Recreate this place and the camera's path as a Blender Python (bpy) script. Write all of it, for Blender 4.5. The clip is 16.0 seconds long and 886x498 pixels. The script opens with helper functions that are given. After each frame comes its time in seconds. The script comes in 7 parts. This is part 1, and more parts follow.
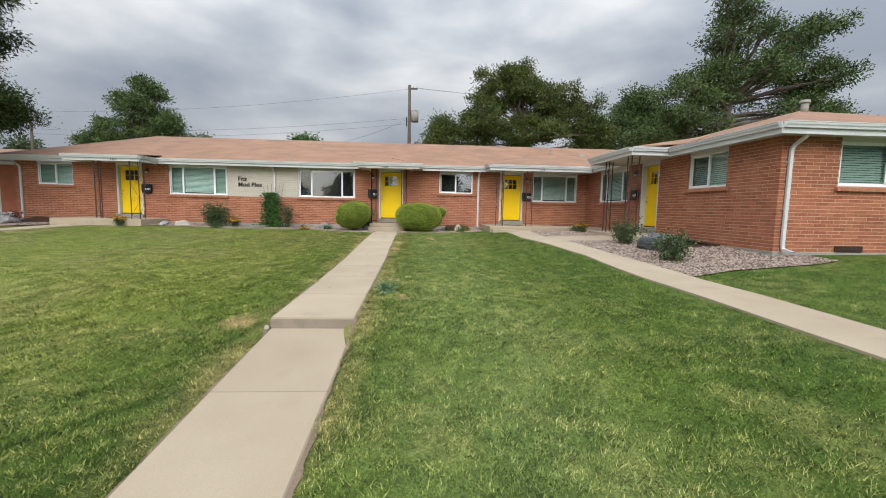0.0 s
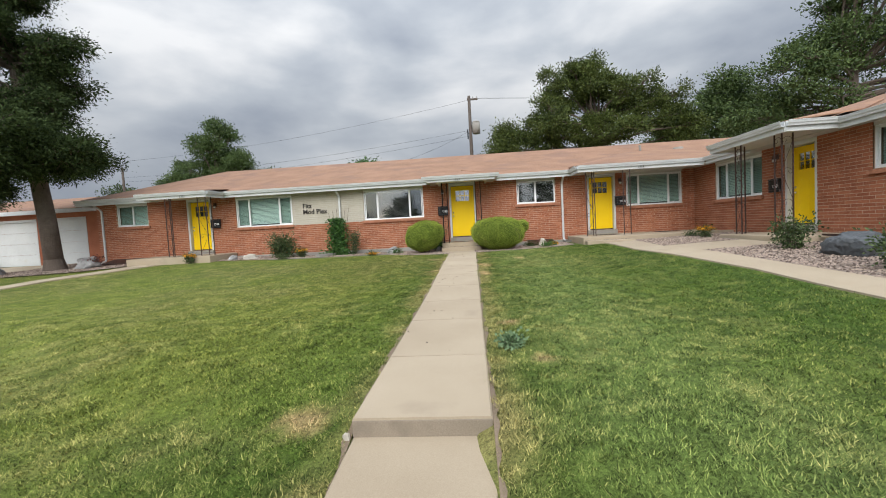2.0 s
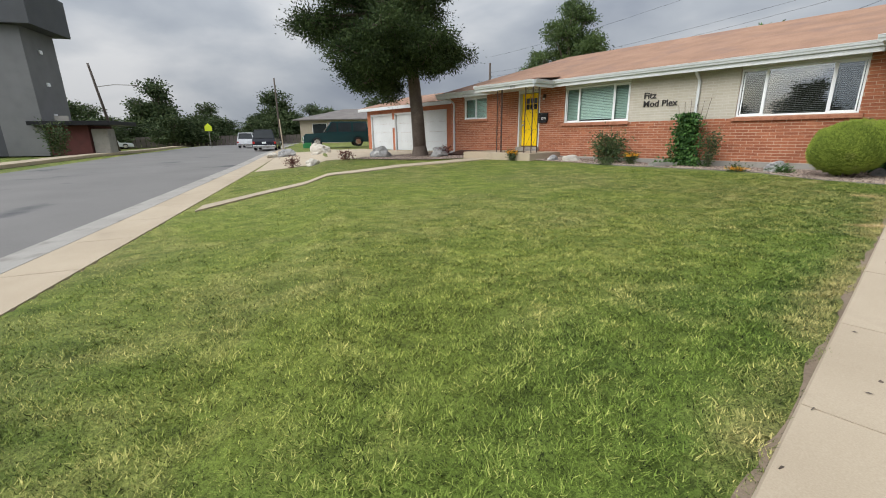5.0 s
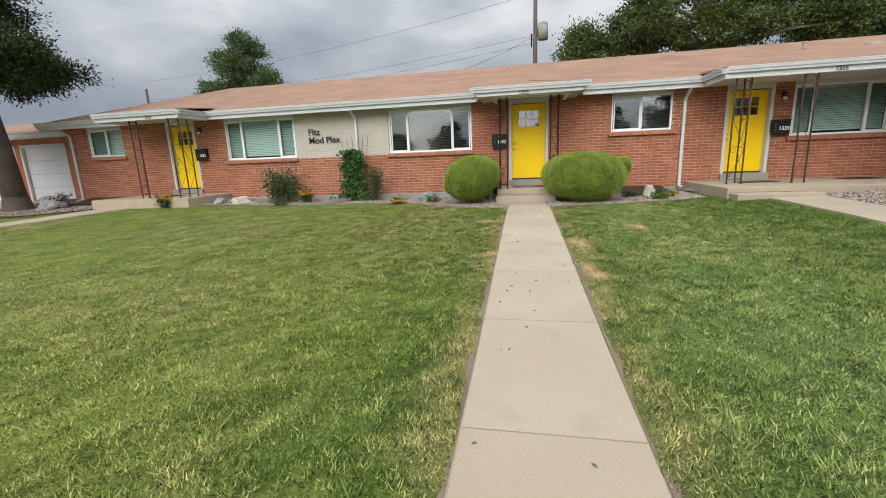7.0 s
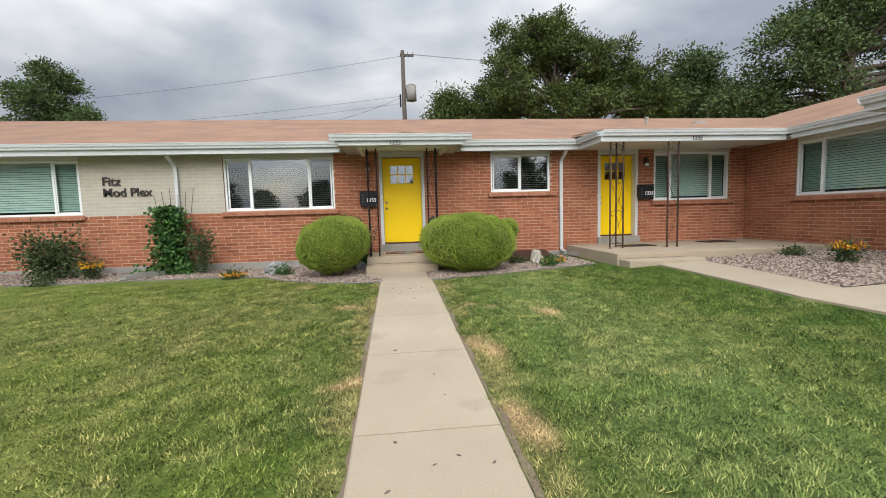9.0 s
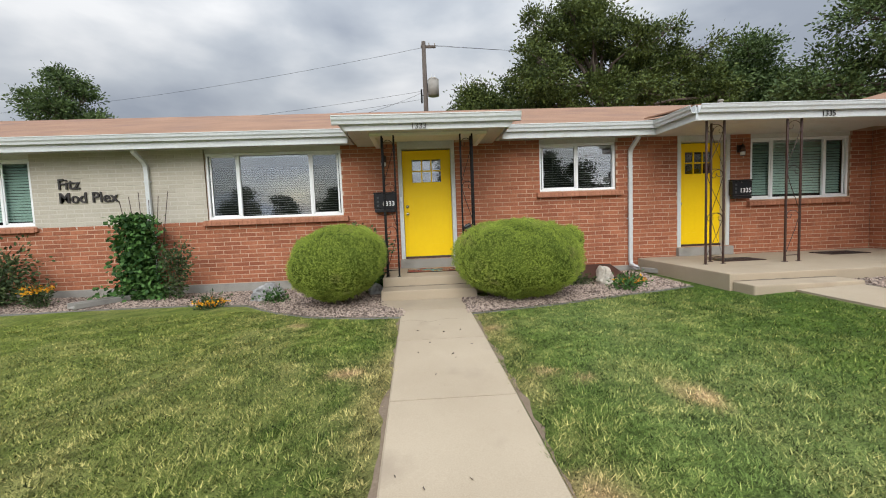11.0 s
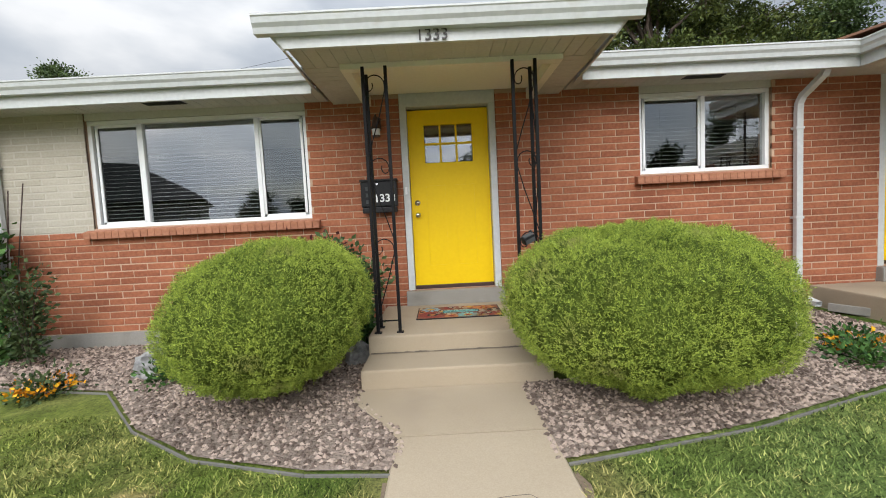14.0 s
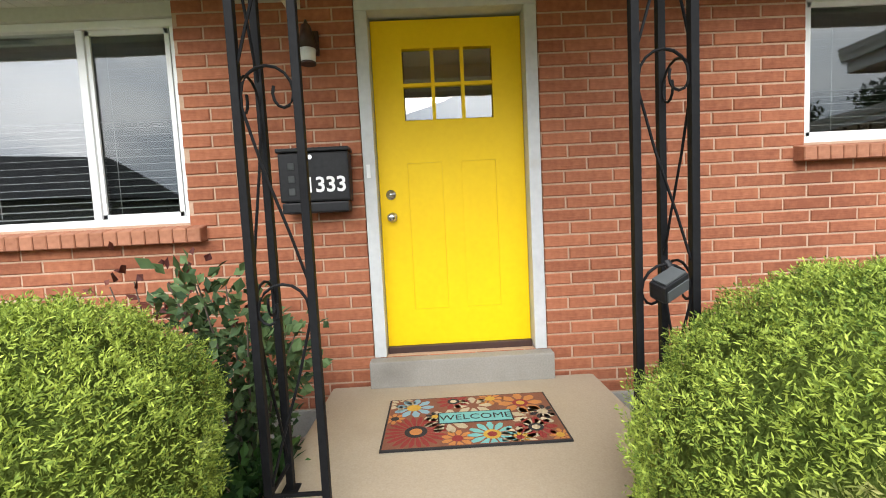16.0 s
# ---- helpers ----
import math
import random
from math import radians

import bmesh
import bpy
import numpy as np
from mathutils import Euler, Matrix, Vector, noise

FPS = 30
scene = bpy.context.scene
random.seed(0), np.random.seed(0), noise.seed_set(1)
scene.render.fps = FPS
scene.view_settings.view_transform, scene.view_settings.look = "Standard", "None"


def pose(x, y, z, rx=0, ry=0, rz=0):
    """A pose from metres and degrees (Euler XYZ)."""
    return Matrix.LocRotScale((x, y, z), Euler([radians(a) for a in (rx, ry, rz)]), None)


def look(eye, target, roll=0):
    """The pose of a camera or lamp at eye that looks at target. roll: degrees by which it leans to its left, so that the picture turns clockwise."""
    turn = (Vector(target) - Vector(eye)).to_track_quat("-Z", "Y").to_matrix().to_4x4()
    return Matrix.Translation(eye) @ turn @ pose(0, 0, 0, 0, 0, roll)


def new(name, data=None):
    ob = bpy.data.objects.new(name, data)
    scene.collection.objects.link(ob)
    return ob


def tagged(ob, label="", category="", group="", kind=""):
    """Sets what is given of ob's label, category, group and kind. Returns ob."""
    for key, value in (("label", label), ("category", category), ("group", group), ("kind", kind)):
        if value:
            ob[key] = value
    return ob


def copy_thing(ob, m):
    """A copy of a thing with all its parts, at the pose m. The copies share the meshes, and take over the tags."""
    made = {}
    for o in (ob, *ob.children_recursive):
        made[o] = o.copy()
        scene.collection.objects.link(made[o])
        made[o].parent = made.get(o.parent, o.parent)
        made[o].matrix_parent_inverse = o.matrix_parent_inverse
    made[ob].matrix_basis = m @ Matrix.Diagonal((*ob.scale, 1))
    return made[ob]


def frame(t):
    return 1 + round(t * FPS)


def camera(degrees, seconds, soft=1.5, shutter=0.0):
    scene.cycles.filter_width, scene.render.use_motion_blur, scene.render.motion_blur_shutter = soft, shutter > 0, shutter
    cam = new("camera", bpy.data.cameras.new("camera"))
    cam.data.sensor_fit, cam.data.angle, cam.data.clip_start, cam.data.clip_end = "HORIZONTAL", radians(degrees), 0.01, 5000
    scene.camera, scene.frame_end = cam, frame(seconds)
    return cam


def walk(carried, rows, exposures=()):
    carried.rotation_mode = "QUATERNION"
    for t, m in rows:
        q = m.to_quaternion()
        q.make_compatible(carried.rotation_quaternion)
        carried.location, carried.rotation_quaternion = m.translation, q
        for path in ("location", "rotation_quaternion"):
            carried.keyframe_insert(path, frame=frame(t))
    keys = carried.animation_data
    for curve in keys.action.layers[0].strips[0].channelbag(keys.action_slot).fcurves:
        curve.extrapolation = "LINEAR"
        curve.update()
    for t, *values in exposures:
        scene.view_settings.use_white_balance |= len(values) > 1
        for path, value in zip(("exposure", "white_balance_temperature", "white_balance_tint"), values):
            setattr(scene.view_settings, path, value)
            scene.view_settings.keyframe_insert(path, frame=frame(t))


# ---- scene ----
cam = camera(93.62, 16.0, soft=1.0)
ROWS = [
    (0, 1.222, 1.113, 1.068, 84.53, -1.15, -3.42),
    (0.5, 1.050, 1.653, 1.016, 86.09, 0.67, 2.07),
    (1, 0.823, 2.151, 1.057, 87.75, 2.48, 5.07),
    (1.5, 0.664, 2.629, 1.047, 88.03, 3.25, 5.96),
    (2, 0.480, 3.128, 1.052, 86.95, 3.10, 4.49),
    (2.5, 0.349, 3.594, 1.067, 85.45, 2.16, 2.02),
    (3, 0.256, 4.176, 1.084, 83.55, 1.09, 6.73),
    (3.5, 0.090, 4.698, 1.074, 80.46, 0.49, 20.05),
    (4, -0.016, 5.161, 1.071, 76.44, 0.89, 41.06),
    (4.2, -0.066, 5.345, 1.072, 74.58, 0.71, 49.68),
    (6.3, -0.232, 7.016, 1.236, 75.16, 2.56, 42.28),
    (6.5, -0.187, 7.222, 1.236, 75.45, 2.69, 32.91),
    (7, -0.082, 7.734, 1.235, 77.90, 2.23, 10.96),
    (7.5, -0.047, 8.227, 1.274, 80.89, 1.42, -0.75),
    (8, -0.079, 8.734, 1.299, 83.01, 0.99, -5.56),
    (8.5, -0.060, 9.301, 1.306, 84.49, 0.96, -6.29),
    (9, -0.114, 9.872, 1.301, 85.13, 1.60, -6.11),
    (9.2, -0.137, 10.091, 1.301, 85.47, 1.42, -6.10),
    (11.5, -0.202, 12.519, 1.346, 85.90, 2.64, -2.66),
    (12, -0.217, 13.010, 1.345, 86.03, 3.01, -2.20),
    (12.5, -0.197, 13.564, 1.383, 86.30, 3.26, -1.83),
    (13, -0.207, 14.094, 1.386, 86.32, 2.96, -1.34),
    (13.5, -0.134, 14.658, 1.383, 86.38, 2.82, -0.75),
    (14, -0.147, 15.201, 1.378, 86.15, 2.93, -0.49),
    (14.5, -0.134, 15.721, 1.397, 86.08, 3.29, -0.60),
    (15, -0.077, 16.299, 1.452, 85.63, 3.18, -1.17),
    (15.5, -0.129, 16.876, 1.444, 85.64, 3.19, -1.69),
    (16, -0.135, 17.422, 1.431, 85.95, 2.86, -1.39),
]
walk(cam, [(t, pose(x, y, z, rx, ry, rz)) for t, x, y, z, rx, ry, rz in ROWS], [(0, -0.06), (4.2, -0.08), (9.2, -0.05), (12, -0.09), (13, -0.03), (14.5, 0.14), (16, 0.58)])

# ---- light: bright broken overcast ----
SUN_EL, SUN_AZ = radians(34), radians(186)
world = bpy.data.worlds.new("overcast_sky")
scene.world = world
world.use_nodes = True
wn, wl = world.node_tree.nodes, world.node_tree.links
wn.clear()
w_out = wn.new("ShaderNodeOutputWorld")
w_bg = wn.new("ShaderNodeBackground")
w_sky = wn.new("ShaderNodeTexSky")
w_sky.sky_type, w_sky.sun_disc = "NISHITA", False
w_sky.sun_elevation, w_sky.sun_rotation = SUN_EL, SUN_AZ
w_gain = wn.new("ShaderNodeVectorMath")
w_gain.operation = "SCALE"
w_gain.inputs["Scale"].default_value = 0.9
w_co = wn.new("ShaderNodeTexCoord")
w_map = wn.new("ShaderNodeMapping")
w_map.inputs["Scale"].default_value = (1.0, 1.0, 2.3)
w_n1, w_n2 = wn.new("ShaderNodeTexNoise"), wn.new("ShaderNodeTexNoise")
for nd, sc, det in ((w_n1, 1.7, 6.0), (w_n2, 2.6, 8.0)):
    nd.inputs["Scale"].default_value = sc
    nd.inputs["Detail"].default_value = det
    nd.inputs["Roughness"].default_value = 0.46
    nd.inputs["Distortion"].default_value = 0.15
w_cover, w_tone = wn.new("ShaderNodeValToRGB"), wn.new("ShaderNodeValToRGB")
w_cover.color_ramp.elements[0].position, w_cover.color_ramp.elements[1].position = 0.30, 0.40
cr = w_tone.color_ramp
cr.elements[0].position, cr.elements[0].color = 0.36, (4.4, 4.95, 5.9, 1)
cr.elements[1].position, cr.elements[1].color = 0.66, (10.2, 10.4, 10.7, 1)
mid = cr.elements.new(0.50)
mid.color = (6.4, 6.95, 7.7, 1)
w_mix = wn.new("ShaderNodeMix")
w_mix.data_type = "RGBA"
wl.new(w_co.outputs["Generated"], w_map.inputs["Vector"])
wl.new(w_map.outputs["Vector"], w_n1.inputs["Vector"])
wl.new(w_map.outputs["Vector"], w_n2.inputs["Vector"])
wl.new(w_n1.outputs["Fac"], w_cover.inputs["Fac"])
wl.new(w_n2.outputs["Fac"], w_tone.inputs["Fac"])
wl.new(w_sky.outputs["Color"], w_gain.inputs[0])
wl.new(w_cover.outputs["Color"], w_mix.inputs["Factor"])
wl.new(w_gain.outputs["Vector"], w_mix.inputs["A"])
wl.new(w_tone.outputs["Color"], w_mix.inputs["B"])
w_sep, w_grad, w_dome = wn.new("ShaderNodeSeparateXYZ"), wn.new("ShaderNodeMapRange"), wn.new("ShaderNodeVectorMath")
w_dome.operation = "SCALE"
w_grad.inputs["From Min"].default_value, w_grad.inputs["From Max"].default_value = 0.0, 1.0
w_grad.inputs["To Min"].default_value, w_grad.inputs["To Max"].default_value = 0.56, 1.55
wl.new(w_co.outputs["Generated"], w_sep.inputs[0])
wl.new(w_sep.outputs["Z"], w_grad.inputs["Value"])
wl.new(w_mix.outputs["Result"], w_dome.inputs[0])
wl.new(w_grad.outputs["Result"], w_dome.inputs["Scale"])
# the cloud is brighter towards the veiled sun
w_dot, w_lobe, w_glow = wn.new("ShaderNodeVectorMath"), wn.new("ShaderNodeMapRange"), wn.new("ShaderNodeVectorMath")
w_dot.operation, w_glow.operation = "DOT_PRODUCT", "SCALE"
w_dot.inputs[1].default_value = (math.sin(SUN_AZ) * math.cos(SUN_EL), math.cos(SUN_AZ) * math.cos(SUN_EL), math.sin(SUN_EL))
w_lobe.interpolation_type = "SMOOTHSTEP"
w_lobe.inputs["From Min"].default_value, w_lobe.inputs["From Max"].default_value = 0.15, 1.0
w_lobe.inputs["To Min"].default_value, w_lobe.inputs["To Max"].default_value = 1.0, 2.8
wl.new(w_co.outputs["Generated"], w_dot.inputs[0])
wl.new(w_dot.outputs["Value"], w_lobe.inputs["Value"])
wl.new(w_dome.outputs["Vector"], w_glow.inputs[0])
wl.new(w_lobe.outputs["Result"], w_glow.inputs["Scale"])
wl.new(w_glow.outputs["Vector"], w_bg.inputs["Color"])
w_bg.inputs["Strength"].default_value = 0.10
wl.new(w_bg.outputs["Background"], w_out.inputs["Surface"])
sun = new("sun", bpy.data.lights.new("sun", "SUN"))
sun.data.energy, sun.data.angle, sun.data.color = 1.9, radians(40), (1.0, 0.96, 0.9)
sun.matrix_world = look((0, 0, 30), (0 - math.sin(SUN_AZ) * math.cos(SUN_EL), 0 - math.cos(SUN_AZ) * math.cos(SUN_EL), 30 - math.sin(SUN_EL)))

# ---- materials ----
def material(name, dark, light, rough=0.7, scale=4.0, fine=60.0, bump=0.2, metal=0.0, spread=0.0, island=0.0, stain=None, wave=None, spec=0.5, dist=0.01):
    """Two colours mixed by a coarse and a fine noise, with relief; spread and island shift the tone from piece to piece."""
    m = bpy.data.materials.new(name)
    m.use_nodes = True
    n, l = m.node_tree.nodes, m.node_tree.links
    b = n["Principled BSDF"]
    co = n.new("ShaderNodeTexCoord").outputs["Object"]
    big, small = n.new("ShaderNodeTexNoise"), n.new("ShaderNodeTexNoise")
    for nd, sc in ((big, scale), (small, fine)):
        nd.inputs["Scale"].default_value = sc
        nd.inputs["Detail"].default_value = 5.0
        l.new(co, nd.inputs["Vector"])
    add = n.new("ShaderNodeMath")
    add.operation = "MULTIPLY_ADD"
    add.inputs[1].default_value = 0.55
    l.new(small.outputs["Fac"], add.inputs[0])
    half = n.new("ShaderNodeMath")
    half.operation = "MULTIPLY"
    half.inputs[1].default_value = 0.55
    l.new(big.outputs["Fac"], half.inputs[0])
    l.new(half.outputs[0], add.inputs[2])
    fac = add.outputs[0]
    for amount, out in ((spread, "obj"), (island, "isl")):
        if amount:
            src = n.new("ShaderNodeObjectInfo").outputs["Random"] if out == "obj" else n.new("ShaderNodeNewGeometry").outputs["Random Per Island"]
            sh = n.new("ShaderNodeMath")
            sh.operation = "MULTIPLY_ADD"
            sh.inputs[1].default_value = amount
            l.new(src, sh.inputs[0])
            l.new(fac, sh.inputs[2])
            sub = n.new("ShaderNodeMath")
            sub.operation = "SUBTRACT"
            sub.inputs[1].default_value = amount * 0.5
            l.new(sh.outputs[0], sub.inputs[0])
            fac = sub.outputs[0]
    ramp = n.new("ShaderNodeValToRGB")
    e = ramp.color_ramp.elements
    e[0].position, e[0].color = 0.30, (*dark, 1)
    e[1].position, e[1].color = 0.78, (*light, 1)
    l.new(fac, ramp.inputs["Fac"])
    col = ramp.outputs["Color"]
    if stain:
        colour, sc, lo, hi = stain
        st = n.new("ShaderNodeTexNoise")
        st.inputs["Scale"].default_value = sc
        st.inputs["Detail"].default_value = 6.0
        l.new(co, st.inputs["Vector"])
        sr = n.new("ShaderNodeValToRGB")
        sr.color_ramp.elements[0].position, sr.color_ramp.elements[1].position = lo, hi
        l.new(st.outputs["Fac"], sr.inputs["Fac"])
        mx = n.new("ShaderNodeMix")
        mx.data_type = "RGBA"
        l.new(sr.outputs["Color"], mx.inputs["Factor"])
        l.new(col, mx.inputs["A"])
        mx.inputs["B"].default_value = (*colour, 1)
        col = mx.outputs["Result"]
    l.new(col, b.inputs["Base Color"])
    b.inputs["Roughness"].default_value = rough
    b.inputs["Metallic"].default_value = metal
    b.inputs["Specular IOR Level"].default_value = spec
    if bump:
        bp = n.new("ShaderNodeBump")
        bp.inputs["Strength"].default_value = bump
        bp.inputs["Distance"].default_value = dist
        src = small.outputs["Fac"]
        if wave:
            mp = n.new("ShaderNodeMapping")
            mp.inputs["Scale"].default_value = wave
            l.new(co, mp.inputs["Vector"])
            wv = n.new("ShaderNodeTexNoise")
            wv.inputs["Scale"].default_value = 1.0
            wv.inputs["Detail"].default_value = 3.0
            wv.inputs["Distortion"].default_value = 1.0
            l.new(mp.outputs["Vector"], wv.inputs["Vector"])
            src = wv.outputs["Fac"]
        l.new(src, bp.inputs["Height"])
        l.new(bp.outputs["Normal"], b.inputs["Normal"])
    return m


def glass_material(name, tint, gloss_max, facing):
    """Clear pane: a share of mirror gloss at right angles that grows towards a grazing look."""
    m = bpy.data.materials.new(name)
    m.use_nodes = True
    n, l = m.node_tree.nodes, m.node_tree.links
    n.remove(n["Principled BSDF"])
    tr, gl, mx, fr = n.new("ShaderNodeBsdfTransparent"), n.new("ShaderNodeBsdfGlossy"), n.new("ShaderNodeMixShader"), n.new("ShaderNodeLayerWeight")
    tr.inputs["Color"].default_value = (*tint, 1)
    gl.inputs["Color"].default_value = (gloss_max, gloss_max, gloss_max, 1)
    gl.inputs["Roughness"].default_value = 0.015
    fr.inputs["Blend"].default_value = 0.5
    pw, ma = n.new("ShaderNodeMath"), n.new("ShaderNodeMath")
    pw.operation, ma.operation = "POWER", "MULTIPLY_ADD"
    pw.inputs[1].default_value = 4.0
    ma.inputs[1].default_value, ma.inputs[2].default_value = 0.7 - facing, facing
    l.new(fr.outputs["Facing"], pw.inputs[0])
    l.new(pw.outputs[0], ma.inputs[0])
    nz, bp = n.new("ShaderNodeTexNoise"), n.new("ShaderNodeBump")
    nz.inputs["Scale"].default_value = 1.3
    bp.inputs["Strength"].default_value = 0.03
    bp.inputs["Distance"].default_value = 0.05
    l.new(n.new("ShaderNodeTexCoord").outputs["Object"], nz.inputs["Vector"])
    l.new(nz.outputs["Fac"], bp.inputs["Height"])
    l.new(bp.outputs["Normal"], gl.inputs["Normal"])
    l.new(ma.outputs[0], mx.inputs["Fac"])
    l.new(tr.outputs[0], mx.inputs[1])
    l.new(gl.outputs[0], mx.inputs[2])
    l.new(mx.outputs[0], n["Material Output"].inputs["Surface"])
    return m


M_BRICK = material("brick_red", (0.240, 0.075, 0.035), (0.445, 0.162, 0.080), 0.88, 2.0, 30, 0.5, spread=0.24, island=0.24, wave=(9, 9, 110), dist=0.006)
M_SILL = material("sill_brick_red", (0.27, 0.105, 0.056), (0.45, 0.20, 0.115), 0.88, 2.0, 30, 0.5, spread=0.2, wave=(9, 9, 60), dist=0.006)
M_BRICK_TAN = material("brick_painted_greige", (0.36, 0.32, 0.25), (0.47, 0.43, 0.35), 0.75, 2.0, 40, 0.5, spread=0.15, island=0.15, wave=(9, 9, 110), dist=0.006)
M_MORTAR = material("mortar", (0.42, 0.275, 0.185), (0.53, 0.37, 0.265), 0.95, 3, 90, 0.4)
M_MORTAR_TAN = material("mortar_painted", (0.44, 0.40, 0.33), (0.54, 0.50, 0.43), 0.8, 3, 90, 0.3)
M_WHITE = material("white_paint", (0.48, 0.495, 0.49), (0.62, 0.635, 0.63), 0.45, 1.5, 25, 0.06, stain=((0.52, 0.51, 0.47), 5.0, 0.62, 0.80))
M_VINYL = material("white_vinyl", (0.74, 0.75, 0.75), (0.84, 0.85, 0.85), 0.35, 2, 20, 0.03)
M_SOFFIT = material("soffit_paint", (0.48, 0.47, 0.43), (0.60, 0.59, 0.55), 0.6, 1.0, 30, 0.08, stain=((0.40, 0.37, 0.31), 2.2, 0.60, 0.82))
M_CREAM = material("cream_trim", (0.76, 0.74, 0.64), (0.85, 0.83, 0.73), 0.5, 1.5, 30, 0.05)
M_SHINGLE = material("asphalt_shingle", (0.19, 0.102, 0.062), (0.38, 0.222, 0.142), 0.95, 1.2, 55, 0.6, island=0.0, wave=(3.2, 3.2, 24), dist=0.02, stain=((0.22, 0.13, 0.095), 0.9, 0.50, 0.72))
M_YELLOW = material("yellow_door_paint", (0.86, 0.56, 0.002), (0.93, 0.63, 0.004), 0.5, 2, 30, 0.04, spec=0.25)
M_CONCRETE = material("concrete", (0.315, 0.250, 0.172), (0.435, 0.358, 0.258), 0.92, 1.1, 130, 0.25, spread=0.12, stain=((0.30, 0.24, 0.175), 1.6, 0.60, 0.78), dist=0.004)
M_CONCRETE_GREY = material("concrete_grey", (0.22, 0.205, 0.18), (0.34, 0.32, 0.285), 0.92, 1.4, 110, 0.25, stain=((0.17, 0.155, 0.135), 2.4, 0.55, 0.78), dist=0.004)
M_CONCRETE_WORN = material("worn_concrete", (0.19, 0.155, 0.115), (0.31, 0.255, 0.19), 0.92, 2.2, 110, 0.35, stain=((0.15, 0.12, 0.09), 3.0, 0.55, 0.75), dist=0.004)
M_IRON = material("black_iron", (0.006, 0.006, 0.007), (0.014, 0.014, 0.015), 0.6, 4, 50, 0.08, spec=0.12)
M_IRON_RUST = material("brown_iron", (0.03, 0.014, 0.010), (0.06, 0.028, 0.022), 0.5, 4, 50, 0.1)
M_BLACK = material("black_plastic", (0.009, 0.009, 0.010), (0.020, 0.020, 0.022), 0.4, 4, 50, 0.04, spec=0.22)
M_CHROME = material("brushed_nickel", (0.55, 0.54, 0.52), (0.75, 0.74, 0.72), 0.22, 4, 60, 0.02, metal=1.0)
M_LETTER = material("white_letter", (0.80, 0.80, 0.80), (0.88, 0.88, 0.88), 0.4, 4, 50, 0.0)
M_SIGN = material("dark_sign_letter", (0.018, 0.014, 0.013), (0.03, 0.025, 0.022), 0.5, 4, 50, 0.05)
M_GLASS = glass_material("window_glass", (0.86, 0.88, 0.88), 1.0, 0.145)
M_SCREEN = glass_material("screened_glass", (0.70, 0.74, 0.73), 0.75, 0.12)
M_GLASS_CLEAR = glass_material("plain_window_glass", (0.93, 0.965, 0.95), 0.9, 0.035)
M_SCREEN_CLEAR = glass_material("insect_screen_glass", (0.80, 0.85, 0.83), 0.5, 0.02)
M_BLIND = material("blind_slat", (0.40, 0.53, 0.47), (0.52, 0.65, 0.59), 0.6, 3, 20, 0.0)
M_BLIND_GREY = material("open_blind_slat", (0.40, 0.41, 0.41), (0.52, 0.53, 0.53), 0.6, 3, 20, 0.0)
# near-black stands in for unlit rooms; dark plastic lens and slots share it
M_ROOM = material("unlit_room_dark_plastic", (0.05, 0.055, 0.055), (0.08, 0.085, 0.085), 0.9, 1, 10, 0.0)
M_ASPHALT = material("asphalt_road", (0.112, 0.105, 0.098), (0.175, 0.166, 0.154), 0.92, 0.4, 120, 0.3, stain=((0.06, 0.06, 0.062), 0.35, 0.62, 0.72), dist=0.006)
M_GRAVELBED = material("gravel_base", (0.14, 0.105, 0.083), (0.36, 0.285, 0.23), 0.95, 3, 48, 1.0, dist=0.025)
M_PEBBLE = material("gravel_pebble", (0.10, 0.070, 0.054), (0.40, 0.31, 0.25), 0.85, 3, 60, 0.3, island=1.1)
M_DIRT = material("bare_soil", (0.12, 0.085, 0.055), (0.24, 0.18, 0.125), 0.95, 2, 60, 0.6)
M_ROCK = material("grey_boulder", (0.10, 0.10, 0.10), (0.42, 0.41, 0.39), 0.85, 3.5, 18, 0.8, dist=0.03, stain=((0.55, 0.54, 0.52), 3.0, 0.60, 0.70))
M_ROCK_DARK = material("dark_boulder", (0.035, 0.04, 0.045), (0.11, 0.12, 0.13), 0.6, 2.5, 18, 0.8, dist=0.03)
M_ROCK_TAN = material("tan_boulder", (0.34, 0.30, 0.24), (0.58, 0.54, 0.46), 0.85, 3.5, 18, 0.8, dist=0.03)
M_BARK = material("tree_bark", (0.055, 0.040, 0.030), (0.16, 0.125, 0.10), 0.95, 3, 30, 1.0, wave=(9, 9, 1.2), dist=0.04)
M_POLE = material("utility_pole_wood", (0.055, 0.043, 0.035), (0.115, 0.092, 0.075), 0.9, 2, 30, 0.5, wave=(20, 20, 1))


def leaf_material(name, dark, light, rough=0.6, coarse=0.9, fine=12.0, island=0.7, stain=None):
    return material(name, dark, light, rough, coarse, fine, 0.0, island=island, spec=0.22, stain=stain)


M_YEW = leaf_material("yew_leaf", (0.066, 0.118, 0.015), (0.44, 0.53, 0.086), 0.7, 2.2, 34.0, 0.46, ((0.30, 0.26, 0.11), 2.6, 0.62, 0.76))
# dark green core colour stands in for the shade between the sprigs
M_YEW_SHADE_CORE = material("yew_shaded_inside", (0.030, 0.054, 0.009), (0.14, 0.18, 0.032), 0.95, 9, 75, 1.0, dist=0.03, spec=0.1)
M_CONIFER = leaf_material("juniper_needle", (0.012, 0.024, 0.008), (0.062, 0.092, 0.028), 0.9, island=0.45)
M_FAR = leaf_material("distant_leaf", (0.022, 0.042, 0.016), (0.095, 0.125, 0.050), 0.85, island=0.4)
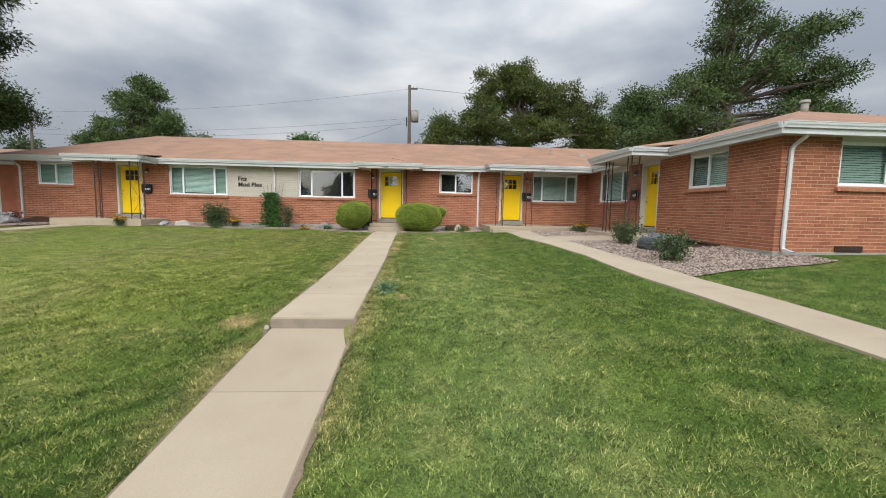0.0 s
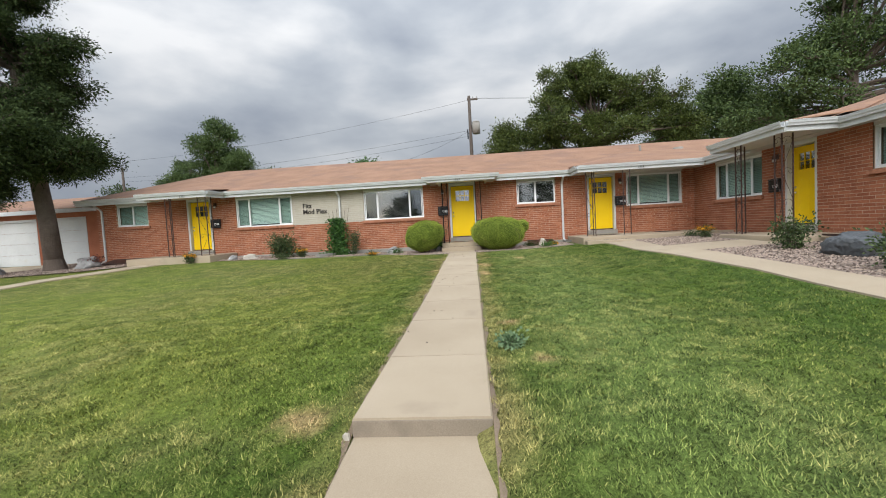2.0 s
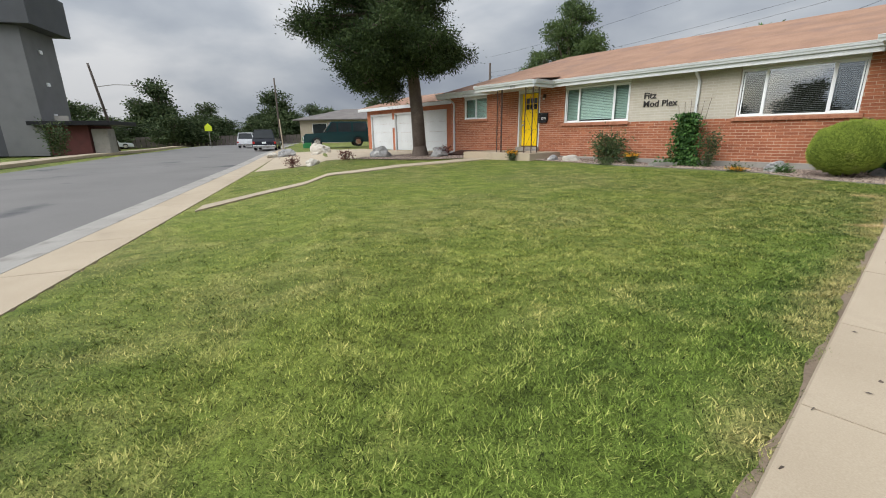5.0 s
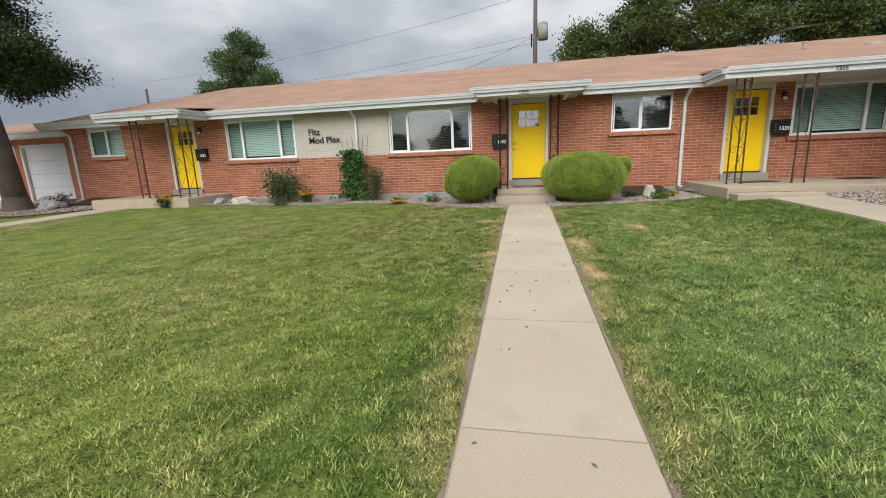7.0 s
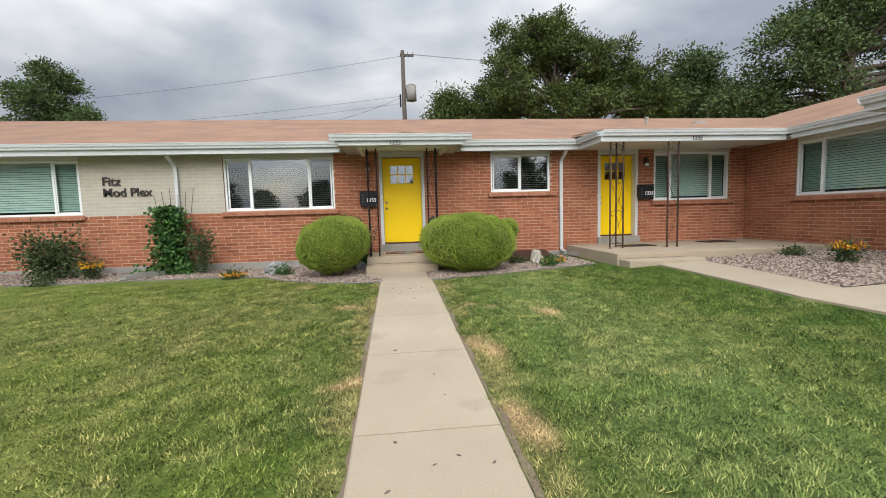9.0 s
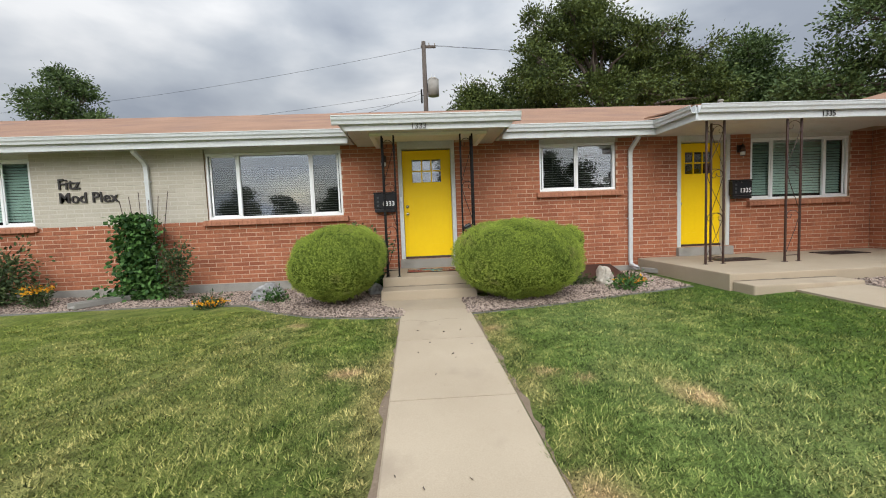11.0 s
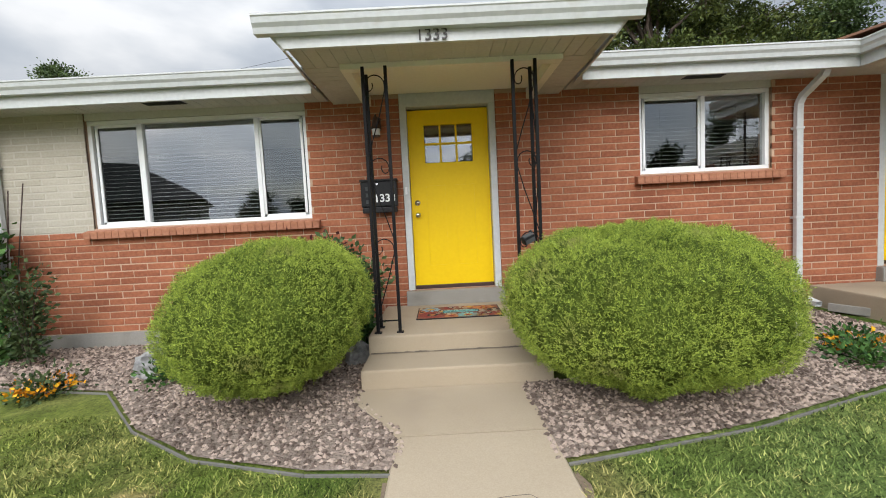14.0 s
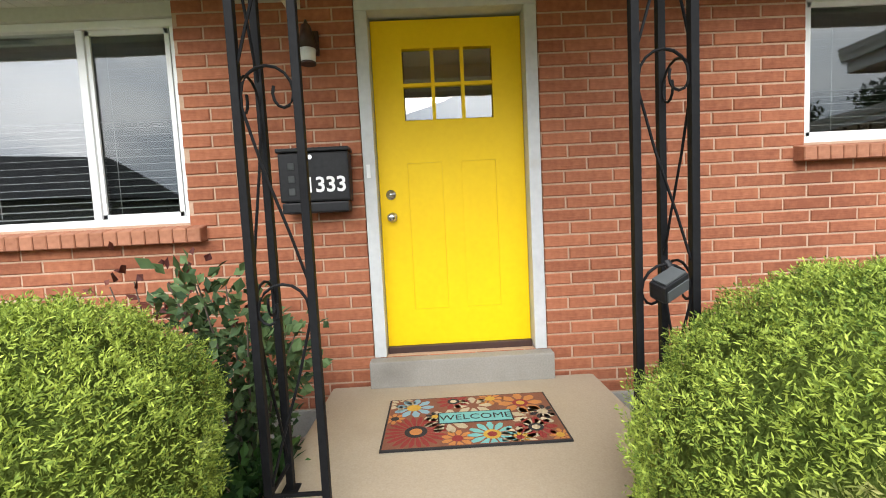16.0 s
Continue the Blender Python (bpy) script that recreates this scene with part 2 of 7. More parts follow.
M_LOCUST = leaf_material("locust_leaf", (0.016, 0.030, 0.008), (0.120, 0.155, 0.036), island=0.42)
M_ELM = leaf_material("elm_leaf", (0.026, 0.050, 0.016), (0.120, 0.172, 0.055), island=0.42)
M_VINE = leaf_material("vine_leaf", (0.018, 0.055, 0.012), (0.075, 0.16, 0.035))
M_SHRUB = leaf_material("shrub_leaf", (0.025, 0.045, 0.015), (0.09, 0.125, 0.045))
M_ROSE = leaf_material("rose_leaf", (0.028, 0.058, 0.022), (0.11, 0.17, 0.065))
M_WEED = leaf_material("weed_leaf", (0.085, 0.140, 0.070), (0.20, 0.29, 0.15))
M_REDLEAF = leaf_material("red_leaf", (0.06, 0.014, 0.012), (0.16, 0.05, 0.035))
M_FLOWER = leaf_material("orange_flower", (0.50, 0.16, 0.006), (0.78, 0.42, 0.02))


def turf_material(name, low, high, scales, bump):
    """The turf's own colour over the plan; noise at the size of tufts and blades paints in shaded gaps."""
    m = bpy.data.materials.new(name)
    m.use_nodes = True
    n, l = m.node_tree.nodes, m.node_tree.links
    b = n["Principled BSDF"]
    b.inputs["Roughness"].default_value = 0.8
    b.inputs["Specular IOR Level"].default_value = 0.15
    at = n.new("ShaderNodeAttribute")
    at.attribute_name = "turf"
    col = at.outputs["Color"]
    if scales:
        co = n.new("ShaderNodeTexCoord").outputs["Object"]
        fac = None
        for sc, share in scales:
            nz = n.new("ShaderNodeTexNoise")
            nz.inputs["Scale"].default_value = sc
            nz.inputs["Detail"].default_value = 6.0
            nz.inputs["Roughness"].default_value = 0.68
            l.new(co, nz.inputs["Vector"])
            ma = n.new("ShaderNodeMath")
            ma.operation = "MULTIPLY_ADD"
            ma.inputs[1].default_value = share
            ma.inputs[2].default_value = 0.0
            l.new(nz.outputs["Fac"], ma.inputs[0])
            if fac:
                l.new(fac, ma.inputs[2])
            fac = ma.outputs[0]
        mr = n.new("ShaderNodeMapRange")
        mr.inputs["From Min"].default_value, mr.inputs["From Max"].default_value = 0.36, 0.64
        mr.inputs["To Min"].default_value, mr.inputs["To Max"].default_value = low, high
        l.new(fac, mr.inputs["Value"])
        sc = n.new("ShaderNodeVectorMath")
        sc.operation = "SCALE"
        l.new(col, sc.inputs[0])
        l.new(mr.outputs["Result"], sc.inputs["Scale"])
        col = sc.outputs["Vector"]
        bp = n.new("ShaderNodeBump")
        bp.inputs["Strength"].default_value, bp.inputs["Distance"].default_value = bump, 0.03
        l.new(fac, bp.inputs["Height"])
        l.new(bp.outputs["Normal"], b.inputs["Normal"])
    l.new(col, b.inputs["Base Color"])
    return m


# the bed's noise falls to near black, as shade between tufts
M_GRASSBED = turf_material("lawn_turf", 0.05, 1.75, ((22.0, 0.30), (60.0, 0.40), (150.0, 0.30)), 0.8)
M_GRASS = turf_material("grass_blade", 1.0, 1.0, (), 0.0)

M_EDGE = material("grey_edging", (0.11, 0.105, 0.095), (0.20, 0.19, 0.175), 0.6, 3, 40, 0.1)
M_CRACK = material("crack_dirt_and_joint", (0.10, 0.08, 0.06), (0.16, 0.13, 0.10), 0.95, 5, 60, 0.2)


# ---- helpers of this scene ----
def box(bm, x0, x1, y0, y1, z0, z1):
    v = [bm.verts.new((x, y, z)) for x in (x0, x1) for y in (y0, y1) for z in (z0, z1)]
    for f in ((0, 1, 3, 2), (4, 6, 7, 5), (0, 4, 5, 1), (2, 3, 7, 6), (0, 2, 6, 4), (1, 5, 7, 3)):
        bm.faces.new([v[i] for i in f])


def soft_box(bm, x0, x1, y0, y1, z0, z1, r=0.006):
    """A box with chamfered edges."""
    t = bmesh.new()
    box(t, x0, x1, y0, y1, z0, z1)
    bmesh.ops.recalc_face_normals(t, faces=t.faces)
    bmesh.ops.bevel(t, geom=t.edges[:], offset=r, segments=2, affect="EDGES", profile=0.6)
    me = bpy.data.meshes.new("tmp")
    t.to_mesh(me)
    t.free()
    bm.from_mesh(me)
    bpy.data.meshes.remove(me)


def tube(bm, pts, r, sides=8, r_end=None, cap=True):
    """A round bar through the given points, tapering to r_end."""
    pts = [Vector(p) for p in pts]
    rings, n = [], len(pts)
    for i, p in enumerate(pts):
        d = (pts[min(i + 1, n - 1)] - pts[max(i - 1, 0)]).normalized()
        a = d.cross(Vector((0, 0, 1)) if abs(d.z) < 0.9 else Vector((1, 0, 0))).normalized()
        b = d.cross(a)
        rr = r if r_end is None else r + (r_end - r) * i / max(1, n - 1)
        rings.append([bm.verts.new(p + (a * math.cos(q) + b * math.sin(q)) * rr) for q in (2 * math.pi * k / sides for k in range(sides))])
    for i in range(n - 1):
        for k in range(sides):
            bm.faces.new((rings[i][k], rings[i][(k + 1) % sides], rings[i + 1][(k + 1) % sides], rings[i + 1][k]))
    if cap:
        bm.faces.new(rings[0][::-1])
        bm.faces.new(rings[-1])


def mesh_of(name, bm, mat, smooth=False):
    bmesh.ops.recalc_face_normals(bm, faces=bm.faces)
    me = bpy.data.meshes.new(name)
    bm.to_mesh(me)
    bm.free()
    me.materials.append(mat)
    if smooth:
        me.polygons.foreach_set("use_smooth", [True] * len(me.polygons))
    return me


def part(name, bm, mat, parent=None, label="", smooth=False):
    ob = new(name, mesh_of(name, bm, mat, smooth))
    ob.parent = parent
    return tagged(ob, label)


def raw_mesh(name, verts, faces, mat, smooth=False):
    """A mesh straight from arrays; all faces have the same number of corners."""
    verts, faces = np.asarray(verts, dtype=np.float32), np.asarray(faces, dtype=np.int32)
    me = bpy.data.meshes.new(name)
    me.vertices.add(len(verts))
    me.vertices.foreach_set("co", verts.ravel())
    k = faces.shape[1]
    me.loops.add(faces.size)
    me.loops.foreach_set("vertex_index", faces.ravel())
    me.polygons.add(len(faces))
    me.polygons.foreach_set("loop_start", np.arange(0, faces.size, k, dtype=np.int32))
    me.polygons.foreach_set("use_smooth", np.full(len(faces), smooth))
    me.update(calc_edges=True)
    me.materials.append(mat)
    return me


def thing(name, label, category, at=(0, 0, 0), group="", kind="", turn=0):
    e = new(name)
    e.matrix_world = pose(*at, 0, 0, turn)
    return tagged(e, label, category, group, kind)


def text_mesh(words, size, depth, mat, bold=0.0):
    cu = bpy.data.curves.new("letters", "FONT")
    cu.body, cu.size, cu.extrude, cu.align_x, cu.offset = words, size, depth, "CENTER", bold
    ob = new("letters", cu)
    bpy.context.view_layer.update()
    me = bpy.data.meshes.new_from_object(ob.evaluated_get(bpy.context.evaluated_depsgraph_get()))
    bpy.data.objects.remove(ob)
    me.materials.clear()
    me.materials.append(mat)
    return me


# ---- lie of the land: a lawn that rises from an oblique street to the house ----
RISE = ((-60, -0.65), (-12, -0.62), (-1.7, -0.57), (0, -0.51), (1.36, -0.415), (2.35, -0.335), (3.0, -0.178), (4.43, -0.16), (7.15, -0.108), (9.4, 0.002), (11.2, 0.075), (12.6, 0.112), (14.2, 0.125), (40, 0.16), (400, 0.16))


def street_s(x, y):
    return (y - 2.6 + 0.47 * x) * 0.905


def ease(v, lo, hi):
    u = np.clip((np.asarray(v, dtype=float) - lo) / (hi - lo), 0, 1)
    return u * u * (3 - 2 * u)


def ground_z(x, y):
    xs, zs = np.array(RISE).T
    return np.interp(street_s(x, y), xs, zs) + 0.012 * np.clip(-np.asarray(x) - 4, 0, 40) + 0.03 * np.clip(np.asarray(x) - 4, 0, 6) + 0.075 * ease(x, 2.6, 4.6) * ease(y, 9.0, 15.0) + 0.09 * ease(-np.asarray(x), 6.0, 10.0) * ease(y, 12.0, 17.0)


def gz(x, y):
    return float(ground_z(x, y))


def spaced(lo, hi, step, far):
    """Even steps inside, growing ones out to the horizon."""
    core = list(np.arange(lo, hi + 1e-6, step))
    out = [step]
    while sum(out) < far:
        out.append(out[-1] * 1.5)
    a = np.cumsum(out)
    return np.array([lo - d for d in a[::-1]] + core + [hi + d for d in a])


def field(x, y, step, seed):
    """Smooth random values over the plan, one to each step of the grid, from -1 to 1."""
    g = np.random.RandomState(seed).uniform(-1, 1, (256, 256))
    u, v = x / step + 1000.0, y / step + 1000.0
    i, j = np.floor(u).astype(int), np.floor(v).astype(int)
    fu, fv = u - i, v - j
    fu, fv = fu * fu * (3 - 2 * fu), fv * fv * (3 - 2 * fv)
    i, j = i % 255, j % 255
    return (g[i, j] * (1 - fu) + g[i + 1, j] * fu) * (1 - fv) + (g[i, j + 1] * (1 - fu) + g[i + 1, j + 1] * fu) * fv


# worn and dry spots of the lawn: x, y, radius
DRY_SPOTS = ((-0.64, 6.02, 0.22), (0.76, 8.25, 0.17), (0.95, 7.03, 0.16), (-0.83, 15.28, 0.15), (1.57, 14.72, 0.19), (0.70, 15.35, 0.13), (0.98, 15.05, 0.12), (0.58, 16.65, 0.16), (-0.58, 13.2, 0.13), (0.64, 13.7, 0.12), (0.62, 12.3, 0.12), (-1.75, 17.1, 0.11))


def turf_colour(x, y, own):
    """Colour of the turf at points of the plan; own: each blade's private tone, about -1 to 1."""
    x, y = np.asarray(x, dtype=float), np.asarray(y, dtype=float)
    wx, wy = x + 0.3 * field(x, y, 0.7, 91), y + 0.3 * field(x, y, 0.7, 92)
    big, mid, small, tuft = field(wx, wy, 1.9, 3), field(wx, wy, 0.62, 4), field(wx, wy, 0.21, 5), field(wx, wy, 0.075, 6)
    off = np.abs(x - 0.05)
    verge = np.exp(-((off - 0.52) / 0.20) ** 2)
    spot = sum(np.exp(-(((wx - sx) ** 2 + (wy - sy) ** 2) / sr ** 2)) for sx, sy, sr in DRY_SPOTS)
    deep = np.clip(0.42 + 0.34 * big + 0.14 * mid + 0.45 * ease(x, 2.2, 4.2) + 0.35 * ease(-y, -7.0, -4.0) * (x < 0) - 0.45 * ease(-x, 0.8, 3.0) * ease(-y, -13.5, -10) + 0.25 * ease(-off, -1.1, -0.7), 0, 1)
    cool = np.clip(1.0 * np.exp(-((x - 1.8) / 1.1) ** 2) + 0.10 * mid + 0.15 * big, 0, 1)
    straw = np.clip(0.02 + 0.12 * mid + 0.16 * small + 0.12 * tuft + 0.26 * own + 0.15 * ease(-x, 0.4, 2.5) + 0.58 * verge * (0.75 + 0.45 * mid) + 0.14 * big * (x < 0), 0, 0.8)
    bare = np.clip(1.15 * spot + 0.3 * small * (spot > 0.15) + 0.12 * own - 0.12, 0, 1) * (spot > 0.12)
    yellow, green, dark = np.array((0.165, 0.205, 0.036)), np.array((0.084, 0.150, 0.023)), np.array((0.040, 0.090, 0.010))
    pale, dry, soil = np.array((0.142, 0.205, 0.058)), np.array((0.33, 0.27, 0.11)), np.array((0.42, 0.29, 0.145))

    def mix(a, b, f):
        return a + (b - a) * f[..., None]
    c = mix(yellow + 0 * x[..., None], green, np.clip(0.55 + 0.16 * mid - 0.42 * ease(-x, 0.5, 2.4) * ease(y, 4.0, 7.5), 0, 1))
    c = mix(c, pale, 0.75 * cool)
    c = mix(c, dark, 0.75 * deep * (1 - 0.8 * cool))
    c = mix(c, dry, straw)
    c = mix(c, soil, bare)
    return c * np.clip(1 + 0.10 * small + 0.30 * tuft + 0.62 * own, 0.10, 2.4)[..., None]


def paint_turf(me, col):
    at = me.color_attributes.new("turf", "FLOAT_COLOR", "POINT")
    at.data.foreach_set("color", np.concatenate([col, np.ones((len(col), 1))], 1).astype(np.float32).ravel())


gx, gyy = spaced(-34, 16, 0.14, 1500), spaced(-4, 24, 0.14, 1500)
GX, GY = np.meshgrid(gx, gyy)
GZ = ground_z(GX, GY)
GZ = GZ - np.where(street_s(GX, GY) < -0.25, 0.10, 0.0)
GZ = GZ - np.where((GX > -0.3) & (GX < 0.46) & (GY > 2.2) & (GY < 5.9), 0.07, 0.0) - np.where((GX > -0.28) & (GX < 0.44) & (GY > 4.4) & (GY < 5.9), 0.16, 0.0)
nx, ny = len(gx), len(gyy)
ids = np.arange(nx * ny).reshape(ny, nx)
quads = np.stack([ids[:-1, :-1], ids[:-1, 1:], ids[1:, 1:], ids[1:, :-1]], -1).reshape(-1, 4)
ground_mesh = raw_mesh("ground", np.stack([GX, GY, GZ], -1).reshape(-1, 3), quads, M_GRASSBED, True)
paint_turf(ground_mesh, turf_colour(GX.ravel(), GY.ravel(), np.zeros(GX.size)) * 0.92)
tagged(new("ground", ground_mesh), "mown lawn ground rising gently to the house", "ground", kind="structure")


def slab_strip(bm, left, right, lift, thick=0.12, steps=10, cross=4):
    """A paved strip between two edge lines, draped on the land."""
    def along(line, u):
        k = min(int(u * (len(line) - 1)), len(line) - 2)
        f = u * (len(line) - 1) - k
        return Vector(line[k]).lerp(Vector(line[k + 1]), f)
    top, low = [], []
    for i in range(steps + 1):
        a, b = along(left, i / steps), along(right, i / steps)
        row, und = [], []
        for j in range(cross + 1):
            p = a.lerp(b, j / cross)
            z = gz(p.x, p.y) + lift
            row.append(bm.verts.new((p.x, p.y, z)))
            und.append(bm.verts.new((p.x, p.y, z - thick)))
        top.append(row)
        low.append(und)
    for i in range(steps):
        for j in range(cross):
            bm.faces.new((top[i][j], top[i + 1][j], top[i + 1][j + 1], top[i][j + 1]))
        for k in (0, cross):
            bm.faces.new((top[i][k], top[i + 1][k], low[i + 1][k], low[i][k]))
    for i in (0, steps):
        for j in range(cross):
            bm.faces.new((top[i][j], top[i][j + 1], low[i][j + 1], low[i][j]))


def street_line(s, q0, q1, n=24):
    return [(-0.905 * q + 0.4253 * s, 2.6 + 0.4253 * q + 0.905 * s) for q in np.linspace(q0, q1, n)]


bm = bmesh.new()
slab_strip(bm, street_line(-1.62, -70, 140), [(x - (0.07 * max(0, q - 22)) * 0.4, y - 0.07 * max(0, q - 22) * 0.9) for (x, y), q in zip(street_line(-11.3, -70, 140), np.linspace(-70, 140, 24))], 0.0, 0.06, 70, 6)
tagged(part("road", bm, M_ASPHALT), "worn grey asphalt street with dark patches", "road", kind="structure")
pave = thing("pavement", "pale concrete pavement with a rolled kerb along the street", "pavement", kind="structure")
for q in np.arange(-22, 46, 1.75):
    bm = bmesh.new()
    slab_strip(bm, street_line(-0.16, q + 0.008, q + 1.742, 2), street_line(-1.10, q + 0.008, q + 1.742, 2), 0.012, 0.1, 2, 2)
    part("paving_slab", bm, M_CONCRETE, pave)
bm = bmesh.new()
slab_strip(bm, street_line(-1.11, -70, 140), street_line(-1.66, -70, 140), 0.014, 0.1, 70, 2)
part("kerb", bm, M_CONCRETE_GREY, pave, "grey rolled concrete kerb and gutter")
bm = bmesh.new()
slab_strip(bm, [(x, y - 0.07 * max(0, q - 22)) for (x, y), q in zip(street_line(-13.6, -70, 80), np.linspace(-70, 80, 24))], [(x, y - 0.07 * max(0, q - 22)) for (x, y), q in zip(street_line(-15.0, -70, 80), np.linspace(-70, 80, 24))], 0.12, 0.2, 60, 2)
tagged(part("far_pavement", bm, M_CONCRETE), "pale concrete pavement on the other side of the street", "pavement", kind="structure")

# front walk: cast slabs with tooled joints, one step up near the street
def walk_x(y):
    return 0.075 - 0.0075 * (y - 5.5)


def walk_z(y):
    return float(np.interp(y, (2.0, 5.70, 5.701, 7.5, 10.5, 13, 15, 16.5, 18.3), (-0.53, -0.275, -0.155, -0.145, -0.09, 0.02, 0.095, 0.13, 0.14)))


front_walk = thing("front_walk", "pale concrete front walk with tooled joints and one step", "path", kind="structure")
joints = [2.45, 4.30, 5.70] + [6.95, 8.37, 9.60, 10.99, 12.30, 13.6, 14.85, 16.19, 17.55, 18.255]
for a, b in zip(joints[:-1], joints[1:]):
    bm = bmesh.new()
    rows_v = []
    for i in range(5):
        y = a + 0.005 + (b - a - 0.010) * i / 4
        yz = y if not (a < 5.65 < b) else min(y, 5.699)
        if a >= 5.70:
            yz = max(y, 5.702)
        c, z = walk_x(y), walk_z(yz)
        fl = 0.455 + (0.36 * min(1.0, (y - 17.58) / 0.5) if y > 17.58 else 0.0)
        rows_v.append([bm.verts.new(p) for p in ((c - fl, y, z - 0.25), (c - fl, y, z - 0.012), (c - fl + 0.012, y, z), (c + 0.443, y, z), (c + 0.455, y, z - 0.012), (c + 0.455, y, z - 0.25))])
    for i in range(4):
        for k in range(5):
            bm.faces.new((rows_v[i][k], rows_v[i][k + 1], rows_v[i + 1][k + 1], rows_v[i + 1][k]))
    bm.faces.new(rows_v[0])
    bm.faces.new(rows_v[-1][::-1])
    part("walk_slab", bm, M_CONCRETE, front_walk)
bm = bmesh.new()
box(bm, -0.36, 0.50, 2.6, 5.65, -0.85, -0.62)
part("walk_base", bm, M_DIRT, front_walk)
bm = bmesh.new()
soft_box(bm, walk_x(5.7) - 0.452, walk_x(5.7) + 0.452, 5.690, 5.7035, -0.40, -0.170, 0.004)
part("step_riser", bm, M_CONCRETE_WORN, front_walk, "worn grey face of the walk's single step")
# trodden soil and thatch along both edges of the walk
for sd in (-1, 1):
    bm = bmesh.new()
    old = None
    for y in np.arange(2.7, 17.2, 0.05):
        q = np.array([y])
        out = 0.462 + 0.022 + 0.030 * float(field(q, q * 0 + sd, 0.4, 61)[0]) + 0.025 * float(field(q, q * 0 + sd, 0.12, 62)[0])
        xa, xb = walk_x(y) + sd * 0.456, walk_x(y) + sd * max(0.464, out)
        row = [bm.verts.new((x, y, gz(x, y) + 0.006)) for x in (xa, xb)]
        if old:
            bm.faces.new((old[0], old[1], row[1], row[0]))
        old = row
    part("soil_edge", bm, M_DIRT, front_walk, "bare brown soil and thatch beside the slabs")

side_walk = thing("side_walk", "pale concrete path curving along the wing to its porches", "path", kind="structure")
L_EDGE = [(4.95, -0.4), (5.16, 4.2), (5.20, 6.5), (5.13, 8.8), (5.12, 10.5), (4.85, 12.5), (4.52, 14.2), (4.68, 17.11)]
R_EDGE = [(5.85, -0.4), (5.98, 4.3), (6.05, 6.6), (5.96, 8.9), (5.80, 10.6), (5.62, 12.6), (5.32, 14.4), (5.60, 17.11)]
for k in range(7):
    bm = bmesh.new()
    slab_strip(bm, L_EDGE[k:k + 2], R_EDGE[k:k + 2], 0.028, 0.1, 12, 4)
    part("walk_slab", bm, M_CONCRETE, side_walk)
bm = bmesh.new()
slab_strip(bm, [(5.54, 13.0), (7.3, 13.0)], [(5.34, 14.4), (7.3, 14.4)], 0.024, 0.1, 8, 4)
part("walk_slab", bm, M_CONCRETE, side_walk)
west_walk = thing("west_walk", "narrow pale concrete path from the pavement to a porch", "path", kind="structure")
WL, WR = [(-11.2, 8.0), (-12.2, 9.9), (-13.2, 12.3), (-13.4, 15.0), (-12.75, 18.09)], [(-10.5, 7.7), (-11.6, 9.6), (-12.6, 12.1), (-12.7, 14.8), (-11.6, 18.09)]
for k in range(4):
    bm = bmesh.new()
    slab_strip(bm, WL[k:k + 2], WR[k:k + 2], 0.030, 0.1, 12, 3)
    part("walk_slab", bm, M_CONCRETE, west_walk)
bm = bmesh.new()
slab_strip(bm, [(-19.4, 11.7), (-18.6, 14.2), (-18.2, 16.0), (-18.2, 21.3)], [(-33, 17.9), (-31, 19), (-27.5, 20), (-27.0, 21.3)], 0.015, 0.1, 12, 8)
tagged(part("driveway", bm, M_CONCRETE), "wide pale concrete driveway in front of the garages", "driveway", kind="structure")

# ---- walls: bricks on a mortar core ----
WALL_Y, WING_X, WING_Y0, WEST_X = 19.96, 8.94, 9.68, -15.82
TOP, BASE = 2.80, 0.30
DOORS_MAIN = {"door_1": (-11.175, 0.17), "door_3": (0.0, 0.085), "door_4": (5.44, 0.17)}
WIN_MAIN = {"window_0": (-14.91, -13.475, 1.79), "window_1": (-9.54, -7.09, 1.487), "window_2": (-4.06, -1.588, 1.487), "window_3": (2.164, 3.665, 1.79), "window_4": (6.39, 8.48, 1.487)}
WIN_WING = {"window_5": (16.16, 18.57, 1.487), "window_6": (11.225, 12.73, 1.79)}
DOOR_WING = {"door_5": (14.72, 0.17)}
HEAD, SILL, DTOP = 2.695, 0.62, 2.65
main_holes = [(c - 0.54, c + 0.54, SILL - 0.02, TOP) for c, _ in DOORS_MAIN.values()] + [(a, b, z, TOP) for a, b, z in WIN_MAIN.values()]
wing_holes = [(c - 0.54, c + 0.54, SILL - 0.02, TOP) for c, _ in DOOR_WING.values()] + [(a, b, z, TOP) for a, b, z in WIN_WING.values()]
south_holes = [(10.28, 12.73, 1.74, TOP)]
BL, BH, JT = 0.290, 0.067, 0.0105


def core(bm, lo, hi, holes, to_world, depth=0.20):
    """The wall's body between its openings, as boxes behind the brick faces."""
    cuts = sorted({lo, hi, *[h[0] for h in holes], *[h[1] for h in holes]})
    for a, b in zip(cuts[:-1], cuts[1:]):
        zz = [(BASE - 0.5, TOP + 0.12)]
        for h in holes:
            if h[0] < (a + b) / 2 < h[1]:
                zz = [(BASE - 0.5, h[2])] + ([(h[3], TOP + 0.12)] if h[3] < TOP else [])
        for z0, z1 in zz:
            t = bmesh.new()
            box(t, a, b, -0.0005, depth, z0, z1)
            for v in t.verts:
                v.co = to_world(v.co)
            me = bpy.data.meshes.new("tmp")
            t.to_mesh(me)
            t.free()
            bm.from_mesh(me)
            bpy.data.meshes.remove(me)


